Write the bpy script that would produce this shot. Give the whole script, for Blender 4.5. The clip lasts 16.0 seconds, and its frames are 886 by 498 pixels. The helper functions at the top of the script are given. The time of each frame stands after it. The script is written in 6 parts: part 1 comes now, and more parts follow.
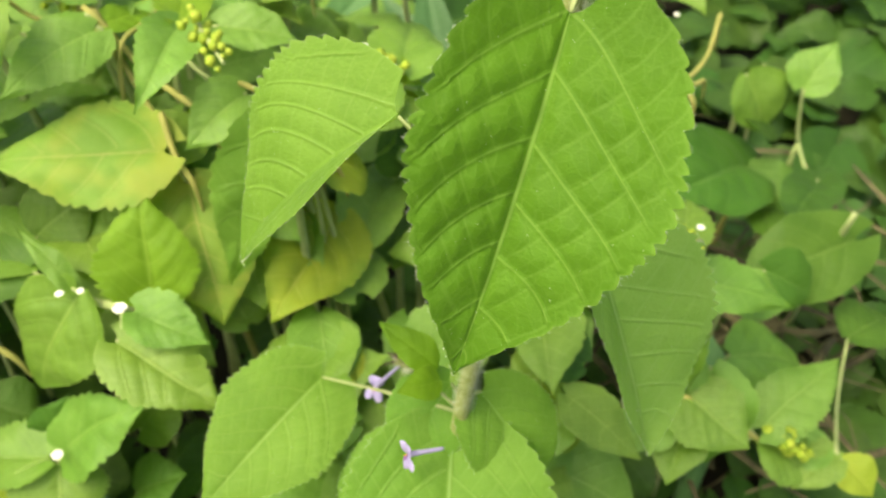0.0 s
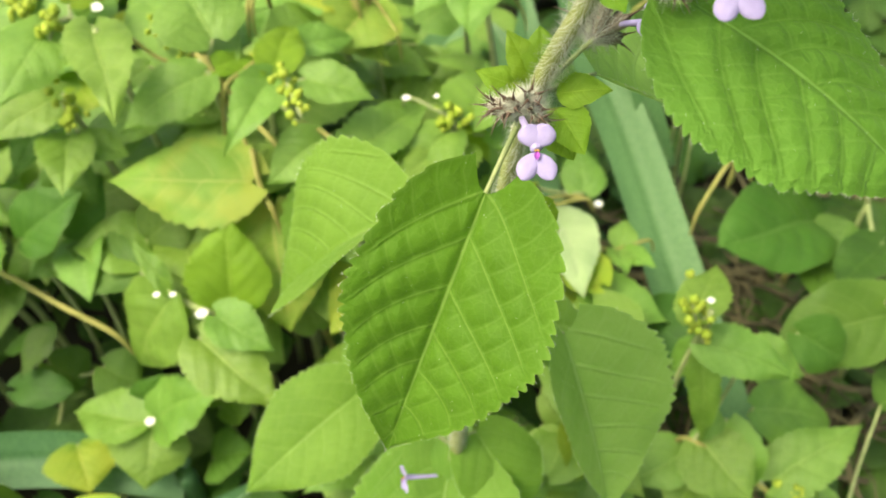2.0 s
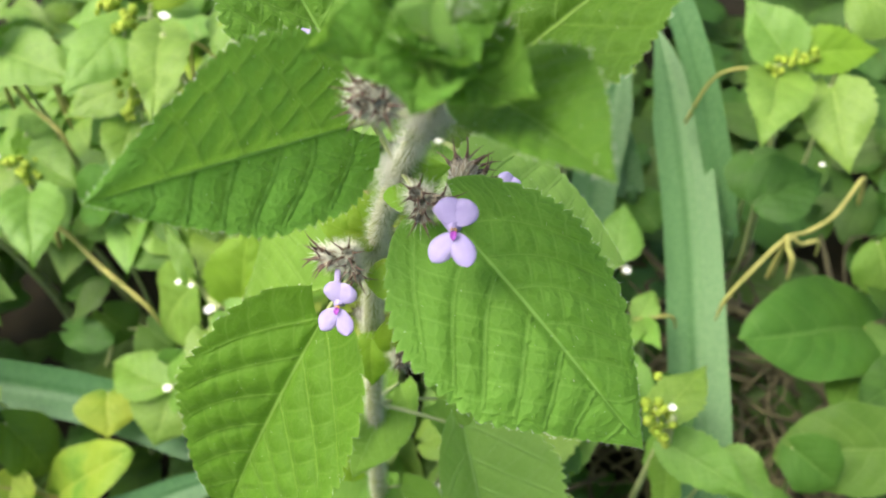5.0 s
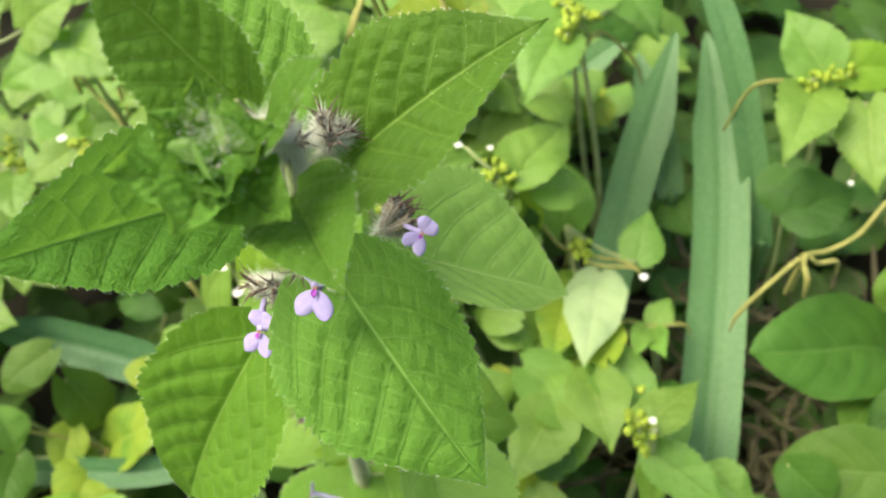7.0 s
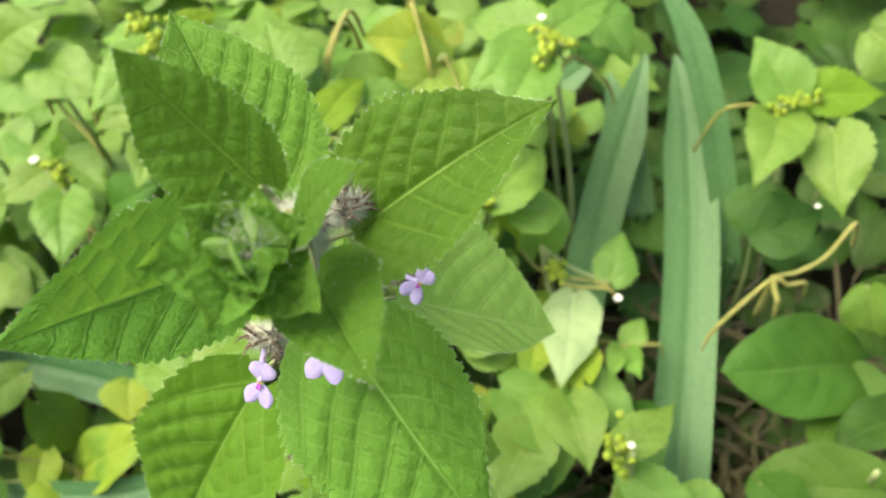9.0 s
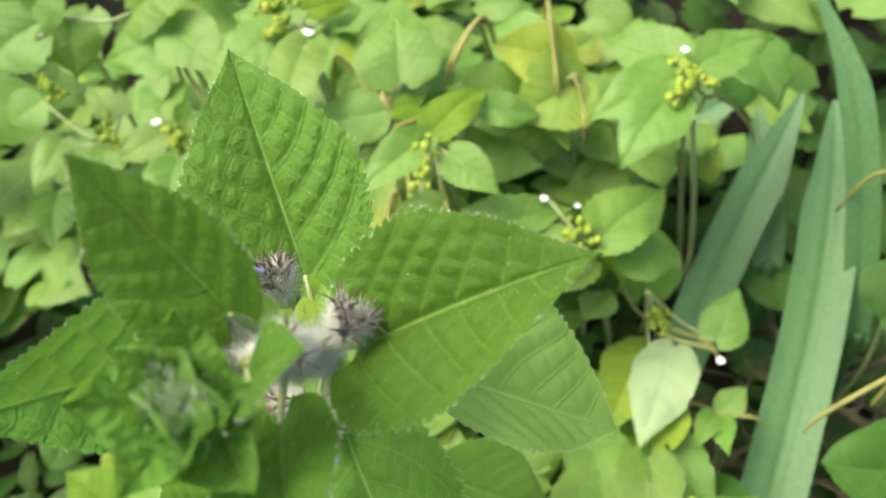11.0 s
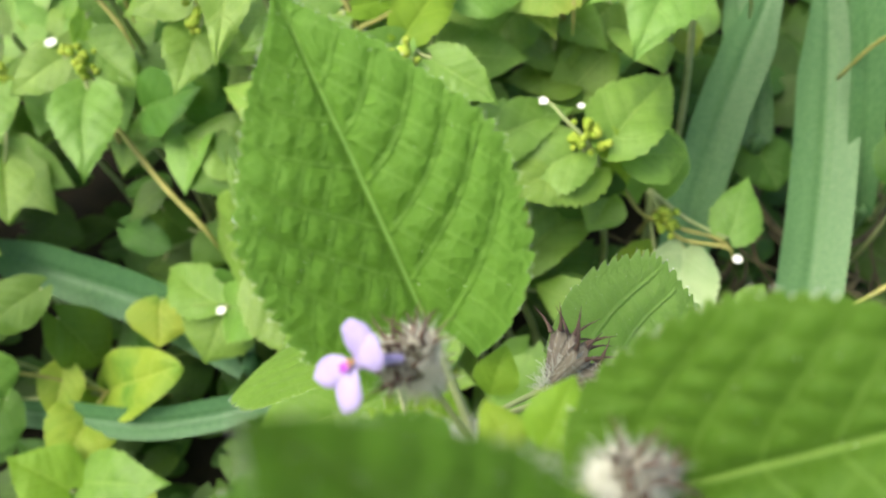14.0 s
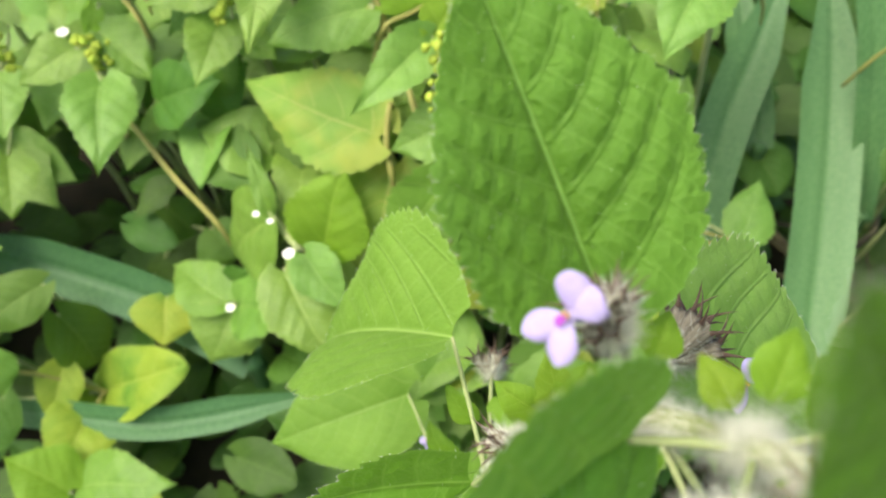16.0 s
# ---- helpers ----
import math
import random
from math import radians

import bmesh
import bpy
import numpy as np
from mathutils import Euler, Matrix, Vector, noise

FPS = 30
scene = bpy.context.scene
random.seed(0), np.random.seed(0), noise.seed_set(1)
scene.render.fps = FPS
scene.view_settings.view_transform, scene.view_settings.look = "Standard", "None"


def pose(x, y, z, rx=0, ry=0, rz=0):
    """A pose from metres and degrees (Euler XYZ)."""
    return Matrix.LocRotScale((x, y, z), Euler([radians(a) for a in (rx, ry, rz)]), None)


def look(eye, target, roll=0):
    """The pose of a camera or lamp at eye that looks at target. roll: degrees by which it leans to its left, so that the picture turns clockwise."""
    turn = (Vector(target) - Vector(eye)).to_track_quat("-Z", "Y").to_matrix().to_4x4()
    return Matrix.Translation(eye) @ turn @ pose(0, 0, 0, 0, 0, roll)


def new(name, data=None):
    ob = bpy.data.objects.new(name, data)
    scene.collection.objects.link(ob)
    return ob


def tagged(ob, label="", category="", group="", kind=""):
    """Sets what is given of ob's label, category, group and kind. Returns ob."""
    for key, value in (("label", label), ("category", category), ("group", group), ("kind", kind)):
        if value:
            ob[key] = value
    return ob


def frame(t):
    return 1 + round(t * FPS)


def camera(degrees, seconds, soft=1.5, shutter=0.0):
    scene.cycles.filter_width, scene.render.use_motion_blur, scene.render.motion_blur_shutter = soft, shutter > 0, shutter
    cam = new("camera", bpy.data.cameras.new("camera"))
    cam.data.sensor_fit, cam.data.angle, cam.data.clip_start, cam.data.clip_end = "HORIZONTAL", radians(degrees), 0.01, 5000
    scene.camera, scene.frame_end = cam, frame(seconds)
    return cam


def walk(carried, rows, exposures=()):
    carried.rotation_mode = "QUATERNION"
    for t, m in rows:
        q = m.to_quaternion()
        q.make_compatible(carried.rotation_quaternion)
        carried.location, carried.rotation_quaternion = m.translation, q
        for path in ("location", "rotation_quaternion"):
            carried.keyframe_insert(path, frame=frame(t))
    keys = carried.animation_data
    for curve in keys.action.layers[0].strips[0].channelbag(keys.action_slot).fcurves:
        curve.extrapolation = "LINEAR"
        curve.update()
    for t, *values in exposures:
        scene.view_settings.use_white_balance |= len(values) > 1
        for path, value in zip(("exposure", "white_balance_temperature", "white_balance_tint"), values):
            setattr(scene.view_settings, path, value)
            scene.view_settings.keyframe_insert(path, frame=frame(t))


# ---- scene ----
cam = camera(52.66, 16.0, soft=1.8)
cam.data.dof.use_dof, cam.data.dof.focus_distance, cam.data.dof.aperture_fstop = True, 0.120, 34.0
# seconds, eye x y z in metres, then yaw, pitch and roll in degrees
PATH = [
    (0, 0.00022, 0.00006, 0.31215, 0.02, -44.63, -0.19),
    (0.5, 0.00240, 0.00156, 0.32717, 3.78, -44.93, -1.81),
    (1, 0.01234, -0.00253, 0.33563, 6.99, -45.45, -2.32),
    (1.5, 0.02171, -0.00141, 0.34047, 9.96, -46.55, -3.29),
    (2, 0.02962, -0.00232, 0.34911, 13.17, -46.81, -3.86),
    (2.5, 0.03699, -0.00194, 0.35340, 16.30, -46.78, -3.29),
    (3, 0.04428, 0.00926, 0.35530, 18.02, -46.35, -3.15),
    (3.5, 0.05125, 0.02163, 0.35894, 21.34, -48.78, -3.97),
    (4, 0.05247, 0.02876, 0.36379, 23.39, -48.60, -3.75),
    (4.5, 0.06215, 0.02765, 0.36514, 25.89, -48.93, -3.92),
    (4.7, 0.06663, 0.02477, 0.36733, 26.98, -48.63, -3.95),
    (6.8, 0.09607, 0.04000, 0.38486, 37.26, -50.11, -8.01),
    (7, 0.09844, 0.03978, 0.38628, 38.62, -50.07, -8.68),
    (7.5, 0.09251, 0.03994, 0.38912, 35.46, -50.79, -6.69),
    (8, 0.08621, 0.04060, 0.39447, 32.44, -50.57, -6.04),
    (8.5, 0.08856, 0.03963, 0.39453, 31.91, -49.78, -5.75),
    (9, 0.09180, 0.04094, 0.39413, 34.85, -50.36, -6.00),
    (9.2, 0.09266, 0.04159, 0.39465, 37.47, -50.03, -5.83),
    (11.3, 0.08619, 0.07019, 0.39248, 48.91, -51.46, -7.87),
    (11.5, 0.08161, 0.07220, 0.39186, 48.95, -51.70, -8.40),
    (12, 0.06958, 0.07552, 0.38802, 48.98, -53.48, -10.13),
    (12.5, 0.06231, 0.07724, 0.38436, 47.96, -56.10, -10.83),
    (13, 0.05509, 0.08027, 0.37964, 45.21, -58.64, -10.18),
    (13.5, 0.04603, 0.07732, 0.37389, 42.23, -59.73, -8.00),
    (14, 0.04236, 0.07660, 0.37138, 38.65, -60.10, -5.23),
    (14.5, 0.03960, 0.07452, 0.36969, 36.34, -60.19, -3.65),
    (15, 0.03205, 0.06785, 0.37092, 34.47, -59.86, -1.81),
    (15.5, 0.03185, 0.06422, 0.36887, 33.36, -59.44, -0.31),
    (16, 0.02845, 0.06300, 0.36914, 33.22, -59.46, 0.09),
]
walk(cam, [(t, pose(x, y, z, 90 + pitch, 0, yaw) @ pose(0, 0, 0, 0, 0, roll)) for t, x, y, z, yaw, pitch, roll in PATH], [(0, 1.2, 7600, -4), (2, 1.22, 7300, 0), (4, 1.22, 6400, 7), (8.5, 1.26, 6950, 2), (11.5, 1.2, 6350, 9), (16, 1.17, 6500, 5)])
# ---- end of path ----

# ---- light: bright overcast sky, soft high sun behind thin cloud ----
world = bpy.data.worlds.new("overcast_sky")
scene.world = world
world.use_nodes = True
wn = world.node_tree.nodes
wl = world.node_tree.links
sky = wn.new("ShaderNodeTexSky")
sky.sky_type = "NISHITA"
sky.sun_disc = False
sky.sun_elevation = radians(64)
sky.sun_rotation = radians(234)
sky.dust_density = 7.0
sky.ozone_density = 0.3
wl.new(sky.outputs[0], wn["Background"].inputs[0])
wn["Background"].inputs[1].default_value = 0.145
sun = new("sun", bpy.data.lights.new("sun", "SUN"))
sun.data.energy = 1.25
sun.data.angle = radians(36)
sun.data.color = (1.0, 0.96, 0.88)
sun.matrix_world = look((-0.75, -0.55, 1.9), (0, 0, 0))


# ---- materials ----
def nodes_of(name):
    m = bpy.data.materials.new(name)
    m.use_nodes = True
    return m, m.node_tree.nodes, m.node_tree.links


class Wire:
    """Short ways to write node sums."""

    def __init__(self, nt):
        self.n, self.l = nt.nodes, nt.links

    def put(self, socket, v):
        if isinstance(v, bpy.types.NodeSocket):
            self.l.new(v, socket)
        else:
            socket.default_value = v

    def math(self, op, a, b=0.0, c=0.0, clamp=False):
        k = self.n.new("ShaderNodeMath")
        k.operation, k.use_clamp = op, clamp
        for s, v in zip(k.inputs, (a, b, c)):
            self.put(s, v)
        return k.outputs[0]

    def mix(self, fac, a, b, kind="MIX"):
        k = self.n.new("ShaderNodeMix")
        k.data_type, k.blend_type = "RGBA", kind
        self.put(k.inputs[0], fac)
        self.put(k.inputs[6], a if isinstance(a, bpy.types.NodeSocket) else (*a, 1))
        self.put(k.inputs[7], b if isinstance(b, bpy.types.NodeSocket) else (*b, 1))
        return k.outputs[2]

    def noise(self, vec, scale, detail=3.0, rough=0.55):
        k = self.n.new("ShaderNodeTexNoise")
        if vec is not None:
            self.l.new(vec, k.inputs["Vector"])
        k.inputs["Scale"].default_value, k.inputs["Detail"].default_value, k.inputs["Roughness"].default_value = scale, detail, rough
        return k.outputs[0]

    def ramp(self, v, lo, hi):
        k = self.n.new("ShaderNodeMapRange")
        k.interpolation_type = "SMOOTHSTEP"
        self.put(k.inputs[0], v)
        k.inputs[1].default_value, k.inputs[2].default_value = lo, hi
        return k.outputs[0]


def leaf_material(name, dark, light, vein, thin=0.30, rough=0.5, blotch=None, net=0.5, relief=0.35, hue=0.03, sheen=0.02, gloss=0.3, pale=1.0):
    """A leaf blade: mottled green, paler midrib, side veins and a fine net, lit through from behind."""
    m, n, l = nodes_of(name)
    w = Wire(m.node_tree)
    uv = n.new("ShaderNodeUVMap").outputs[0]
    sep = n.new("ShaderNodeSeparateXYZ")
    l.new(uv, sep.inputs[0])
    u, v = sep.outputs[0], sep.outputs[1]
    info = w.math("FRACT", w.math("ADD", n.new("ShaderNodeObjectInfo").outputs["Random"], n.new("ShaderNodeNewGeometry").outputs["Random Per Island"]))
    place = n.new("ShaderNodeTexCoord").outputs["Object"]
    across = w.math("ABSOLUTE", w.math("SUBTRACT", w.math("MULTIPLY", v, 2.0), 1.0))
    ladder = n.new("ShaderNodeUVMap")
    ladder.uv_map = "Veins"
    sep2 = n.new("ShaderNodeSeparateXYZ")
    l.new(ladder.outputs[0], sep2.inputs[0])
    phase, steps = sep2.outputs[0], sep2.outputs[1]
    rim_fade = w.math("SUBTRACT", 1.0, w.ramp(across, 0.80, 1.0))
    saw = w.math("ABSOLUTE", w.math("SUBTRACT", w.math("FRACT", w.math("ADD", phase, 0.5)), 0.5))
    taper = w.math("SUBTRACT", 1.0, w.math("MULTIPLY", across, 0.55))
    side = w.math("SUBTRACT", 1.0, w.ramp(w.math("DIVIDE", saw, taper), 0.012, 0.042))
    side = w.math("MULTIPLY", side, rim_fade)
    mid = w.math("SUBTRACT", 1.0, w.ramp(across, 0.006, 0.023))
    band = w.math("FLOOR", phase)
    rung = w.math("ADD", steps, w.math("MULTIPLY", band, 0.61))
    rung = w.math("ABSOLUTE", w.math("SUBTRACT", w.math("FRACT", w.math("ADD", rung, 0.5)), 0.5))
    ladder_vein = w.math("MULTIPLY", w.math("SUBTRACT", 1.0, w.ramp(rung, 0.02, 0.075)), w.ramp(across, 0.05, 0.16))
    cell = n.new("ShaderNodeCombineXYZ")
    l.new(w.math("MULTIPLY", phase, 4.0), cell.inputs[0])
    l.new(w.math("MULTIPLY", steps, 2.2), cell.inputs[1])
    l.new(w.math("MULTIPLY", w.math("GREATER_THAN", v, 0.5), 7.0), cell.inputs[2])
    small = n.new("ShaderNodeTexVoronoi")
    small.feature = "DISTANCE_TO_EDGE"
    l.new(cell.outputs[0], small.inputs["Vector"])
    small.inputs["Scale"].default_value = 1.0
    fine_net = w.math("SUBTRACT", 1.0, w.ramp(small.outputs["Distance"], 0.0, 0.09))
    puff = w.ramp(small.outputs["Distance"], 0.0, 0.35)
    vein_all = w.math("MAXIMUM", mid, w.math("MULTIPLY", side, 0.55 * pale))
    vein_all = w.math("MAXIMUM", vein_all, w.math("MULTIPLY", ladder_vein, 0.30 * net * pale))
    vein_all = w.math("MAXIMUM", vein_all, w.math("MULTIPLY", fine_net, 0.18 * net * pale))
    tone = w.noise(place, 90.0, 4.0, 0.6)
    big = w.noise(place, 25.0, 2.0)
    f = w.math("ADD", w.math("MULTIPLY", w.ramp(tone, 0.3, 0.7), 0.45), w.math("MULTIPLY", w.ramp(big, 0.3, 0.7), 0.35))
    f = w.math("ADD", f, w.math("MULTIPLY", info, 0.28), clamp=True)
    col = w.mix(f, dark, light)
    if blotch:
        col = w.mix(w.math("MULTIPLY", w.ramp(w.noise(place, 45.0, 3.0), 0.47, 0.68), 0.9), col, blotch)
    col = w.mix(vein_all, col, vein)
    rim = w.math("MULTIPLY", w.ramp(across, 0.95, 1.0), 0.35)
    col = w.mix(rim, col, vein)
    hsv = n.new("ShaderNodeHueSaturation")
    l.new(col, hsv.inputs["Color"])
    w.put(hsv.inputs["Hue"], w.math("ADD", 0.5 - hue / 2, w.math("MULTIPLY", info, hue)))
    col = hsv.outputs[0]
    bs = n["Principled BSDF"]
    l.new(col, bs.inputs["Base Color"])
    w.put(bs.inputs["Roughness"], w.math("ADD", rough, w.math("MULTIPLY", tone, 0.15)))
    bs.inputs["Specular IOR Level"].default_value = gloss
    bs.inputs["Sheen Weight"].default_value = sheen
    bs.inputs["Sheen Roughness"].default_value = 0.45
    bs.inputs["Sheen Tint"].default_value = (0.75, 1.0, 0.45, 1.0)
    bump = n.new("ShaderNodeBump")
    bump.inputs["Strength"].default_value = relief
    bump.inputs["Distance"].default_value = 0.0005
    fine = w.noise(place, 1400.0, 3.0, 0.7)
    groove = w.math("MULTIPLY", w.math("SUBTRACT", 1.0, w.ramp(saw, 0.0, 0.11)), rim_fade)
    groove = w.math("MAXIMUM", w.math("SUBTRACT", 1.0, w.ramp(across, 0.0, 0.05)), groove)
    groove = w.math("MAXIMUM", groove, w.math("MULTIPLY", w.math("SUBTRACT", 1.0, w.ramp(rung, 0.0, 0.16)), 0.30 * net))
    h = w.math("SUBTRACT", w.math("MULTIPLY", fine, 0.8), w.math("MULTIPLY", groove, 0.75))
    h = w.math("ADD", h, w.math("MULTIPLY", puff, 0.17 * net))
    l.new(h, bump.inputs["Height"])
    l.new(bump.outputs[0], bs.inputs["Normal"])
    tr = n.new("ShaderNodeBsdfTranslucent")
    warm = w.mix(0.35, col, (0.36, 0.60, 0.06))
    l.new(warm, tr.inputs[0])
    mx = n.new("ShaderNodeMixShader")
    mx.inputs[0].default_value = thin
    l.new(bs.outputs[0], mx.inputs[1])
    l.new(tr.outputs[0], mx.inputs[2])
    l.new(mx.outputs[0], n["Material Output"].inputs[0])
    return m


def plain_material(name, a, b, scale=120.0, rough=0.6, thin=0.0, grain=0.3, stretch=(1, 1, 1)):
    m, n, l = nodes_of(name)
    w = Wire(m.node_tree)
    place = n.new("ShaderNodeTexCoord").outputs["Object"]
    mp = n.new("ShaderNodeMapping")
    mp.inputs["Scale"].default_value = stretch
    l.new(place, mp.inputs[0])
    t = w.noise(mp.outputs[0], scale, 4.0, 0.6)
    info = n.new("ShaderNodeObjectInfo").outputs["Random"]
    f = w.math("ADD", w.math("MULTIPLY", w.ramp(t, 0.3, 0.7), 0.7), w.math("MULTIPLY", info, 0.3), clamp=True)
    col = w.mix(f, a, b)
    bs = n["Principled BSDF"]
    l.new(col, bs.inputs["Base Color"])
    bs.inputs["Roughness"].default_value = rough
    bs.inputs["Specular IOR Level"].default_value = 0.3
    bump = n.new("ShaderNodeBump")
    bump.inputs["Strength"].default_value = grain
    bump.inputs["Distance"].default_value = 0.0004
    l.new(t, bump.inputs["Height"])
    l.new(bump.outputs[0], bs.inputs["Normal"])
    if thin:
        tr = n.new("ShaderNodeBsdfTranslucent")
        l.new(col, tr.inputs[0])
        mx = n.new("ShaderNodeMixShader")
        mx.inputs[0].default_value = thin
        l.new(bs.outputs[0], mx.inputs[1])
        l.new(tr.outputs[0], mx.inputs[2])
        l.new(mx.outputs[0], n["Material Output"].inputs[0])
    return m


MINT = leaf_material("mint_leaf", (0.068, 0.165, 0.008), (0.123, 0.272, 0.021), (0.23, 0.39, 0.07), thin=0.40, net=0.75, relief=0.65, sheen=0.10, hue=0.012, gloss=0.22, pale=1.0)
WEED = leaf_material("weed_leaf", (0.106, 0.222, 0.020), (0.186, 0.328, 0.050), (0.28, 0.41, 0.09), thin=0.35, rough=0.40, net=0.8, relief=0.5, hue=0.025, gloss=0.5, pale=0.9)
# weed green with shade put in, for leaves low or deep in the growth
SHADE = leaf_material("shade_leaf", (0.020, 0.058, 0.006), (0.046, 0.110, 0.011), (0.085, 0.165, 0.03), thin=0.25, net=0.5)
# the vine's own dark green; low weed leaves borrow it to look shaded
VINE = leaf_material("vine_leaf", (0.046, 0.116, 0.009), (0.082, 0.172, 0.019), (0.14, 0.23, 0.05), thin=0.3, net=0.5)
FRESH = leaf_material("fresh_leaf", (0.13, 0.245, 0.012), (0.20, 0.34, 0.022), (0.28, 0.41, 0.05), thin=0.4, net=0.3)
SALLOW = leaf_material("sallow_leaf", (0.18, 0.29, 0.025), (0.31, 0.37, 0.034), (0.40, 0.44, 0.09), thin=0.35, net=0.3, blotch=(0.11, 0.24, 0.025))
RUSTY = leaf_material("rusty_leaf", (0.14, 0.255, 0.028), (0.21, 0.335, 0.05), (0.33, 0.36, 0.09), thin=0.3, net=0.3, blotch=(0.29, 0.33, 0.05))
PALE = leaf_material("pale_leaf", (0.22, 0.32, 0.13), (0.36, 0.45, 0.22), (0.40, 0.48, 0.26), thin=0.3, net=0.3)
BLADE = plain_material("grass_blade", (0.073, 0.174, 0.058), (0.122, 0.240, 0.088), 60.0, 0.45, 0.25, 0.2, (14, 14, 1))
# darker copy of the blade green, with low-down shade in the colour
SHADED_BLADE = plain_material("shaded_grass_blade", (0.046, 0.128, 0.044), (0.080, 0.178, 0.064), 60.0, 0.5, 0.2, 0.2, (14, 14, 1))
STEM = plain_material("green_stem", (0.22, 0.28, 0.10), (0.34, 0.38, 0.17), 150.0, 0.65)
TAN = plain_material("tan_stem", (0.20, 0.21, 0.05), (0.32, 0.30, 0.09), 150.0, 0.65)
# near-black soil: the shade in gaps between leaves is in its colour
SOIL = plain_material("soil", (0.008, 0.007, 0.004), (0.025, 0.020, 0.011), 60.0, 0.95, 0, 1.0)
STRAW = plain_material("straw", (0.035, 0.032, 0.014), (0.15, 0.13, 0.06), 90.0, 0.8)
WHITE = plain_material("white_floret", (0.75, 0.75, 0.66), (0.85, 0.85, 0.8), 300.0, 0.6, 0.2)
BUD = plain_material("yellow_green_bud", (0.22, 0.35, 0.025), (0.40, 0.46, 0.06), 300.0, 0.6, 0.15)


# ---- ways to build ----
def mesh_of(name, verts, faces, materials, uvs=None, mats=None, smooth=True, veins=None):
    me = bpy.data.meshes.new(name)
    me.from_pydata([tuple(map(float, v)) for v in verts], [], [tuple(map(int, f)) for f in faces])
    for m in materials if isinstance(materials, (list, tuple)) else [materials]:
        me.materials.append(m)
    if smooth:
        me.polygons.foreach_set("use_smooth", [True] * len(me.polygons))
    if mats is not None:
        me.polygons.foreach_set("material_index", mats)
    if uvs is not None:
        layer = me.uv_layers.new(name="UVMap")
        idx = np.empty(len(me.loops), dtype=np.int32)
        me.loops.foreach_get("vertex_index", idx)
        layer.data.foreach_set("uv", np.asarray(uvs, dtype=np.float32)[idx].ravel())
        if veins is not None:
            me.uv_layers.new(name="Veins").data.foreach_set("uv", np.asarray(veins, dtype=np.float32)[idx].ravel())
    me.update()
    return me


def part(name, me, parent, label=""):
    """Links a mesh, given in world places, as one part of a thing or of a part."""
    ob = new(name, me)
    ob.parent = parent
    ob.matrix_parent_inverse = parent.matrix_world.inverted()
    if label:
        ob["label"] = label
    return ob


def thing(name, place, label, category, group=""):
    ob = new(name)
    ob.empty_display_size = 0.01
    ob.matrix_world = pose(*place)
    return tagged(ob, label, category, group)


SHAPES = {  # where it is widest, how blunt at the base and at the tip, teeth a side, tooth depth, how heart-shaped the base
    "mint": (0.64, 0.62, 1.08, 24, 0.042, 0.03),
    "bract": (0.66, 0.90, 0.90, 12, 0.05, 0.0),
    "wedge": (0.57, 0.80, 1.20, 14, 0.075, 0.03),
    "oval": (0.66, 0.72, 1.00, 15, 0.050, 0.02),
    "round": (0.82, 0.60, 0.60, 11, 0.012, 0.05),
    "petal": (1.25, 0.52, 0.52, 0, 0.0, 0.0),
}
leaf_count = [0]


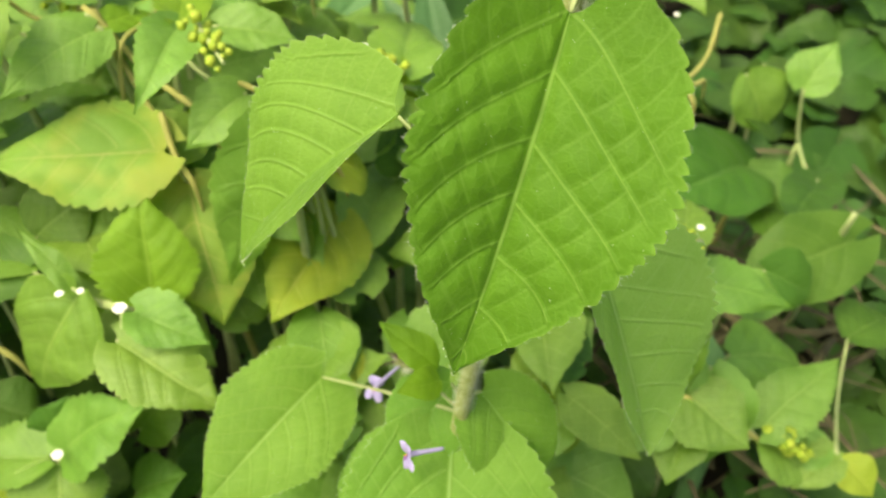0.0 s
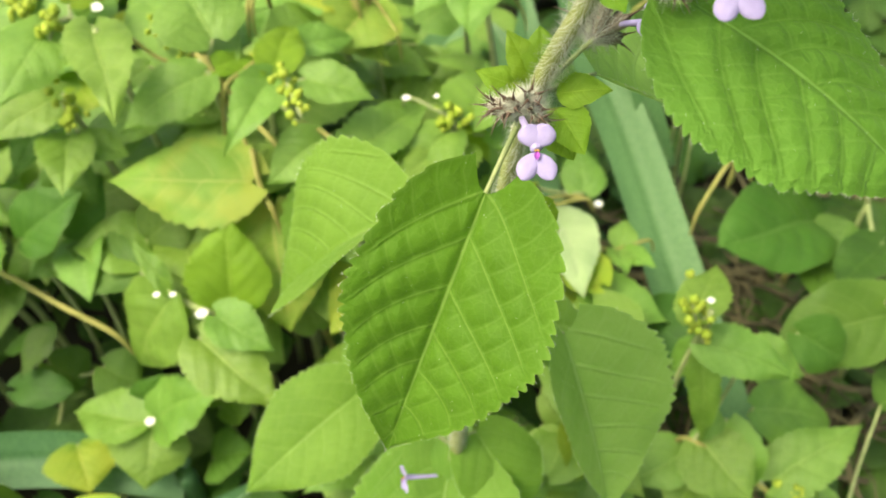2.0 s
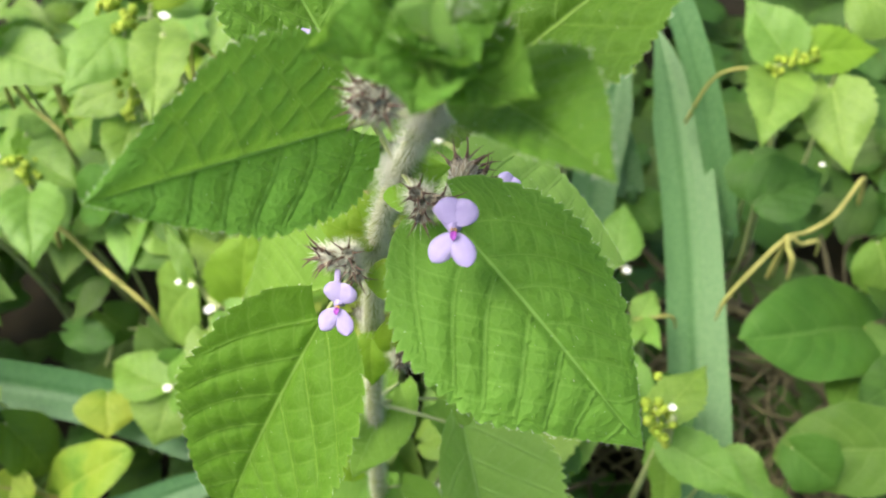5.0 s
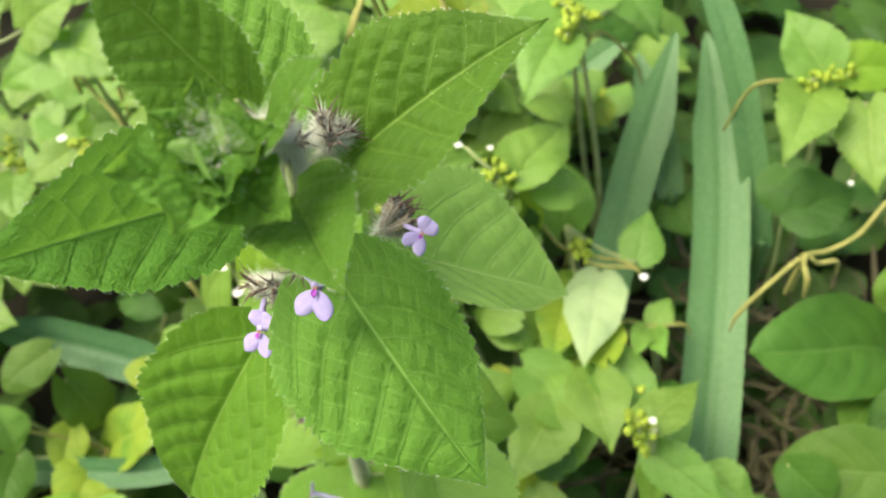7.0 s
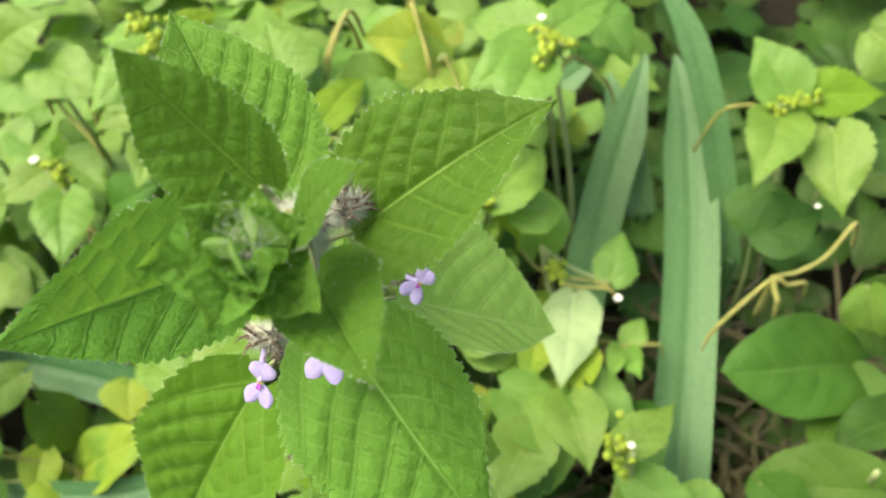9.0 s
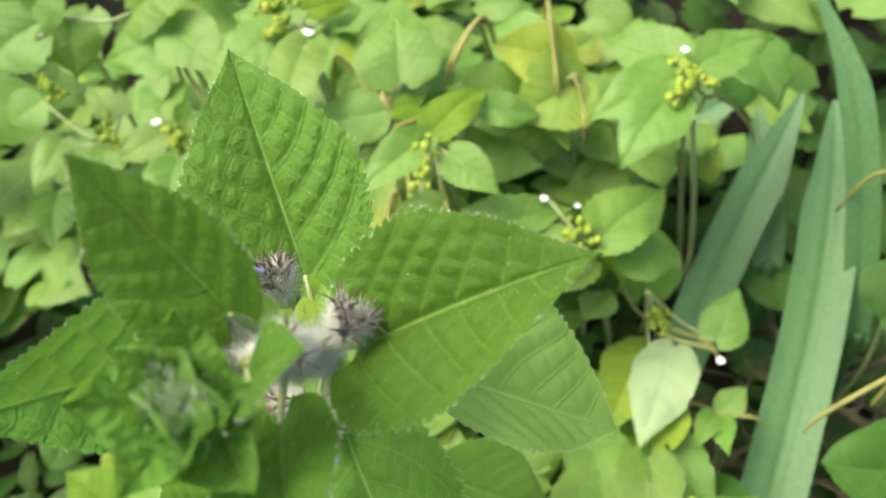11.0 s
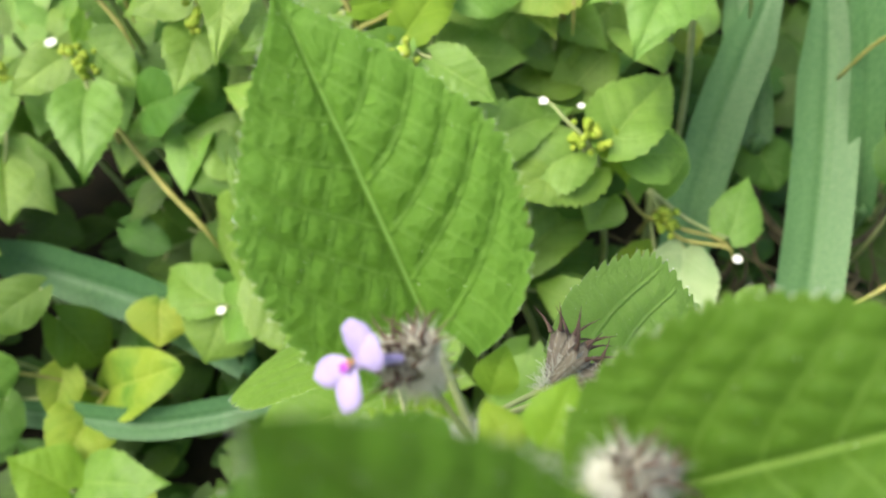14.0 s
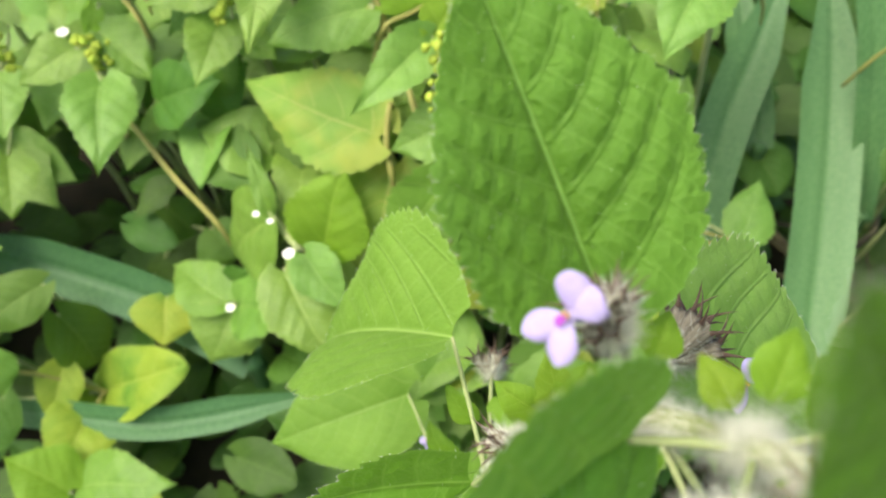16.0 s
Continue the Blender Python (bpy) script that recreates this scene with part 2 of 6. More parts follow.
def blade_grid(base, tip, width, normal, shape="wedge", sag=0.08, fold=None, curl=None, quilt=0.026, wave=0.018, nu=73, nv=21, veins=5.0, rungs=5.0, skew=0.0, uneven=1.0):
    """Points, uv and vein coordinates of a leaf from base to tip: sag arches the midrib, fold lifts the halves, curl drops the rims, quilt swells between the veins."""
    base, tip, normal = np.array(base, float), np.array(tip, float), np.array(normal, float)
    p, q, end, teeth, deep, heart = SHAPES[shape]
    along = tip - base
    size = np.linalg.norm(along)
    t = along / size
    nrm = normal - normal.dot(t) * t
    nrm /= np.linalg.norm(nrm) + 1e-9
    s = np.cross(t, nrm)
    leaf_count[0] += 1
    rng = np.random.RandomState(leaf_count[0] * 7 + 3)
    ph = rng.rand(8) * 6.28
    fold = rng.uniform(0.12, 0.42) if fold is None else fold
    curl = rng.uniform(0.08, 0.30) if curl is None else curl
    u = np.linspace(0, 1, nu)[:, None] * np.ones((1, nv))
    v = np.linspace(-1, 1, nv)[None, :] * np.ones((nu, 1))
    a = np.abs(v)
    right = v > 0
    prof = np.sin(np.pi * np.clip(u, 0.004, 0.996) ** p) ** (q + (end - q) * u)
    side_dif = 1 + 0.05 * uneven * np.sin(ph[0]) * np.sign(v) + skew * np.sign(v)
    half = width / 2 * prof * side_dif
    rim = np.clip((a - 0.80) / 0.20, 0, 1)
    if teeth:
        beat = u * teeth + right * 0.37 + 0.35 * np.sin(u * 11 + ph[5]) + 0.2 * np.sin(u * 31 + ph[4])
        saw = beat % 1.0
        size_of = 0.75 + 0.5 * np.abs(np.sin(np.floor(beat) * 2.3 + ph[3]))
        half = half * (1 + deep * size_of * rim * (1.5 * np.sin(np.clip(saw * 1.25, 0, 1) * 1.5708) ** 0.8 * np.clip((1 - saw) * 5, 0, 1) - 0.8))
        half = half * (1 + 0.02 * np.sin(u * 19 + ph[1]) * rim)
    uu = u - heart * a**2 * (1 - u) ** 5 * 4
    rise = sag * size * 4 * u * (1 - u)
    lift = fold * half * a - curl * half * a**2 * (0.6 + 0.8 * u)
    # side veins leave the midrib slantwise and bend towards the tip, with rungs between them
    stray = 0.014 * np.sin(u * 7 + a * 3 + ph[6] + right * 1.7) + 0.007 * np.sin(u * 17 - a * 5 + ph[7])
    d = a * prof * width / (2 * size)
    phase = veins * (u - 0.60 * d - 1.45 * d**2 + stray + 0.3) + right * (0.25 + 0.15 * np.sin(ph[2]))
    steps = rungs * veins / 3 * (0.78 * d + 0.60 * u) + 0.12 * np.sin(u * 9 + ph[3] + a * 7) + right * 0.43
    rung = steps + 0.61 * np.floor(phase)
    swell = (np.sin(np.pi * phase) ** 2 + 0.004) ** 0.36 * (0.58 + 0.42 * (np.sin(np.pi * rung) ** 2 + 0.01) ** 0.45)
    lift = lift + quilt * width * (swell - 0.6) * np.clip(a * 8, 0, 1) * np.clip((1 - a) * 4, 0.35, 1) * prof**0.6
    lift = lift - quilt * width * 0.7 * np.exp(-((a / 0.05) ** 2)) * prof
    lift = lift + wave * size * (np.sin(u * 9 + ph[2] + v * 2) + 0.7 * np.sin(u * 15 + ph[3] - v * 3)) * a
    bend = 0.02 * uneven * size * np.sin(u * 3.1 + ph[1])
    px = v * half + bend * np.sin(np.pi * u)
    pts = base + t * size * uu[..., None] + s * px[..., None] + nrm * (lift + rise)[..., None]
    return pts, np.stack([u, v * 0.5 + 0.5], -1), nrm, np.stack([phase, steps], -1)


def blade_mesh(name, material, thick=0.0, **kw):
    pts, uv, nrm, vein = blade_grid(**kw)
    nu, nv = pts.shape[:2]
    idx = np.arange(nu * nv).reshape(nu, nv)
    quads = np.stack([idx[:-1, :-1], idx[1:, :-1], idx[1:, 1:], idx[:-1, 1:]], -1).reshape(-1, 4)
    verts, uvs, veins, faces = pts.reshape(-1, 3), uv.reshape(-1, 2), vein.reshape(-1, 2), quads
    if thick:
        rim = np.concatenate([idx[:, 0], idx[-1, 1:], idx[::-1, -1][1:], idx[0, ::-1][1:-1]])
        n = len(verts)
        verts = np.concatenate([verts, verts - nrm * thick])
        uvs, veins = np.concatenate([uvs, uvs]), np.concatenate([veins, veins])
        nxt = np.roll(rim, -1)
        faces = np.concatenate([quads, quads[:, ::-1] + n, np.stack([nxt, rim, rim + n, nxt + n], -1)])
    return mesh_of(name, verts, faces, material, uvs, veins=veins)


def tube_mesh(name, points, radii, material, sides=8, smooth_steps=6):
    """A round stem through a few places."""
    p = np.array(points, float)
    r = np.array(radii, float)
    k = len(p)
    ts = np.linspace(0, k - 1, max(2, (k - 1) * smooth_steps + 1))
    out, rad = [], []
    for t in ts:
        i = min(int(t), k - 2)
        f = t - i
        a, b, c, d = p[max(i - 1, 0)], p[i], p[i + 1], p[min(i + 2, k - 1)]
        out.append(0.5 * (2 * b + (c - a) * f + (2 * a - 5 * b + 4 * c - d) * f * f + (3 * b - a - 3 * c + d) * f**3))
        rad.append(r[i] * (1 - f) + r[i + 1] * f)
    out = np.array(out)
    tan = np.gradient(out, axis=0)
    tan /= np.linalg.norm(tan, axis=1)[:, None] + 1e-12
    ref = np.array([0.31, 0.77, 0.2]) if abs(tan[0][0]) > 0.6 else np.array([1.0, 0.13, 0.07])
    n1 = np.cross(tan, ref)
    n1 /= np.linalg.norm(n1, axis=1)[:, None]
    n2 = np.cross(tan, n1)
    ang = np.linspace(0, 2 * np.pi, sides, endpoint=False)
    ring = n1[:, None] * np.cos(ang)[None, :, None] + n2[:, None] * np.sin(ang)[None, :, None]
    verts = (out[:, None] + ring * np.array(rad)[:, None, None]).reshape(-1, 3)
    m = len(out)
    idx = np.arange(m * sides).reshape(m, sides)
    nx = np.roll(idx, -1, axis=1)
    faces = np.stack([idx[:-1], nx[:-1], nx[1:], idx[1:]], -1).reshape(-1, 4).tolist()
    faces += [idx[0][::-1].tolist(), idx[-1].tolist()]
    uv = np.stack([np.repeat(np.linspace(0, 1, m), sides), np.tile(np.linspace(0, 1, sides), m)], -1)
    return mesh_of(name, verts, faces, material, uv)


def leaf(parent, base, tip, width, normal, material=None, shape="wedge", label="", name="leaf", **kw):
    me = blade_mesh(name, material or WEED, base=base, tip=tip, width=width, normal=normal, shape=shape, **kw)
    return part(name, me, parent, label)


def stalk(parent, points, radii, material=None, name="stem", label="", sides=8):
    return part(name, tube_mesh(name, points, radii, material or STEM, sides), parent, label)


def needles_mesh(name, starts, ways, lengths, radius, material):
    """Many fine hairs in one mesh: each a thin three-sided spike."""
    verts, faces = [], []
    for p, d, ln in zip(starts, ways, lengths):
        d = np.array(d) / (np.linalg.norm(d) + 1e-9)
        a = np.cross(d, (0.3, 0.9, 0.31))
        a /= np.linalg.norm(a)
        b = np.cross(d, a)
        o = len(verts)
        for k in range(3):
            g = k * 2.0944
            verts.append(p + (a * math.cos(g) + b * math.sin(g)) * radius)
        verts.append(p + d * ln)
        faces += [(o, o + 1, o + 3), (o + 1, o + 2, o + 3), (o + 2, o, o + 3)]
    return mesh_of(name, verts, faces, material)


# ---- ground ----
def build_ground():
    n = 90
    xs = np.concatenate([-np.geomspace(60, 0.9, 14), np.linspace(-0.8, 0.8, n), np.geomspace(0.9, 60, 14)])
    pts = [(x, y + 0.15, 0.006 * noise.noise((x * 14, y * 14, 0)) + 0.003 * noise.noise((x * 50, y * 50, 3))) for x in xs for y in xs]
    k = len(xs)
    faces = [(i * k + j, (i + 1) * k + j, (i + 1) * k + j + 1, i * k + j + 1) for i in range(k - 1) for j in range(k - 1)]
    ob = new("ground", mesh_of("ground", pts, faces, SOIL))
    tagged(ob, "soil under dense green weeds, darkened as the shade there", "ground", kind="structure")


build_ground()


# ---- the mint-like plant in the middle ----
LILAC = plain_material("lilac_petal", (0.40, 0.34, 0.62), (0.53, 0.46, 0.74), 400.0, 0.55, 0.3)
PURPLE = plain_material("purple_lip", (0.36, 0.06, 0.46), (0.46, 0.12, 0.56), 500.0, 0.5, 0.2)
ANTHER = plain_material("orange_anther", (0.60, 0.32, 0.05), (0.75, 0.45, 0.10), 500.0, 0.6)
CALYX = plain_material("calyx_husk", (0.13, 0.105, 0.080), (0.27, 0.235, 0.17), 500.0, 0.7, 0.1, 0.5, (1, 1, 0.2))
YOUNG = plain_material("young_calyx", (0.24, 0.30, 0.07), (0.38, 0.42, 0.14), 500.0, 0.7, 0.1, 0.5, (1, 1, 0.2))
SPINE = plain_material("dark_spine", (0.06, 0.035, 0.03), (0.14, 0.09, 0.06), 500.0, 0.6)
WEB = plain_material("calyx_web", (0.26, 0.23, 0.16), (0.42, 0.38, 0.30), 500.0, 0.7, 0.3)
HAIR = plain_material("white_hair", (0.70, 0.72, 0.60), (0.84, 0.85, 0.76), 500.0, 0.6, 0.4)
MINT_LOW = leaf_material("lower_mint_leaf", (0.098, 0.218, 0.018), (0.165, 0.315, 0.040), (0.24, 0.38, 0.09), thin=0.35, net=0.8, relief=0.6, sheen=0.10, hue=0.015, pale=0.9)

MINT_STEM = plain_material("mint_stem", (0.21, 0.25, 0.075), (0.33, 0.36, 0.13), 220.0, 0.65)
MINT_UPPER = leaf_material("upper_mint_leaf", (0.082, 0.198, 0.017), (0.140, 0.318, 0.040), (0.23, 0.43, 0.09), thin=0.40, net=1.4, relief=0.75, sheen=0.10, hue=0.012, gloss=0.22, pale=0.6)
# top leaves' somewhat darker green, deepened further to stand in for shade
MINT_SHADED = leaf_material("shaded_mint_leaf", (0.047, 0.112, 0.006), (0.083, 0.182, 0.013), (0.17, 0.29, 0.05), thin=0.36, net=1.0, relief=0.6, sheen=0.10, hue=0.012, gloss=0.22, pale=0.9)
MINT_PALE = leaf_material("pale_mint_leaf", (0.19, 0.35, 0.060), (0.28, 0.45, 0.11), (0.34, 0.50, 0.16), thin=0.45, net=0.8, relief=0.6, sheen=0.05, hue=0.015, pale=0.9)

mint = thing("mint_plant", (0.0, 0.108, 0.0), "tall hairy green mint plant with toothed leaves and small lilac flowers", "plant")
AXIS = [(0.0, 0.110, -0.003), (0.0, 0.110, 0.09), (0.004, 0.108, 0.16), (0.0145, 0.1035, 0.24), (0.0200, 0.1005, 0.270), (0.0285, 0.0965, 0.292), (0.036, 0.0915, 0.308), (0.043, 0.0855, 0.322), (0.0475, 0.080, 0.332)]
stem = stalk(mint, AXIS, [0.0022, 0.0021, 0.0017, 0.0014, 0.0013, 0.0012, 0.0011, 0.0010, 0.0008], MINT_STEM, sides=12, label="square hairy green stem")


def stem_hairs():
    rng = np.random.RandomState(11)
    ax = np.array(AXIS)
    starts, ways, lens = [], [], []
    for i in range(2, len(ax) - 1):
        a, b = ax[i], ax[i + 1]
        t = (b - a) / np.linalg.norm(b - a)
        for _ in range(int(np.linalg.norm(b - a) * 80000)):
            f = rng.rand()
            d = rng.normal(size=3)
            d -= d.dot(t) * t
            d /= np.linalg.norm(d)
            starts.append(a + (b - a) * f + d * 0.0008)
            ways.append(d + t * rng.uniform(-0.6, 0.3))
            lens.append(rng.uniform(0.0009, 0.0027))
    tagged(part("stem_hair", needles_mesh("stem_hair", starts, ways, lens, 0.00003, HAIR), stem, "fine white hairs"), kind="stuff")


stem_hairs()


def wool(node, count, reach, seed):
    """White wool round a node of the stem."""
    rng = np.random.RandomState(seed)
    d = rng.normal(size=(count, 3))
    d /= np.linalg.norm(d, axis=1)[:, None]
    starts = np.array(node) + d * rng.uniform(0.0006, 0.0018, (count, 1))
    tagged(part("node_wool", needles_mesh("node_wool", starts, d + rng.normal(size=(count, 3)) * 0.5, rng.uniform(0.4, 1.0, count) * reach, 0.000022, HAIR), stem, "soft white wool"), kind="stuff")


BIG = dict(material=MINT, shape="mint", nu=181, nv=81, quilt=0.040, fold=0.22, curl=0.16, wave=0.010, veins=6.5, rungs=6.0, uneven=0.0)


def rim_hairs(ob, width):
    """Short pale hairs along the teeth and scattered over the blade."""
    rng = np.random.RandomState(int(width * 1e5) + 7)
    me = ob.data
    pts = np.array([v.co[:] for v in me.vertices])
    nrm = np.array([v.normal[:] for v in me.vertices])
    flat = np.empty(len(me.loops) * 2, dtype=np.float32)
    me.uv_layers[0].data.foreach_get("uv", flat)
    ids = np.empty(len(me.loops), dtype=np.int32)
    me.loops.foreach_get("vertex_index", ids)
    uv = np.zeros((len(pts), 2))
    uv[ids] = flat.reshape(-1, 2)
    edge = np.where((uv[:, 1] < 0.001) | (uv[:, 1] > 0.999))[0]
    mid = pts[np.abs(uv[:, 1] - 0.5) < 0.001]
    starts, ways, lens = [], [], []
    for k in rng.choice(edge, int(9000 * width)):
        out = pts[k] - mid[np.argmin(((mid - pts[k]) ** 2).sum(1))]
        out /= np.linalg.norm(out) + 1e-9
        starts.append(pts[k])
        ways.append(out + rng.normal(size=3) * 0.45)
        lens.append(rng.uniform(0.0002, 0.0006))
    for k in rng.choice(len(pts), int(2600 * width)):
        starts.append(pts[k])
        ways.append(nrm[k] * (1 if nrm[k][2] > 0 else -1) + rng.normal(size=3) * 0.4)
        lens.append(rng.uniform(0.00015, 0.0004))
    tagged(part("leaf_hair", needles_mesh("leaf_hair", starts, ways, lens, 0.000028, HAIR), ob, "fine pale hairs along the teeth"), kind="stuff")


def mint_leaf(base, tip, width, normal, node=None, thin_stalk=0.00042, **kw):
    ob = leaf(mint, base, tip, width, normal, **{**BIG, **kw})
    rim_hairs(ob, width)
    if node:
        part("petiole", tube_mesh("petiole", [node, (np.array(node) + np.array(base)) / 2 + (0, 0, 0.0005), base], [thin_stalk * 1.2, thin_stalk, thin_stalk * 0.8], STEM, 7), ob)
    return ob


N0, N1, N2, N3, N4 = (0.0105, 0.105, 0.212), (0.0200, 0.1005, 0.270), (0.0285, 0.0965, 0.292), (0.036, 0.0915, 0.308), (0.043, 0.0855, 0.322)
for k, (node, count) in enumerate(((N1, 700), (N2, 1100), (N3, 1400), (N4, 1000))):
    wool(node, count, 0.0044, 60 + k)
mint_leaf((0.0147, 0.0908, 0.2601), (0.0014, 0.0688, 0.2219), 0.0301, (0.12, -0.68, 0.72), N1, sag=0.075, fold=0.45, curl=0.02, skew=-0.07)
mint_leaf((0.0387, 0.0905, 0.2932), (0.0673, 0.0805, 0.2753), 0.0257, (0.19, -0.41, 0.89), N2, sag=0.093, fold=0.07, curl=0.13, skew=0.15, material=MINT_UPPER)
mint_leaf((0.0281, 0.0880, 0.3062), (0.0202, 0.0588, 0.3184), 0.0193, (0.88, -0.07, 0.47), N3, sag=-0.015, fold=0.46, curl=0.12, skew=0.14, material=MINT_UPPER)
mint_leaf((0.0418, 0.0942, 0.3119), (0.0610, 0.1102, 0.3278), 0.0218, (-0.02, -0.39, 0.92), N3, sag=0.049, fold=0.49, curl=0.05, skew=0.12, material=MINT_SHADED)
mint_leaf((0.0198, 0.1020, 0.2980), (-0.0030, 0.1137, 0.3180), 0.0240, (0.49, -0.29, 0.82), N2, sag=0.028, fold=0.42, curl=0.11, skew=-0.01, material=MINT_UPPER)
mint_leaf((0.0413, 0.0828, 0.3307), (0.0316, 0.0797, 0.3468), 0.0115, (0.69, -0.44, 0.57), N4, sag=-0.039, fold=0.50, curl=0.26, skew=-0.12, material=MINT_SHADED)
mint_leaf((0.0483, 0.0802, 0.3226), (0.0621, 0.0710, 0.3256), 0.0114, (-0.11, -0.15, 0.98), N4, sag=0.067, fold=0.42, curl=0.05, skew=-0.06, material=MINT_SHADED)
mint_leaf((0.0493, 0.0790, 0.3325), (0.0563, 0.0814, 0.3420), 0.0075, (-0.3, -0.4, 0.8), (0.0475, 0.080, 0.331), sag=0.06, nu=61, nv=33, material=MINT_SHADED)
mint_leaf((0.0285, 0.1156, 0.2643), (0.0511, 0.1368, 0.2403), 0.0295, (0.42, 0.22, 0.87), N1, sag=0.0, fold=0.42, curl=0.06, skew=-0.26, quilt=0.022, material=MINT_PALE)
# lower leaves of the same plant
LOW = dict(material=MINT_LOW, nu=121, nv=49, quilt=0.013)
mint_leaf((-0.0071, 0.1203, 0.2241), (-0.0373, 0.1175, 0.1917), 0.040, (-0.70, -0.15, 0.65), N0, sag=0.08, fold=0.75, curl=0.25, **LOW)
mint_leaf((0.0270, 0.1126, 0.2016), (0.0410, 0.0979, 0.1574), 0.0263, (0.46, -0.48, 0.75), N0, sag=0.023, skew=-0.37, **{**LOW, "material": MINT_PALE, "fold": 0.50, "curl": 0.05})
mint_leaf((-0.0293, 0.1339, 0.1361), (-0.0560, 0.1040, 0.1250), 0.031, (0.1, -0.45, 0.85), (0.004, 0.108, 0.158), sag=0.08, **LOW)
mint_leaf((0.0021, 0.1084, 0.1505), (-0.0010, 0.0750, 0.1150), 0.044, (0.0, -0.6, 0.8), (0.004, 0.108, 0.155), sag=0.08, **LOW)
mint_leaf((0.0020, 0.1157, 0.1575), (-0.0113, 0.1043, 0.1440), 0.019, (0.1, -0.6, 0.8), (0.004, 0.109, 0.160), sag=0.08, **LOW)
mint_leaf((0.0080, 0.1120, 0.1600), (0.0230, 0.1050, 0.1350), 0.022, (0.1, -0.6, 0.8), (0.004, 0.109, 0.160), sag=0.08, **LOW)
mint_leaf((-0.0060, 0.1200, 0.1300), (-0.0230, 0.1010, 0.1050), 0.024, (0.0, -0.5, 0.85), (0.001, 0.110, 0.12), sag=0.08, **LOW)
mint_leaf((0.0150, 0.1230, 0.1900), (0.0350, 0.1400, 0.1650), 0.026, (0.2, -0.2, 0.95), N0, sag=0.08, **LOW)
mint_leaf((0.0120, 0.1130, 0.2090), (0.0080, 0.0960, 0.1930), 0.015, (0.1, -0.6, 0.8), N0, sag=0.08, **LOW)
# small bracts at the whorls
SMALL = dict(material=FRESH, shape="bract", nu=41, nv=17, quilt=0.03, fold=0.25, curl=0.25, sag=0.10)


def bract(base, tip, width, normal=(0.1, -0.6, 0.8)):
    leaf(mint, base, tip, width, normal, name="bract", label="small bright green bract", **SMALL)


bract((0.0203, 0.0996, 0.2733), (0.0161, 0.1028, 0.2798), 0.0052)
bract((0.0193, 0.0987, 0.2727), (0.0123, 0.0979, 0.2762), 0.0050)
bract((0.0235, 0.0993, 0.2723), (0.0312, 0.0993, 0.2735), 0.0050)
bract((0.0238, 0.0976, 0.2707), (0.0283, 0.0922, 0.2676), 0.0062)
bract((0.0302, 0.0957, 0.2925), (0.0354, 0.0973, 0.2945), 0.0040)
bract((0.0290, 0.0943, 0.2919), (0.0315, 0.0909, 0.2909), 0.0036)
bract((0.0212, 0.0997, 0.2715), (0.0155, 0.0978, 0.2748), 0.0045)
bract((0.0265, 0.1014, 0.2929), (0.0256, 0.1056, 0.2950), 0.0043, (0.3, -0.4, 0.86))
bract((0.0352, 0.0948, 0.3090), (0.0345, 0.1002, 0.3110), 0.0045, (0.2, -0.3, 0.9))
bract((0.0335, 0.0935, 0.3080), (0.0295, 0.0958, 0.3085), 0.0036, (0.2, -0.2, 0.95))
bract((0.0378, 0.0900, 0.3110), (0.0400, 0.0882, 0.3130), 0.0026, (0.0, -0.3, 0.95))
bract((0.0212, 0.1000, 0.2745), (0.0205, 0.1040, 0.2800), 0.0060, (0.1, -0.7, 0.7))
bract((0.0225, 0.0985, 0.2700), (0.0268, 0.0950, 0.2640), 0.0066, (0.1, -0.7, 0.7))
bract((0.0190, 0.1030, 0.2480), (0.0235, 0.1010, 0.2400), 0.0080, (0.1, -0.6, 0.8))
bract((0.0160, 0.1020, 0.2440), (0.0180, 0.0960, 0.2360), 0.0075, (0.1, -0.6, 0.8))
bract((0.0030, 0.1130, 0.2120), (-0.0050, 0.1150, 0.2160), 0.0050)
bract((0.0080, 0.1150, 0.2120), (0.0060, 0.1230, 0.2130), 0.0080)
bract((-0.0010, 0.1150, 0.1640), (-0.0130, 0.1200, 0.1730), 0.0075)
bract((-0.0005, 0.1120, 0.1640), (-0.0090, 0.1050, 0.1690), 0.0070)
bract((0.0015, 0.1120, 0.1250), (-0.0030, 0.1000, 0.1230), 0.0080)


def husk_mesh(rib, web, name="calyx"):
    """A ribbed, flared cup along +z: dark ribs, paler webs, and a rim drawn out between five teeth."""
    verts, faces, mats, k = [], [], [], 20
    for z, r in ((0.0, 0.30), (0.0005, 0.62), (0.0014, 0.86), (0.0026, 1.05), (0.0036, 1.22), (0.0043, 1.38), (0.0042, 1.28), (0.0030, 0.85), (0.0018, 0.45)):
        for i in range(k):
            tooth = abs(math.sin(i * math.pi / 4 + math.pi / 2)) if z > 0.003 else 0.0
            g = 1 + (0.08 if i % 2 == 0 else -0.05)
            a = i * 2 * np.pi / k
            verts.append((r * g * 0.0009 * np.cos(a), r * g * 0.0009 * np.sin(a), z + 0.0010 * tooth * (z - 0.003) / 0.0013))
    for j in range(8):
        for i in range(k):
            faces.append((j * k + i, j * k + (i + 1) % k, (j + 1) * k + (i + 1) % k, (j + 1) * k + i))
            mats.append(1 if j >= 5 or i % 2 else 0)
    return mesh_of(name, verts, faces, [rib, web], mats=mats)


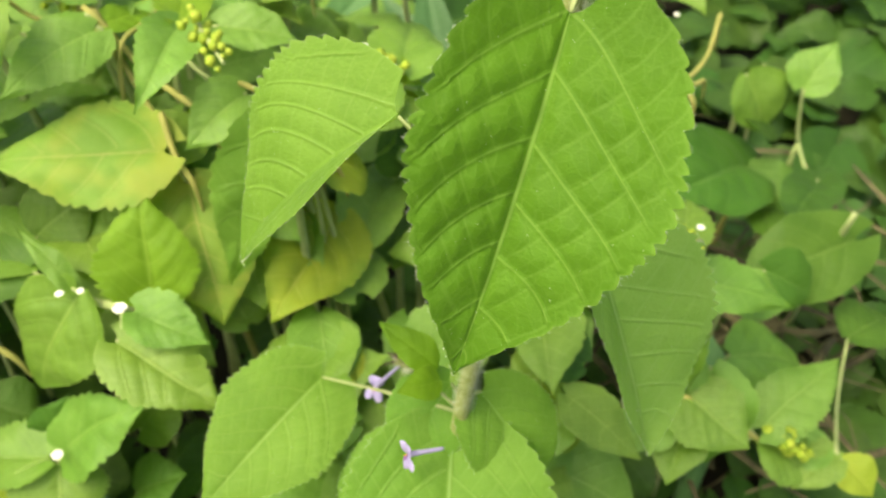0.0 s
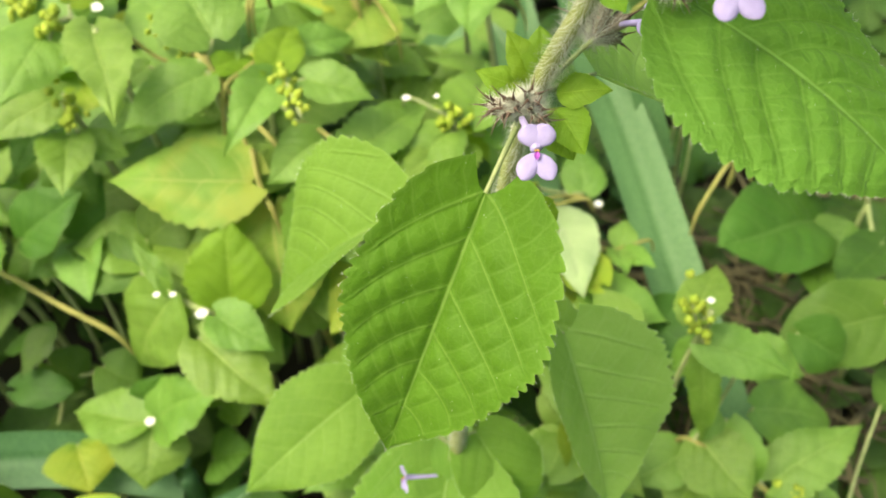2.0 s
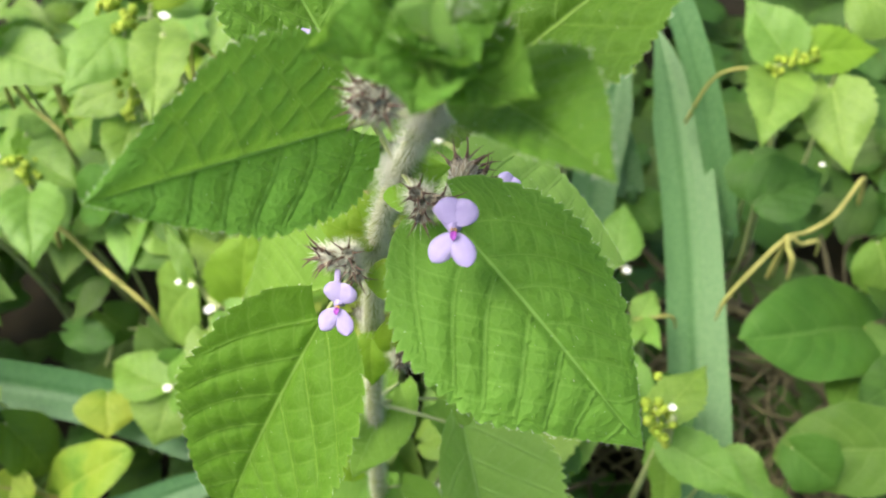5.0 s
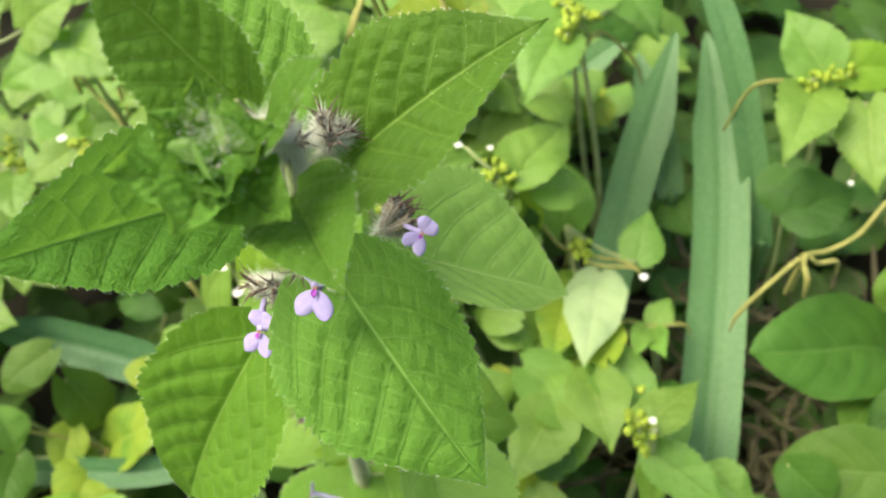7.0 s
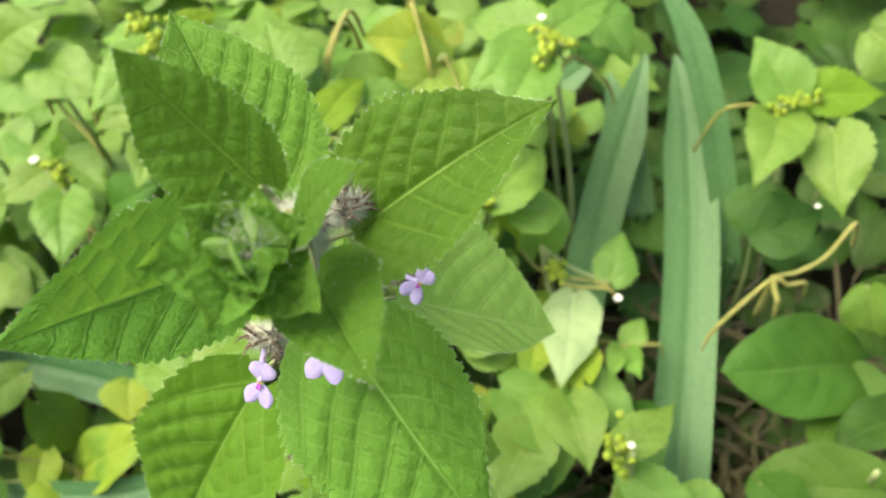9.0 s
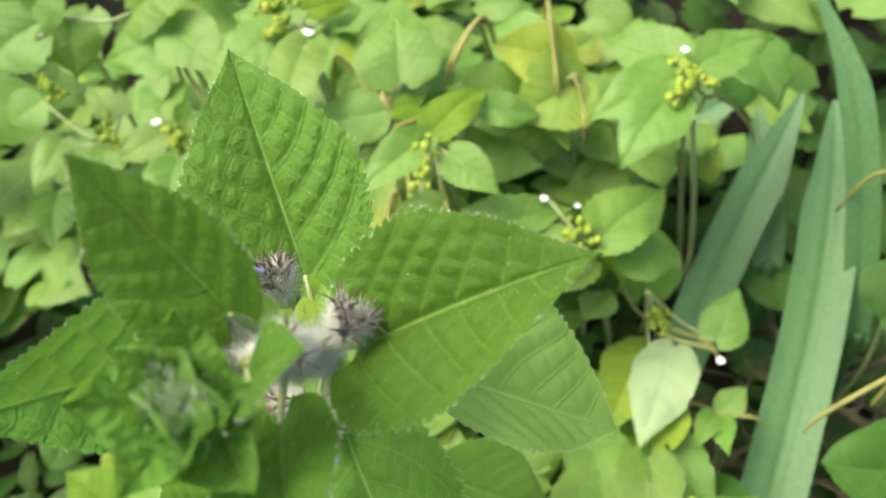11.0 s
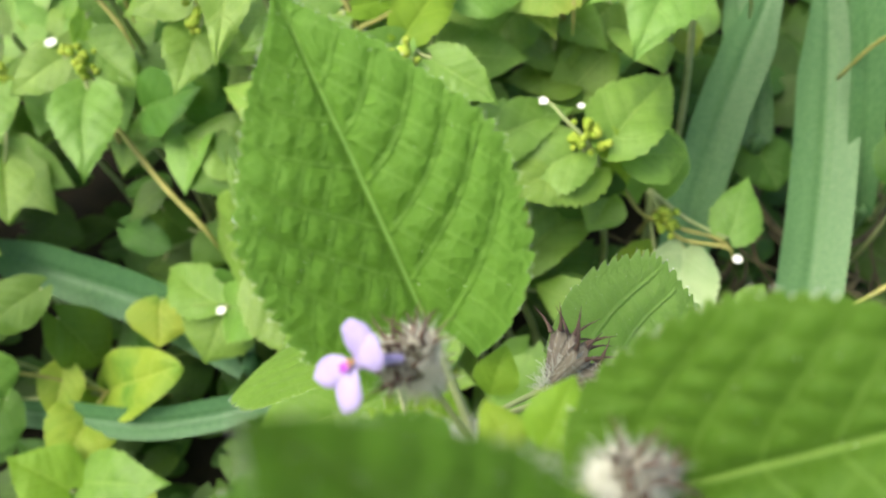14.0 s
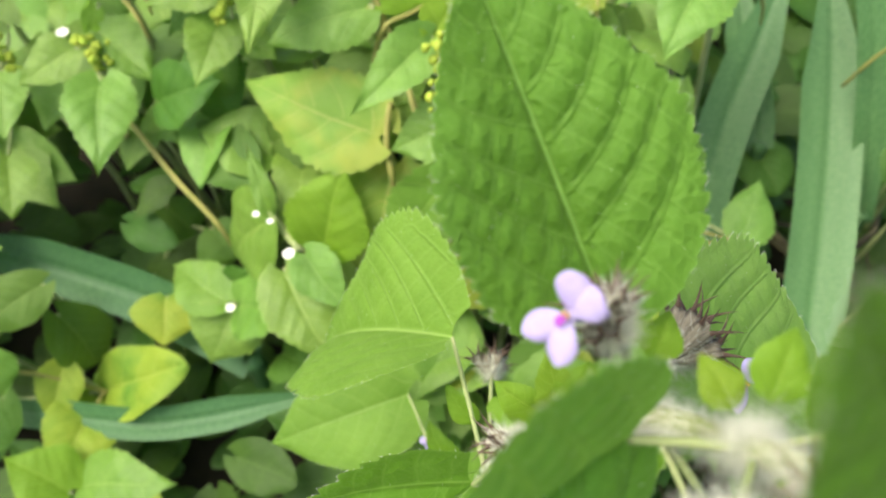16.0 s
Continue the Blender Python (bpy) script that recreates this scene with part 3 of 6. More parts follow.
def spine_mesh():
    verts, faces = [], []
    for z, r, x in ((0.0, 0.00034, 0.0), (0.0008, 0.00017, 0.0001), (0.0019, 0.00010, 0.0004), (0.0031, 0.00001, 0.0010)):
        for i in range(5):
            a = i * 2 * np.pi / 5
            verts.append((x + r * np.cos(a), r * np.sin(a), z))
    for j in range(3):
        for i in range(5):
            faces.append((j * 5 + i, j * 5 + (i + 1) % 5, (j + 1) * 5 + (i + 1) % 5, (j + 1) * 5 + i))
    return mesh_of("spine", verts, faces, SPINE)


HUSK, HUSK_YOUNG, SPIKE = husk_mesh(CALYX, WEB), husk_mesh(YOUNG, WEB), spine_mesh()


def whorl(node, centre, count, spread=0.8, seed=1, husk=None, hairs=170, size=1.0):
    """Calyces with five dark spines each, fanned round the way from the node, in a tuft of white hair."""
    rng = np.random.RandomState(seed)
    node, centre = np.array(node, float), np.array(centre, float)
    way = centre - node
    reach = np.linalg.norm(way)
    way /= reach
    side = np.cross(way, (0.2, 0.3, 0.93))
    side /= np.linalg.norm(side)
    up = np.cross(side, way)
    root = centre - way * 0.0026 * size
    part("peduncle", tube_mesh("peduncle", [node, (node + root) / 2 + (0, 0, 0.0003), root], [0.00036, 0.00032, 0.00038], STEM, 6), mint)
    starts, ways, lens = [], [], []
    for k in range(count):
        a = k * 2.399963 + rng.rand()
        r = spread * math.sqrt((k + 0.3) / count)
        d = Vector(way + side * math.cos(a) * r * 1.25 + up * math.sin(a) * r * 0.7).normalized()
        s = size * rng.uniform(0.8, 1.1)
        m = Matrix.LocRotScale(Vector(root) + Vector(side * math.cos(a) + up * math.sin(a)) * 0.0007 * r, d.to_track_quat("Z", "Y"), Vector((s, s, s)))
        ob = new("calyx", husk or HUSK)
        ob.parent, ob.matrix_parent_inverse, ob.matrix_basis = mint, mint.matrix_world.inverted(), m
        for j in range(5):
            sp = new("spine", SPIKE)
            sp.parent = ob
            sp.matrix_basis = pose(0, 0, 0, 0, 0, j * 72 + rng.uniform(-4, 4)) @ pose(0.00120, 0, 0.0049, 0, rng.uniform(22, 45), 0)
        for _ in range(int(7 * hairs / count)):
            h = rng.normal(size=3)
            starts.append(np.array(m.translation) + np.array(d) * rng.uniform(-0.001, 0.0036) ** 1 * s + h / np.linalg.norm(h) * 0.0008)
            ways.append(h / np.linalg.norm(h) + np.array(d) * 0.5)
            lens.append(rng.uniform(0.0010, 0.0028))
    tagged(part("hair_tuft", needles_mesh("hair_tuft", starts, ways, lens, 0.000045, HAIR), mint, "tuft of fine white hairs"), kind="stuff")


whorl(N1, (0.0193, 0.0924, 0.2745), 6, 1.15, 1, hairs=420, size=0.88)
whorl(N2, (0.0367, 0.0879, 0.2974), 5, 0.8, 2, hairs=130, size=0.80)
whorl(N1, (0.0294, 0.1151, 0.2733), 5, 1.0, 3, hairs=110, size=1.12)
whorl(N2, (0.0222, 0.0965, 0.3056), 6, 0.85, 4, hairs=220, size=0.82)
whorl(N3, (0.0356, 0.0815, 0.3175), 5, 0.9, 5, hairs=200, size=0.62)
whorl(N3, (0.0418, 0.0937, 0.3173), 5, 0.8, 6, hairs=200, size=0.66)
whorl((0.0145, 0.1035, 0.240), (0.0230, 0.0990, 0.2429), 5, 0.8, 7, hairs=50, size=0.55)
whorl(N0, (-0.0007, 0.1243, 0.2127), 6, 0.8, 8, size=0.85)
whorl((0.004, 0.108, 0.156), (0.0138, 0.1240, 0.1400), 6, 0.8, 9, HUSK_YOUNG, 80)
whorl(N0, (0.0045, 0.1000, 0.2090), 5, 0.7, 10, None, 90, 0.8)
whorl((0.004, 0.108, 0.158), (-0.0080, 0.1170, 0.1640), 4, 0.7, 12, HUSK_YOUNG, 60, 0.8)
whorl(N4, (0.0385, 0.0820, 0.3270), 5, 0.8, 13, hairs=100, size=0.6)
whorl(N4, (0.0446, 0.0847, 0.3252), 4, 0.8, 14, hairs=100, size=0.6)


def flower(centre, facing, throat, size=1.0, top=(0, 0, 1), lobes=24):
    """A small two-lipped flower: two upright lobes, two spreading lower lobes, a purple lip and a pale tube back to its calyx."""
    c, f = Vector(centre), Vector(facing).normalized()
    up = Vector(top) - f * f.dot(Vector(top))
    up.normalize()
    side = up.cross(f)
    tube = part("flower", tube_mesh("flower", [throat, (Vector(throat) + c) / 2 + f * 0.0002, c - f * 0.0002], [0.00045 * size, 0.0006 * size, 0.0009 * size], LILAC, 9), mint, "lilac two-lipped flower")
    for a, ln, wd, tilt in ((lobes, 0.0034, 0.0033, 0.25), (-lobes, 0.0034, 0.0033, 0.25), (152, 0.0042, 0.0029, 0.10), (-152, 0.0042, 0.0029, 0.10)):
        d = up * math.cos(radians(a)) + side * math.sin(radians(a))
        b = c + d * 0.0004 * size
        t = b + (d + f * tilt).normalized() * ln * size
        me = blade_mesh("petal", LILAC, base=b, tip=t, width=wd * size, normal=f, shape="petal", sag=0.05, fold=0.1, curl=0.35, wave=0.015, nu=15, nv=9, thick=0.00008)
        part("petal", me, tube)
    lip = blade_mesh("lip", PURPLE, base=c - up * 0.0002 * size + f * 0.0002, tip=c - up * 0.0013 * size + f * 0.0007 * size, width=0.0008 * size, normal=up + f * 0.6, shape="petal", sag=0.2, fold=0.6, curl=0.0, wave=0.0, nu=11, nv=7, thick=0.0001)
    part("lip", lip, tube, "purple lower lip")
    for s in (-1, 1):
        st = c + f * 0.0008 * size + side * s * 0.00025
        part("stamen", tube_mesh("stamen", [c, (c + st) / 2, st - up * 0.0001], [0.00008, 0.00008, 0.00014], ANTHER, 5), tube)


flower((0.0222, 0.0866, 0.2726), (0.10, -0.70, 0.65), (0.0196, 0.0912, 0.2740), 0.95)
flower((0.0423, 0.0841, 0.2994), (0.15, -0.65, 0.70), (0.0385, 0.0870, 0.2982), 0.95)
flower((0.0358, 0.1133, 0.2756), (0.60, -0.35, 0.70), (0.0312, 0.1145, 0.2742), 0.8, (0.3, 0.8, 0.5))
flower((0.0201, 0.0927, 0.3099), (-0.19, -0.61, 0.69), (0.0222, 0.0955, 0.3075), 0.88, (0.25, 0.89, 0.36), 30)
flower((-0.0071, 0.0986, 0.1572), (-0.75, -0.40, 0.20), (0.0000, 0.1020, 0.1540), 0.8, (-0.3, 0.5, 0.8))
flower((-0.0154, 0.1238, 0.1456), (-0.3, -0.7, 0.5), (-0.0090, 0.1190, 0.1600), 0.8)


# the young rosette at the top
def rosette():
    """Crinkled cupped leaves packed round a pale woolly bud."""
    rng = np.random.RandomState(21)
    c = np.array((0.0466, 0.0745, 0.3322))
    ax = np.array((0.30, -0.30, 0.90))
    ax /= np.linalg.norm(ax)
    s = np.array((0.85, 0.53, 0.0))
    s -= s.dot(ax) * ax
    s /= np.linalg.norm(s)
    r = np.cross(ax, s)
    for turn, ln, wide, rise, low in ((188, 9.6, 9.0, 0.42, 2.6), (318, 8.6, 8.0, 0.30, 2.4), (248, 8.4, 7.4, 0.55, 1.8), (102, 8.0, 7.0, 0.62, 1.8), (148, 7.0, 6.4, 0.80, 1.0), (20, 6.4, 6.0, 0.75, 1.0), (290, 6.0, 5.2, 1.0, 0.4), (215, 5.2, 4.6, 1.3, 0.0)):
        out = s * math.cos(radians(turn)) + r * math.sin(radians(turn))
        b = c + out * 0.0008 - ax * low * 0.001
        t = b + (out + ax * rise) / math.hypot(1, rise) * ln * 0.001
        leaf(mint, b, t, wide * 0.001, ax - out * (rise + 0.1), MINT_UPPER, "mint", name="young_leaf", nu=91, nv=33, quilt=0.07, sag=-0.13, fold=0.42, curl=-0.22, wave=0.055, veins=5.0, rungs=6.0)
    bud = s * 0.45 + r * 0.55
    for side, tilt in ((1.0, 0.30), (-1.0, 0.10)):
        b = c + bud * 0.0014 * side
        leaf(mint, b, b + ax * 0.0064 + bud * tilt * 0.006, 0.0056, bud * side - ax * 0.15, MINT_PALE, "bract", name="young_leaf", label="pale woolly unopened leaf", nu=41, nv=21, fold=0.5, sag=0.10)
    n = 260
    starts = c + bud * 0.001 + ax * rng.uniform(0.0005, 0.0066, (n, 1)) + rng.normal(size=(n, 3)) * 0.0014
    ways = rng.normal(size=(n, 3)) + ax * 0.8
    tagged(part("hair_tuft", needles_mesh("hair_tuft", starts, ways, rng.uniform(0.0005, 0.0013, n), 0.00002, HAIR), mint, "white woolly growing tip"), kind="stuff")


rosette()


# ---- small pieces of the weeds ----
def floret(parent, place, r):
    """A tiny white flower: a cup and five blunt lobes."""
    rng = np.random.RandomState(int(abs(place[0]) * 1e5) % 9973)
    c = np.array(place)
    verts, faces = [], []
    for k in range(6):
        a = k * 2 * np.pi / 6 + rng.rand() * 0.3
        d = np.array([np.cos(a), np.sin(a) - 0.25, 0.55])
        s = np.array([-np.sin(a), np.cos(a), 0.0])
        o = len(verts)
        for f, wd, up in ((0.1, 0.25, 0), (0.6, 0.55, 0.1), (1.0, 0.4, -0.05), (1.15, 0.12, -0.15)):
            p = c + d * r * f + np.array([0, 0, up * r])
            verts += [p - s * wd * r, p + np.array([0, 0, 0.12 * r]), p + s * wd * r]
        for j in range(3):
            b = o + j * 3
            faces += [(b, b + 1, b + 4, b + 3), (b + 1, b + 2, b + 5, b + 4)]
    part("floret", mesh_of("floret", verts, faces, WHITE), parent, "tiny white floret")


def bud_mesh(name, r, material):
    verts, faces = [], []
    rings, k = ((0.0, -1.0), (0.6, -0.7), (1.0, 0.0), (0.75, 0.7), (0.2, 1.15)), 7
    for rad, z in rings:
        for i in range(k):
            a = i * 2 * np.pi / k
            g = 1 + 0.12 * (i % 2)
            verts.append((rad * r * np.cos(a) * g, rad * r * np.sin(a) * g, z * r))
    for i in range(len(rings) - 1):
        for j in range(k):
            faces.append((i * k + j, i * k + (j + 1) % k, (i + 1) * k + (j + 1) % k, (i + 1) * k + j))
    return mesh_of(name, verts, faces, material)


BUD_MESH = bud_mesh("bud", 0.0014, BUD)


def bud_spike(parent, a, b, count=24):
    """A short spike of small yellow-green buds on a thin axis."""
    a, b = np.array(a), np.array(b)
    rng = np.random.RandomState(int(abs(a[0] + a[1]) * 1e5) % 9973)
    ax = part("spike_axis", tube_mesh("spike_axis", [a, (a + b) / 2, b], [0.0006, 0.0006, 0.0004], STEM, 5), parent)
    for k in range(count):
        f = k / (count - 1)
        p = a + (b - a) * f + rng.normal(size=3) * 0.0018 + np.array([0, 0, 0.0012])
        ob = new("bud", BUD_MESH)
        ob.parent = ax
        ob.matrix_basis = Matrix.LocRotScale(p, Euler(rng.uniform(-0.8, 0.8, 3)), Vector([rng.uniform(0.6, 1.2)] * 3))


def grass_blade(points, width, label, material=None):
    """One long channelled blade with a keel, tapering to its end."""
    p = np.array(points, float)
    k = len(p)
    ts = np.linspace(0, k - 1, 40)
    out = []
    for t in ts:
        i = min(int(t), k - 2)
        f = t - i
        a, b, c, d = p[max(i - 1, 0)], p[i], p[i + 1], p[min(i + 2, k - 1)]
        out.append(0.5 * (2 * b + (c - a) * f + (2 * a - 5 * b + 4 * c - d) * f * f + (3 * b - a - 3 * c + d) * f**3))
    out = np.array(out)
    tan = np.gradient(out, axis=0)
    tan /= np.linalg.norm(tan, axis=1)[:, None]
    up = np.array([0.15, -0.6, 0.8])
    s = np.cross(tan, up)
    s /= np.linalg.norm(s, axis=1)[:, None]
    n = np.cross(s, tan)
    g = np.linspace(0, 1, len(out))
    wd = width * np.clip(np.minimum(1.0, 0.75 + g) * np.minimum(1, (1.02 - g) * 3.2), 0.02, 1)
    v = np.linspace(-1, 1, 13)
    lift = 0.10 * np.abs(v) ** 1.3 - 0.006 * np.cos(v * 28)
    lift[6] -= 0.05
    verts = out[:, None] + s[:, None] * (v[None, :, None] * wd[:, None, None] / 2) + n[:, None] * (lift[None, :, None] * wd[:, None, None])
    idx = np.arange(len(out) * 13).reshape(len(out), 13)
    faces = np.stack([idx[:-1, :-1], idx[1:, :-1], idx[1:, 1:], idx[:-1, 1:]], -1).reshape(-1, 4)
    foot = out[0].copy()
    foot[2] = 0.0
    th = thing("grass_plant", foot, label, "grass", "broad grass blades")
    uv = np.stack([np.repeat(g, 13), np.tile(v * 0.5 + 0.5, len(out))], -1)
    part("blade", mesh_of("blade", verts.reshape(-1, 3), faces, material or BLADE, uv), th)
    low = (out[0] + foot) / 2
    part("sheath", tube_mesh("sheath", [foot - (0, 0, 0.003), low, out[0], out[1]], [width * 0.16, width * 0.17, width * 0.2, width * 0.12], material or BLADE, 8), th)

def sprig(parent, node, leaves):
    """Leaves round one node, each with its short petiole."""
    for base, tip, width, normal, material, shape in leaves:
        ob = leaf(parent, base, tip, width, normal, material, shape)
        a, b = np.array(node), np.array(base)
        gap = np.linalg.norm(b - a)
        if gap > 0.003:
            part("petiole", tube_mesh("petiole", [a, (a + b) / 2 - (0, 0, gap * 0.12), b], [0.0008, 0.0006, 0.0005], STEM, 6), ob)


# ---- weeds round it ----

w = thing("weed_plant", (-0.093, 0.178, 0.000), "green weed with pale wedge-shaped toothed leaves and tiny white florets", "weed", "weeds round the mint plant")
stalk(w, [(-0.0926, 0.1780, -0.0030), (-0.0905, 0.1700, 0.0710), (-0.0814, 0.1519, 0.1420)], [0.0016, 0.0013, 0.0010], STEM)
leaf(w, (-0.0755, 0.1567, 0.1400), (-0.0774, 0.1742, 0.1630), 0.0258, (0.18, -0.33, 0.93), FRESH, "wedge")
stalk(w, [(-0.0814, 0.1519, 0.1420), (-0.0785, 0.1543, 0.1380), (-0.0755, 0.1567, 0.1400)], [0.0009, 0.0007, 0.0006], name="petiole", sides=6)
leaf(w, (-0.0786, 0.1520, 0.1403), (-0.0591, 0.1460, 0.1334), 0.0152, (0.22, -0.45, 0.86), WEED, "wedge")
leaf(w, (-0.0926, 0.1557, 0.1441), (-0.1117, 0.1508, 0.1092), 0.0295, (0.18, -0.33, 0.93), WEED, "oval")
stalk(w, [(-0.0814, 0.1519, 0.1420), (-0.0870, 0.1538, 0.1400), (-0.0926, 0.1557, 0.1441)], [0.0009, 0.0007, 0.0006], name="petiole", sides=6)
leaf(w, (-0.0831, 0.1462, 0.1349), (-0.0551, 0.1334, 0.1224), 0.0240, (0.13, -0.29, 0.95), WEED, "wedge")
stalk(w, [(-0.0814, 0.1519, 0.1420), (-0.0822, 0.1490, 0.1355), (-0.0831, 0.1462, 0.1349)], [0.0009, 0.0007, 0.0006], name="petiole", sides=6)
leaf(w, (-0.1105, 0.1664, 0.1405), (-0.1454, 0.1673, 0.1362), 0.0213, (0.29, -0.42, 0.86), VINE, "oval")
stalk(w, [(-0.0814, 0.1519, 0.1420), (-0.0960, 0.1592, 0.1382), (-0.1105, 0.1664, 0.1405)], [0.0009, 0.0007, 0.0006], name="petiole", sides=6)
leaf(w, (-0.0948, 0.1564, 0.1442), (-0.1088, 0.1661, 0.1566), 0.0065, (0.32, -0.40, 0.86), WEED, "wedge")
stalk(w, [(-0.0814, 0.1519, 0.1420), (-0.0881, 0.1542, 0.1401), (-0.0948, 0.1564, 0.1442)], [0.0009, 0.0007, 0.0006], name="petiole", sides=6)
floret(w, (-0.0796, 0.1475, 0.1462), 0.0016)
floret(w, (-0.0966, 0.1531, 0.1455), 0.0010)
floret(w, (-0.0909, 0.1528, 0.1468), 0.0009)

w = thing("weed_plant", (-0.120, 0.150, 0.000), "green weed with pale wedge-shaped toothed leaves and tiny white florets", "weed", "weeds round the mint plant")
stalk(w, [(-0.1195, 0.1498, -0.0030), (-0.1173, 0.1417, 0.0445), (-0.1109, 0.1422, 0.0890)], [0.0016, 0.0013, 0.0010], STEM)
leaf(w, (-0.1137, 0.1416, 0.0885), (-0.1429, 0.1440, 0.0839), 0.0202, (0.20, -0.18, 0.96), WEED, "wedge")
leaf(w, (-0.1094, 0.1429, 0.0897), (-0.0764, 0.1411, 0.1173), 0.0226, (0.17, -0.45, 0.88), WEED, "wedge")
leaf(w, (-0.1104, 0.1400, 0.0868), (-0.1103, 0.1237, 0.0738), 0.0271, (0.34, -0.24, 0.91), WEED, "wedge")
floret(w, (-0.1088, 0.1395, 0.0931), 0.0015)
leaf(w, (-0.1144, 0.1481, 0.0876), (-0.1054, 0.1512, 0.1063), 0.0163, (0.27, -0.42, 0.87), VINE, "wedge")
stalk(w, [(-0.1109, 0.1422, 0.0890), (-0.1126, 0.1451, 0.0853), (-0.1144, 0.1481, 0.0876)], [0.0009, 0.0007, 0.0006], name="petiole", sides=6)

w = thing("weed_plant", (-0.064, 0.213, 0.000), "green weed with rusty yellowing wedge-shaped leaves", "weed", "weeds round the mint plant")
stalk(w, [(-0.0638, 0.2126, -0.0030), (-0.0695, 0.2015, 0.0826), (-0.0694, 0.1831, 0.1652)], [0.0016, 0.0013, 0.0010], TAN)
leaf(w, (-0.0723, 0.1840, 0.1668), (-0.1190, 0.1795, 0.1656), 0.0293, (0.41, -0.41, 0.81), RUSTY, "wedge")
leaf(w, (-0.0684, 0.1852, 0.1554), (-0.0592, 0.1583, 0.1270), 0.0320, (0.19, -0.34, 0.92), RUSTY, "oval")
stalk(w, [(-0.0694, 0.1831, 0.1652), (-0.0689, 0.1841, 0.1573), (-0.0684, 0.1852, 0.1554)], [0.0009, 0.0007, 0.0006], name="petiole", sides=6)
stalk(w, [(-0.0750, 0.1947, 0.1553), (-0.0731, 0.1908, 0.1733), (-0.0694, 0.1831, 0.1652), (-0.0652, 0.1791, 0.1602), (-0.0641, 0.1781, 0.1509)], [0.0009, 0.0009, 0.0009, 0.0009, 0.00031], TAN)
stalk(w, [(-0.0947, 0.2139, 0.1780), (-0.0913, 0.2110, 0.1927), (-0.0846, 0.2052, 0.1782), (-0.0749, 0.1927, 0.1674), (-0.0724, 0.1896, 0.1566)], [0.00082, 0.00082, 0.00082, 0.00082, 0.00029], TAN)
stalk(w, [(-0.1196, 0.2087, 0.1794), (-0.1159, 0.2101, 0.1973), (-0.1084, 0.2129, 0.1890), (-0.0902, 0.2052, 0.1899), (-0.0857, 0.2033, 0.1821)], [0.0006, 0.0006, 0.0006, 0.0006, 0.00021], TAN)

w = thing("weed_plant", (-0.105, 0.217, 0.000), "thin weed stems with tiny white florets among taller leaves", "weed", "weeds round the mint plant")
stalk(w, [(-0.1054, 0.2170, -0.0030), (-0.1084, 0.2086, 0.1034), (-0.1179, 0.2006, 0.2067)], [0.0016, 0.0013, 0.0010], STEM)
floret(w, (-0.1137, 0.1996, 0.2152), 0.0012)

w = thing("weed_plant", (-0.092, 0.243, 0.000), "thin weed stems with tiny white florets among taller leaves", "weed", "weeds round the mint plant")
stalk(w, [(-0.0924, 0.2427, -0.0030), (-0.0796, 0.2291, 0.0906), (-0.0738, 0.2263, 0.1812)], [0.0016, 0.0013, 0.0010], STEM)
stalk(w, [(-0.0863, 0.1981, 0.1617), (-0.0840, 0.2029, 0.1849), (-0.0794, 0.2124, 0.1874), (-0.0763, 0.2305, 0.1835), (-0.0755, 0.2350, 0.1746)], [0.00068, 0.00068, 0.00068, 0.00068, 0.00024], TAN)

w = thing("weed_plant", (-0.037, 0.205, 0.000), "green weed with pale wedge-shaped toothed leaves and tiny white florets", "weed", "weeds round the mint plant")
stalk(w, [(-0.0374, 0.2054, -0.0030), (-0.0392, 0.1852, 0.0935), (-0.0379, 0.1766, 0.1870)], [0.0016, 0.0013, 0.0010], STEM)
leaf(w, (-0.0415, 0.1729, 0.1838), (-0.0565, 0.1645, 0.1367), 0.0189, (0.22, -0.53, 0.82), WEED, "wedge")
stalk(w, [(-0.0379, 0.1766, 0.1870), (-0.0397, 0.1747, 0.1824), (-0.0415, 0.1729, 0.1838)], [0.0009, 0.0007, 0.0006], name="petiole", sides=6)
leaf(w, (-0.0358, 0.2025, 0.1698), (-0.0289, 0.2042, 0.1509), 0.0155, (0.11, -0.50, 0.86), WEED, "oval")
stalk(w, [(-0.0379, 0.1766, 0.1870), (-0.0368, 0.1896, 0.1754), (-0.0358, 0.2025, 0.1698)], [0.0009, 0.0007, 0.0006], name="petiole", sides=6)
floret(w, (-0.0222, 0.2249, 0.1726), 0.0009)

w = thing("weed_plant", (-0.027, 0.208, 0.000), "weed with a bright yellow dying leaf", "weed", "weeds round the mint plant")
stalk(w, [(-0.0273, 0.2084, -0.0030), (-0.0300, 0.2010, 0.0622), (-0.0376, 0.1871, 0.1245)], [0.0016, 0.0013, 0.0010], STEM)
leaf(w, (-0.0319, 0.2010, 0.1289), (-0.0469, 0.1601, 0.1258), 0.0301, (0.25, -0.49, 0.84), SALLOW, "oval")
stalk(w, [(-0.0376, 0.1871, 0.1245), (-0.0348, 0.1940, 0.1237), (-0.0319, 0.2010, 0.1289)], [0.0009, 0.0007, 0.0006], name="petiole", sides=6)

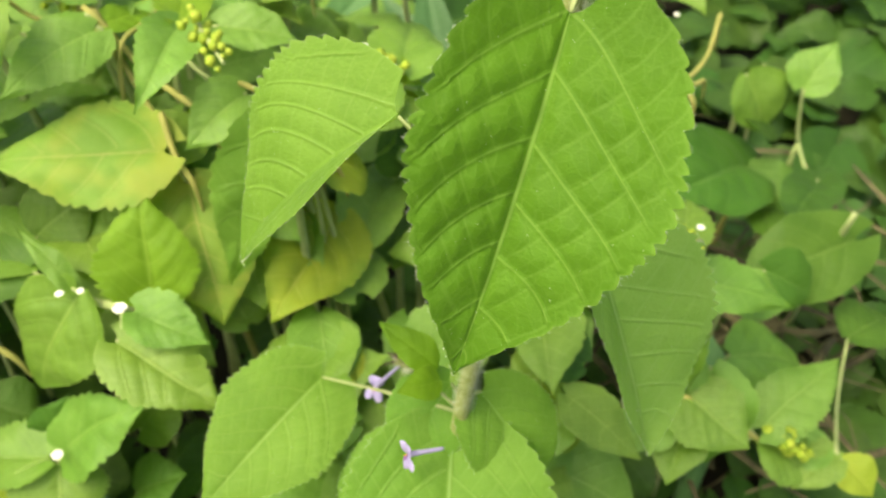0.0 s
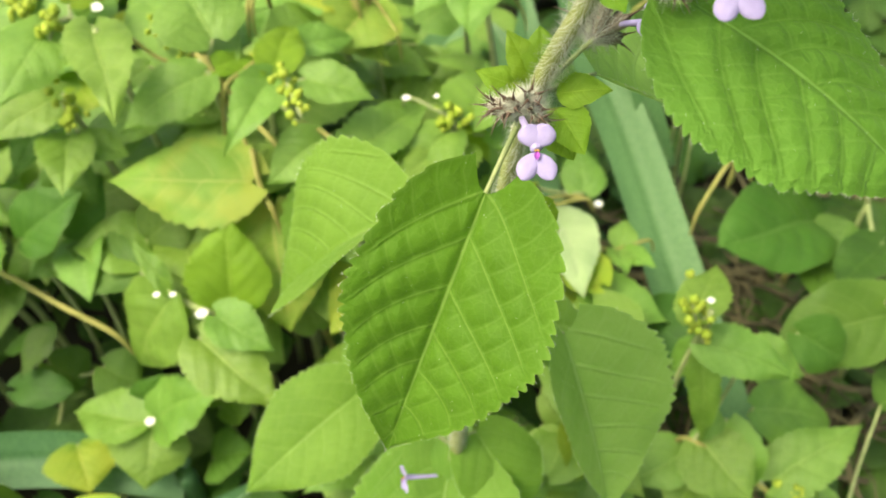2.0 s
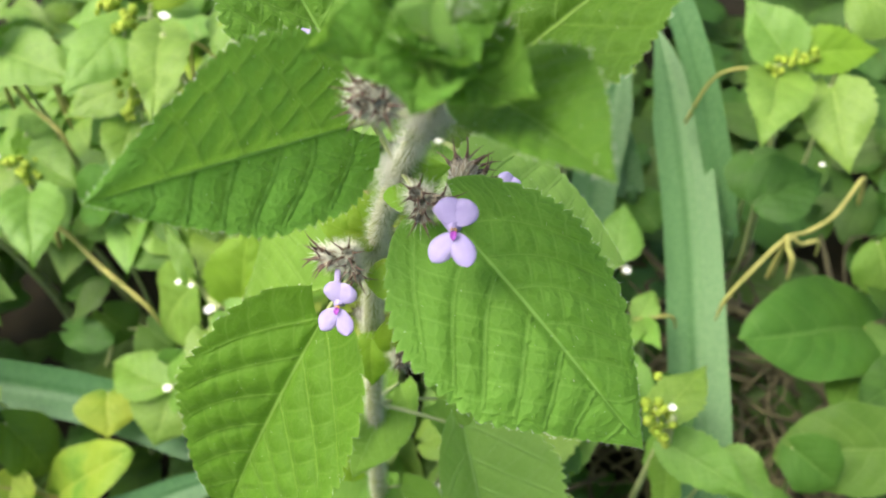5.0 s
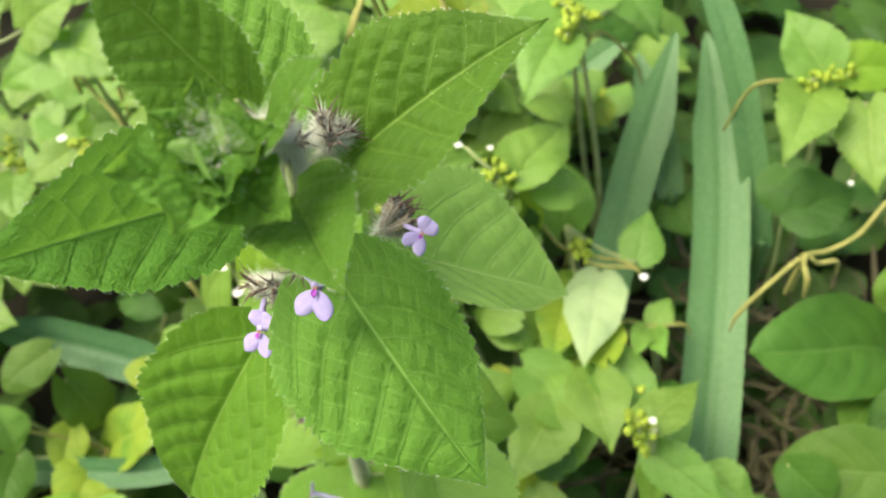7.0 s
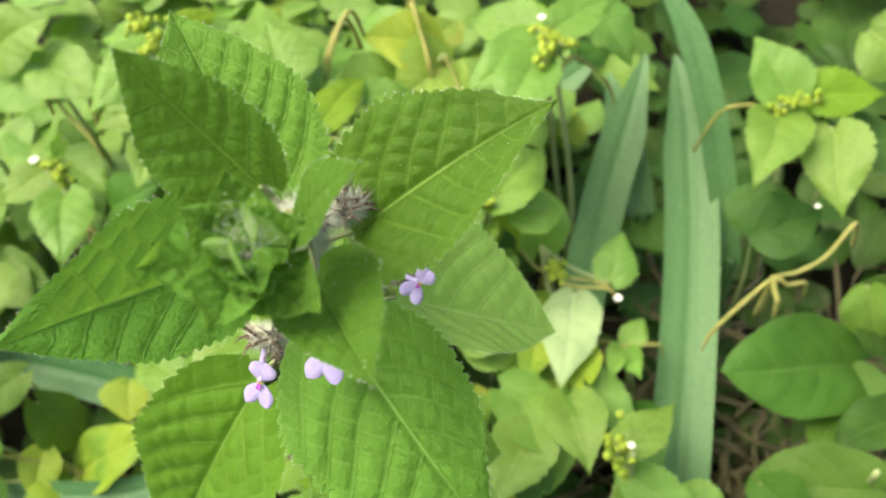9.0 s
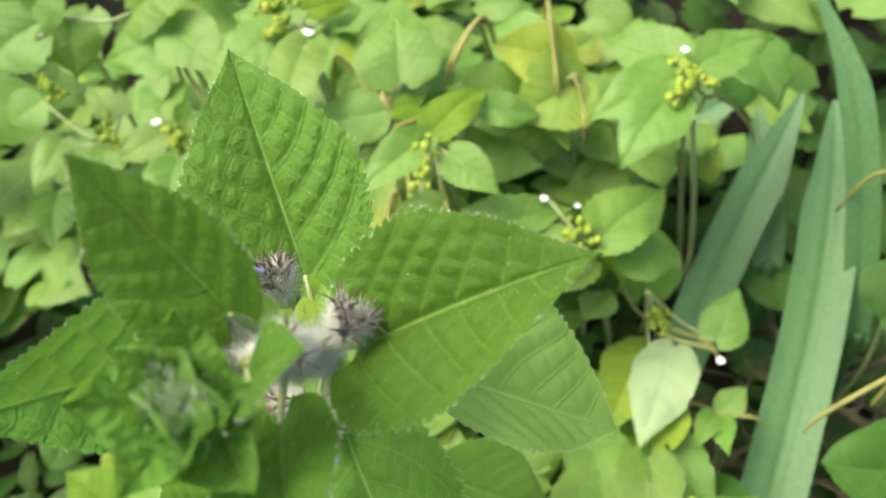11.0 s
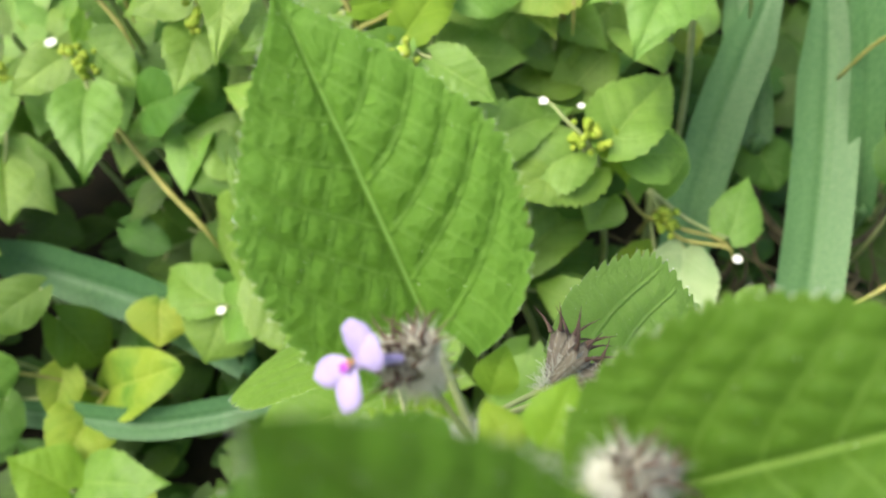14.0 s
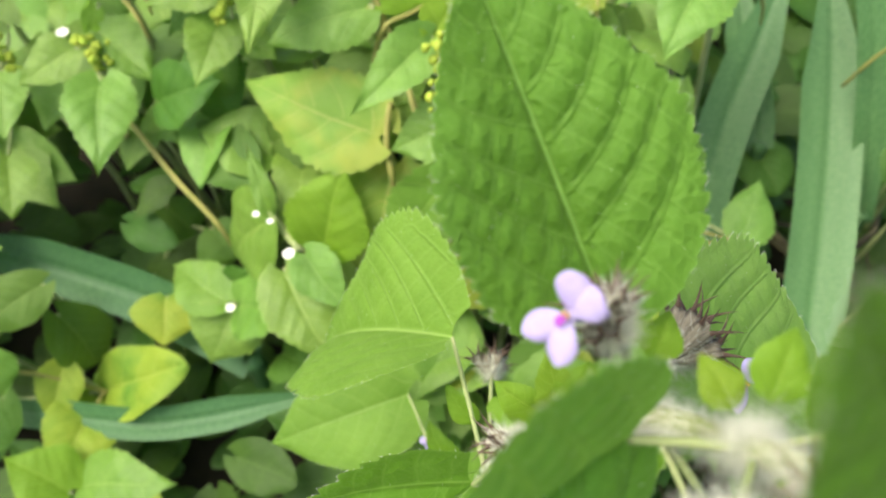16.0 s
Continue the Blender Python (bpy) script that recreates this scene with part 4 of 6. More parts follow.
w = thing("weed_plant", (0.055, 0.170, 0.000), "green weed with pale wedge-shaped toothed leaves and tiny white florets", "weed", "weeds round the mint plant")
stalk(w, [(0.0552, 0.1703, -0.0030), (0.0588, 0.1707, 0.0766), (0.0656, 0.1637, 0.1532)], [0.0016, 0.0013, 0.0010], STEM)
leaf(w, (0.0617, 0.1643, 0.1476), (0.0696, 0.1906, 0.1435), 0.0149, (-0.28, -0.54, 0.80), WEED, "wedge")
stalk(w, [(0.0656, 0.1637, 0.1532), (0.0637, 0.1640, 0.1474), (0.0617, 0.1643, 0.1476)], [0.0009, 0.0007, 0.0006], name="petiole", sides=6)
leaf(w, (0.0657, 0.1642, 0.1383), (0.0944, 0.1605, 0.1309), 0.0151, (-0.22, -0.51, 0.83), WEED, "wedge")
stalk(w, [(0.0656, 0.1637, 0.1532), (0.0656, 0.1639, 0.1427), (0.0657, 0.1642, 0.1383)], [0.0009, 0.0007, 0.0006], name="petiole", sides=6)
leaf(w, (0.0668, 0.1651, 0.1322), (0.0729, 0.1580, 0.0956), 0.0101, (-0.25, -0.34, 0.91), WEED, "wedge")
stalk(w, [(0.0656, 0.1637, 0.1532), (0.0662, 0.1644, 0.1397), (0.0668, 0.1651, 0.1322)], [0.0009, 0.0007, 0.0006], name="petiole", sides=6)
floret(w, (0.0647, 0.1634, 0.1580), 0.0010)
bud_spike(w, (0.0604, 0.1637, 0.1551), (0.0630, 0.1609, 0.1469))
leaf(w, (0.0657, 0.1678, 0.1314), (0.0598, 0.1726, 0.1083), 0.0102, (-0.18, -0.32, 0.93), WEED, "wedge")
stalk(w, [(0.0656, 0.1637, 0.1532), (0.0656, 0.1657, 0.1393), (0.0657, 0.1678, 0.1314)], [0.0009, 0.0007, 0.0006], name="petiole", sides=6)

w = thing("weed_plant", (0.097, 0.180, 0.000), "green weed with pale wedge-shaped toothed leaves and tiny white florets", "weed", "weeds round the mint plant")
stalk(w, [(0.0969, 0.1798, -0.0030), (0.0899, 0.1716, 0.0414), (0.0934, 0.1523, 0.0827)], [0.0016, 0.0013, 0.0010], STEM)
leaf(w, (0.0959, 0.1538, 0.0840), (0.1251, 0.1761, 0.0903), 0.0198, (-0.17, -0.37, 0.91), WEED, "wedge")
leaf(w, (0.0790, 0.1638, 0.1015), (0.0806, 0.1503, 0.0705), 0.0250, (-0.12, -0.26, 0.96), WEED, "oval")
stalk(w, [(0.0934, 0.1523, 0.0827), (0.0862, 0.1581, 0.0891), (0.0790, 0.1638, 0.1015)], [0.0009, 0.0007, 0.0006], name="petiole", sides=6)
stalk(w, [(0.0603, 0.1617, 0.0744), (0.0669, 0.1593, 0.0944), (0.0800, 0.1547, 0.0905), (0.0955, 0.1517, 0.0807), (0.0993, 0.1510, 0.0702)], [0.0009, 0.0009, 0.0009, 0.0009, 0.00031], TAN)
leaf(w, (0.0973, 0.1520, 0.0803), (0.1156, 0.1472, 0.0666), 0.0198, (-0.17, -0.31, 0.94), WEED, "wedge")
bud_spike(w, (0.0997, 0.1516, 0.0847), (0.1080, 0.1489, 0.0768))

w = thing("weed_plant", (0.125, 0.271, 0.000), "green weed with rounded leaves", "weed", "weeds round the mint plant")
stalk(w, [(0.1249, 0.2711, -0.0030), (0.1306, 0.2690, 0.0507), (0.1352, 0.2702, 0.1015)], [0.0016, 0.0013, 0.0010], STEM)
leaf(w, (0.1108, 0.2767, 0.1281), (0.1219, 0.2720, 0.1050), 0.0236, (-0.10, -0.55, 0.83), WEED, "oval")
stalk(w, [(0.1124, 0.2830, 0.0512), (0.1136, 0.2819, 0.0897), (0.1108, 0.2767, 0.1281)], [0.0009, 0.0008, 0.0006], name="petiole", sides=6)
leaf(w, (0.1301, 0.2696, 0.1266), (0.1415, 0.2788, 0.1405), 0.0185, (-0.13, -0.49, 0.86), WEED, "wedge")
stalk(w, [(0.1352, 0.2702, 0.1015), (0.1326, 0.2699, 0.1110), (0.1301, 0.2696, 0.1266)], [0.0009, 0.0007, 0.0006], name="petiole", sides=6)
leaf(w, (0.1397, 0.2543, 0.0958), (0.1203, 0.2253, 0.1003), 0.0207, (-0.28, -0.41, 0.87), SHADE, "round")
stalk(w, [(0.1352, 0.2702, 0.1015), (0.1374, 0.2622, 0.0956), (0.1397, 0.2543, 0.0958)], [0.0009, 0.0007, 0.0006], name="petiole", sides=6)

w = thing("weed_plant", (0.143, 0.242, 0.000), "weed with a large dark rounded leaf", "weed", "weeds round the mint plant")
stalk(w, [(0.1428, 0.2422, -0.0030), (0.1343, 0.2264, 0.0588), (0.1326, 0.2124, 0.1177)], [0.0016, 0.0013, 0.0010], STEM)
leaf(w, (0.1380, 0.2150, 0.1040), (0.0980, 0.1980, 0.0960), 0.0300, (0.10, -0.50, 0.85), VINE, "round")

w = thing("weed_plant", (0.115, 0.277, 0.000), "creeping vine with broad dark green leaf and tan tendril", "weed", "weeds round the mint plant")
stalk(w, [(0.1148, 0.2769, -0.0030), (0.1147, 0.2719, 0.0459), (0.1178, 0.2674, 0.0919)], [0.0016, 0.0013, 0.0010], TAN)
leaf(w, (0.1173, 0.2674, 0.0923), (0.0772, 0.2283, 0.1127), 0.0389, (-0.01, -0.46, 0.89), VINE, "round")
stalk(w, [(0.1014, 0.2904, 0.1304), (0.0990, 0.2847, 0.1480), (0.0941, 0.2734, 0.1391), (0.0872, 0.2635, 0.1371), (0.0809, 0.2561, 0.1384), (0.0742, 0.2461, 0.1308), (0.0683, 0.2378, 0.1204), (0.0668, 0.2357, 0.1098)], [0.00082, 0.00082, 0.00082, 0.00082, 0.00082, 0.00082, 0.00082, 0.00029], TAN)
stalk(w, [(0.0802, 0.2568, 0.1181), (0.0809, 0.2554, 0.1392), (0.0824, 0.2526, 0.1375), (0.0849, 0.2502, 0.1345), (0.0855, 0.2496, 0.1258)], [0.00105, 0.00105, 0.00105, 0.00105, 0.00037], TAN)
stalk(w, [(0.0791, 0.2544, 0.1181), (0.0814, 0.2553, 0.1390), (0.0859, 0.2569, 0.1369), (0.0910, 0.2619, 0.1351), (0.0922, 0.2632, 0.1266)], [0.00082, 0.00082, 0.00082, 0.00082, 0.00029], TAN)
leaf(w, (0.1184, 0.2662, 0.0907), (0.1319, 0.2492, 0.0848), 0.0225, (-0.11, -0.46, 0.88), VINE, "round")
leaf(w, (0.1160, 0.2292, 0.0928), (0.1199, 0.2505, 0.0864), 0.0178, (-0.01, -0.30, 0.95), VINE, "round")
stalk(w, [(0.1168, 0.2358, 0.0371), (0.1184, 0.2345, 0.0650), (0.1160, 0.2292, 0.0928)], [0.0009, 0.0008, 0.0006], name="petiole", sides=6)

w = thing("weed_plant", (0.069, 0.338, 0.000), "green weed with pale wedge-shaped toothed leaves and tiny white florets", "weed", "weeds round the mint plant")
stalk(w, [(0.0691, 0.3378, -0.0030), (0.0677, 0.3279, 0.0821), (0.0634, 0.3160, 0.1642)], [0.0016, 0.0013, 0.0010], STEM)
leaf(w, (0.0631, 0.3180, 0.1652), (0.0417, 0.3308, 0.1782), 0.0223, (0.08, -0.53, 0.84), WEED, "wedge")
leaf(w, (0.0617, 0.3121, 0.1625), (0.0638, 0.2723, 0.1599), 0.0235, (0.07, -0.56, 0.83), WEED, "wedge")
leaf(w, (0.0665, 0.3202, 0.1660), (0.0929, 0.3344, 0.1664), 0.0189, (-0.10, -0.62, 0.78), FRESH, "wedge")
bud_spike(w, (0.0565, 0.3097, 0.1654), (0.0723, 0.3171, 0.1691))
stalk(w, [(0.0312, 0.3184, 0.1244), (0.0395, 0.3169, 0.1516), (0.0561, 0.3138, 0.1619), (0.0602, 0.3130, 0.1565)], [0.00068, 0.00068, 0.00068, 0.00024], TAN)
leaf(w, (0.0801, 0.3152, 0.1597), (0.0947, 0.2868, 0.1462), 0.0247, (-0.08, -0.59, 0.80), WEED, "wedge")
stalk(w, [(0.0634, 0.3160, 0.1642), (0.0718, 0.3156, 0.1589), (0.0801, 0.3152, 0.1597)], [0.0009, 0.0007, 0.0006], name="petiole", sides=6)
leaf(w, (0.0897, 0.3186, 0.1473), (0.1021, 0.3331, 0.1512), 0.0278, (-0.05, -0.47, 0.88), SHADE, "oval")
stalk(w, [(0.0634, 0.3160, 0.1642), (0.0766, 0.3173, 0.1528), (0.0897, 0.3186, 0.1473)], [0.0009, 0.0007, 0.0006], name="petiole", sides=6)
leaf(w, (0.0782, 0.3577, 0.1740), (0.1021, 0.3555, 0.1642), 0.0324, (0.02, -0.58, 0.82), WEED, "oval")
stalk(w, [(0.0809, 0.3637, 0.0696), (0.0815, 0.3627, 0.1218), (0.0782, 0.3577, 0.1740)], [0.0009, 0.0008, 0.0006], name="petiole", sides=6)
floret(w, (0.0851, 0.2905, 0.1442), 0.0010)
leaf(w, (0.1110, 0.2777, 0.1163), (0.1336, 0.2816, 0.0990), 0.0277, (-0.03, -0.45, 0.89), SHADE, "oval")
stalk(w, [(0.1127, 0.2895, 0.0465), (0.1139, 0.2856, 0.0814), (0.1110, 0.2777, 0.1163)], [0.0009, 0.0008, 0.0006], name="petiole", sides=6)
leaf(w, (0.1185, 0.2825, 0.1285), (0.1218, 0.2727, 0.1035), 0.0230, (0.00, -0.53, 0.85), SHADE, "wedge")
stalk(w, [(0.1237, 0.2934, 0.0514), (0.1231, 0.2900, 0.0900), (0.1185, 0.2825, 0.1285)], [0.0009, 0.0008, 0.0006], name="petiole", sides=6)

w = thing("weed_plant", (-0.014, 0.311, 0.000), "green weed with pale wedge-shaped toothed leaves and tiny white florets", "weed", "weeds round the mint plant")
stalk(w, [(-0.0143, 0.3113, -0.0030), (-0.0236, 0.3037, 0.0910), (-0.0243, 0.2885, 0.1820)], [0.0016, 0.0013, 0.0010], STEM)
floret(w, (-0.0258, 0.2892, 0.1921), 0.0015)
floret(w, (-0.0193, 0.2802, 0.1792), 0.0009)
stalk(w, [(-0.0180, 0.2830, 0.1676), (-0.0136, 0.2906, 0.1786), (-0.0048, 0.3058, 0.1565), (-0.0026, 0.3096, 0.1430)], [0.00068, 0.00068, 0.00068, 0.00024], TAN)
leaf(w, (-0.0512, 0.2590, 0.1742), (-0.0693, 0.2537, 0.1804), 0.0231, (0.28, -0.42, 0.86), RUSTY, "wedge")
stalk(w, [(-0.0544, 0.2643, 0.0697), (-0.0508, 0.2637, 0.1220), (-0.0512, 0.2590, 0.1742)], [0.0009, 0.0008, 0.0006], name="petiole", sides=6)
stalk(w, [(-0.0754, 0.2742, 0.1877), (-0.0706, 0.2698, 0.2042), (-0.0610, 0.2610, 0.1933), (-0.0553, 0.2559, 0.1873), (-0.0539, 0.2546, 0.1778)], [0.00082, 0.00082, 0.00082, 0.00082, 0.00029], TAN)
stalk(w, [(-0.0847, 0.2583, 0.1852), (-0.0844, 0.2511, 0.2032), (-0.0839, 0.2365, 0.1952), (-0.0838, 0.2329, 0.1852)], [0.00082, 0.00082, 0.00082, 0.00029], TAN)

w = thing("weed_plant", (0.015, 0.262, 0.000), "green weed with pale wedge-shaped toothed leaves and tiny white florets", "weed", "weeds round the mint plant")
stalk(w, [(0.0145, 0.2620, -0.0030), (0.0039, 0.2454, 0.0635), (-0.0010, 0.2406, 0.1270)], [0.0016, 0.0013, 0.0010], STEM)
leaf(w, (0.0269, 0.2425, 0.1195), (0.0228, 0.2635, 0.1259), 0.0170, (0.16, -0.43, 0.89), WEED, "wedge")
stalk(w, [(-0.0010, 0.2406, 0.1270), (0.0129, 0.2415, 0.1203), (0.0269, 0.2425, 0.1195)], [0.0009, 0.0007, 0.0006], name="petiole", sides=6)
stalk(w, [(-0.0006, 0.2385, 0.1032), (0.0042, 0.2369, 0.1236), (0.0139, 0.2336, 0.1204), (0.0280, 0.2380, 0.1212), (0.0316, 0.2391, 0.1135)], [0.00068, 0.00068, 0.00068, 0.00068, 0.00024], TAN)
bud_spike(w, (0.0045, 0.2363, 0.1244), (0.0102, 0.2340, 0.1215))
floret(w, (0.0328, 0.2364, 0.1205), 0.0014)
leaf(w, (0.0170, 0.2319, 0.1188), (0.0311, 0.1906, 0.1218), 0.0225, (0.08, -0.47, 0.88), PALE, "oval")
stalk(w, [(-0.0010, 0.2406, 0.1270), (0.0080, 0.2362, 0.1199), (0.0170, 0.2319, 0.1188)], [0.0009, 0.0007, 0.0006], name="petiole", sides=6)
leaf(w, (0.0084, 0.2306, 0.1119), (0.0170, 0.1910, 0.1108), 0.0233, (0.14, -0.62, 0.77), SALLOW, "oval")
stalk(w, [(-0.0010, 0.2406, 0.1270), (0.0037, 0.2356, 0.1164), (0.0084, 0.2306, 0.1119)], [0.0009, 0.0007, 0.0006], name="petiole", sides=6)
leaf(w, (0.0125, 0.3173, 0.0777), (0.0307, 0.3014, 0.0755), 0.0234, (0.12, -0.31, 0.94), VINE, "round")
stalk(w, [(0.0172, 0.3252, 0.0311), (0.0168, 0.3232, 0.0544), (0.0125, 0.3173, 0.0777)], [0.0009, 0.0008, 0.0006], name="petiole", sides=6)
leaf(w, (0.0411, 0.2239, 0.1107), (0.0442, 0.2024, 0.1210), 0.0092, (0.08, -0.39, 0.92), WEED, "oval")
stalk(w, [(0.0444, 0.2260, 0.0443), (0.0447, 0.2269, 0.0775), (0.0411, 0.2239, 0.1107)], [0.0009, 0.0008, 0.0006], name="petiole", sides=6)
leaf(w, (0.0434, 0.2236, 0.1107), (0.0539, 0.2067, 0.1215), 0.0091, (-0.01, -0.39, 0.92), WEED, "oval")
stalk(w, [(0.0418, 0.2261, 0.0443), (0.0446, 0.2268, 0.0775), (0.0434, 0.2236, 0.1107)], [0.0009, 0.0008, 0.0006], name="petiole", sides=6)
leaf(w, (0.0420, 0.2243, 0.1106), (0.0435, 0.2377, 0.1125), 0.0106, (0.04, -0.45, 0.89), WEED, "oval")
stalk(w, [(0.0457, 0.2297, 0.0443), (0.0459, 0.2290, 0.0774), (0.0420, 0.2243, 0.1106)], [0.0009, 0.0008, 0.0006], name="petiole", sides=6)
stalk(w, [(0.0279, 0.2188, 0.0900), (0.0323, 0.2205, 0.1116), (0.0411, 0.2239, 0.1107), (0.0519, 0.2303, 0.1107), (0.0546, 0.2319, 0.1027)], [0.00068, 0.00068, 0.00068, 0.00068, 0.00024], TAN)

w = thing("weed_plant", (-0.076, 0.214, 0.000), "green weed with pale wedge-shaped toothed leaves and tiny white florets", "weed", "weeds round the mint plant")
stalk(w, [(-0.0760, 0.2135, -0.0030), (-0.0776, 0.2080, 0.0903), (-0.0739, 0.2127, 0.1806)], [0.0016, 0.0013, 0.0010], STEM)
leaf(w, (-0.0509, 0.1933, 0.1779), (-0.0653, 0.1790, 0.1706), 0.0172, (0.30, -0.36, 0.88), WEED, "wedge")
stalk(w, [(-0.0739, 0.2127, 0.1806), (-0.0624, 0.2030, 0.1763), (-0.0509, 0.1933, 0.1779)], [0.0009, 0.0007, 0.0006], name="petiole", sides=6)
stalk(w, [(-0.0993, 0.2121, 0.1796), (-0.0927, 0.2092, 0.1940), (-0.0793, 0.2035, 0.1788), (-0.0619, 0.1885, 0.1752), (-0.0576, 0.1847, 0.1664)], [0.0009, 0.0009, 0.0009, 0.0009, 0.00031], TAN)
stalk(w, [(-0.0711, 0.2102, 0.1521), (-0.0610, 0.2023, 0.1760), (-0.0407, 0.1864, 0.1799), (-0.0287, 0.1846, 0.1631), (-0.0257, 0.1841, 0.1509)], [0.00075, 0.00075, 0.00075, 0.00075, 0.00026], TAN)
leaf(w, (-0.0351, 0.1862, 0.1676), (-0.0440, 0.1699, 0.1789), 0.0215, (0.37, -0.16, 0.92), WEED, "oval")
stalk(w, [(-0.0308, 0.1927, 0.0670), (-0.0310, 0.1915, 0.1173), (-0.0351, 0.1862, 0.1676)], [0.0009, 0.0008, 0.0006], name="petiole", sides=6)
leaf(w, (-0.0346, 0.1852, 0.1632), (-0.0211, 0.1983, 0.1467), 0.0227, (0.11, -0.37, 0.92), SALLOW, "oval")
stalk(w, [(-0.0394, 0.1887, 0.0653), (-0.0350, 0.1890, 0.1142), (-0.0346, 0.1852, 0.1632)], [0.0009, 0.0008, 0.0006], name="petiole", sides=6)

w = thing("weed_plant", (-0.100, 0.236, 0.000), "green weed with pale wedge-shaped toothed leaves and tiny white florets", "weed", "weeds round the mint plant")
stalk(w, [(-0.1003, 0.2362, -0.0030), (-0.0904, 0.2247, 0.0965), (-0.0917, 0.2080, 0.1931)], [0.0016, 0.0013, 0.0010], STEM)
leaf(w, (-0.0897, 0.2156, 0.1954), (-0.1075, 0.2319, 0.2051), 0.0296, (0.33, -0.27, 0.90), WEED, "wedge")
stalk(w, [(-0.0917, 0.2080, 0.1931), (-0.0907, 0.2118, 0.1913), (-0.0897, 0.2156, 0.1954)], [0.0009, 0.0007, 0.0006], name="petiole", sides=6)
floret(w, (-0.1147, 0.2014, 0.2129), 0.0014)

w = thing("weed_plant", (-0.047, 0.292, 0.000), "weed with a browning leaf and tan stems", "weed", "weeds round the mint plant")
stalk(w, [(-0.0469, 0.2924, -0.0030), (-0.0514, 0.2809, 0.0927), (-0.0532, 0.2632, 0.1853)], [0.0016, 0.0013, 0.0010], TAN)
leaf(w, (-0.0517, 0.2670, 0.1808), (-0.0621, 0.2398, 0.1764), 0.0298, (0.37, -0.43, 0.82), RUSTY, "oval")
stalk(w, [(-0.0532, 0.2632, 0.1853), (-0.0524, 0.2651, 0.1801), (-0.0517, 0.2670, 0.1808)], [0.0009, 0.0007, 0.0006], name="petiole", sides=6)
leaf(w, (-0.0589, 0.2682, 0.1836), (-0.0826, 0.2533, 0.1902), 0.0244, (0.30, -0.40, 0.86), SALLOW, "oval")
stalk(w, [(-0.0532, 0.2632, 0.1853), (-0.0561, 0.2657, 0.1815), (-0.0589, 0.2682, 0.1836)], [0.0009, 0.0007, 0.0006], name="petiole", sides=6)
stalk(w, [(-0.0747, 0.2731, 0.1802), (-0.0705, 0.2697, 0.1983), (-0.0622, 0.2630, 0.1906), (-0.0569, 0.2574, 0.1854), (-0.0556, 0.2559, 0.1761)], [0.0009, 0.0009, 0.0009, 0.0009, 0.00031], TAN)
stalk(w, [(-0.0874, 0.2580, 0.1806), (-0.0868, 0.2505, 0.1995), (-0.0855, 0.2353, 0.1934), (-0.0852, 0.2315, 0.1838)], [0.0009, 0.0009, 0.0009, 0.00031], TAN)
stalk(w, [(-0.0558, 0.2639, 0.1651), (-0.0523, 0.2619, 0.1843), (-0.0453, 0.2580, 0.1787), (-0.0409, 0.2525, 0.1754), (-0.0398, 0.2512, 0.1666)], [0.0006, 0.0006, 0.0006, 0.0006, 0.00021], TAN)
leaf(w, (-0.0679, 0.2521, 0.1762), (-0.0821, 0.2276, 0.1776), 0.0283, (0.37, -0.38, 0.85), WEED, "oval")
stalk(w, [(-0.0532, 0.2632, 0.1853), (-0.0606, 0.2576, 0.1777), (-0.0679, 0.2521, 0.1762)], [0.0009, 0.0007, 0.0006], name="petiole", sides=6)

w = thing("weed_plant", (-0.016, 0.224, 0.000), "green weed with pale wedge-shaped toothed leaves and tiny white florets", "weed", "weeds round the mint plant")
stalk(w, [(-0.0163, 0.2240, -0.0030), (-0.0155, 0.2225, 0.0808), (-0.0151, 0.2222, 0.1615)], [0.0016, 0.0013, 0.0010], STEM)
leaf(w, (-0.0029, 0.2422, 0.1233), (-0.0084, 0.2536, 0.1454), 0.0241, (0.10, -0.36, 0.93), WEED, "round")
stalk(w, [(0.0019, 0.2532, 0.0493), (0.0015, 0.2497, 0.0863), (-0.0029, 0.2422, 0.1233)], [0.0009, 0.0008, 0.0006], name="petiole", sides=6)
leaf(w, (-0.0134, 0.2185, 0.1581), (-0.0292, 0.1889, 0.1666), 0.0215, (0.20, -0.21, 0.96), WEED, "wedge")
leaf(w, (-0.0126, 0.2255, 0.1540), (-0.0067, 0.2323, 0.1301), 0.0120, (0.26, -0.38, 0.89), FRESH, "wedge")
stalk(w, [(-0.0151, 0.2222, 0.1615), (-0.0138, 0.2238, 0.1548), (-0.0126, 0.2255, 0.1540)], [0.0009, 0.0007, 0.0006], name="petiole", sides=6)
floret(w, (-0.0306, 0.2183, 0.1761), 0.0012)
stalk(w, [(-0.0364, 0.2206, 0.1528), (-0.0314, 0.2193, 0.1745), (-0.0212, 0.2168, 0.1738), (-0.0156, 0.2179, 0.1681), (-0.0142, 0.2181, 0.1587)], [0.00052, 0.00052, 0.00052, 0.00052, 0.00018], STEM)
stalk(w, [(-0.0132, 0.2290, 0.1208), (-0.0082, 0.2312, 0.1351), (0.0017, 0.2356, 0.1196), (0.0250, 0.2399, 0.1204), (0.0308, 0.2410, 0.1126)], [0.00068, 0.00068, 0.00068, 0.00068, 0.00024], TAN)
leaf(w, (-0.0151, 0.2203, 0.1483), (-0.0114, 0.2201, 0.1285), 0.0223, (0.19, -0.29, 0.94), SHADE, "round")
stalk(w, [(-0.0151, 0.2222, 0.1615), (-0.0151, 0.2213, 0.1519), (-0.0151, 0.2203, 0.1483)], [0.0009, 0.0007, 0.0006], name="petiole", sides=6)

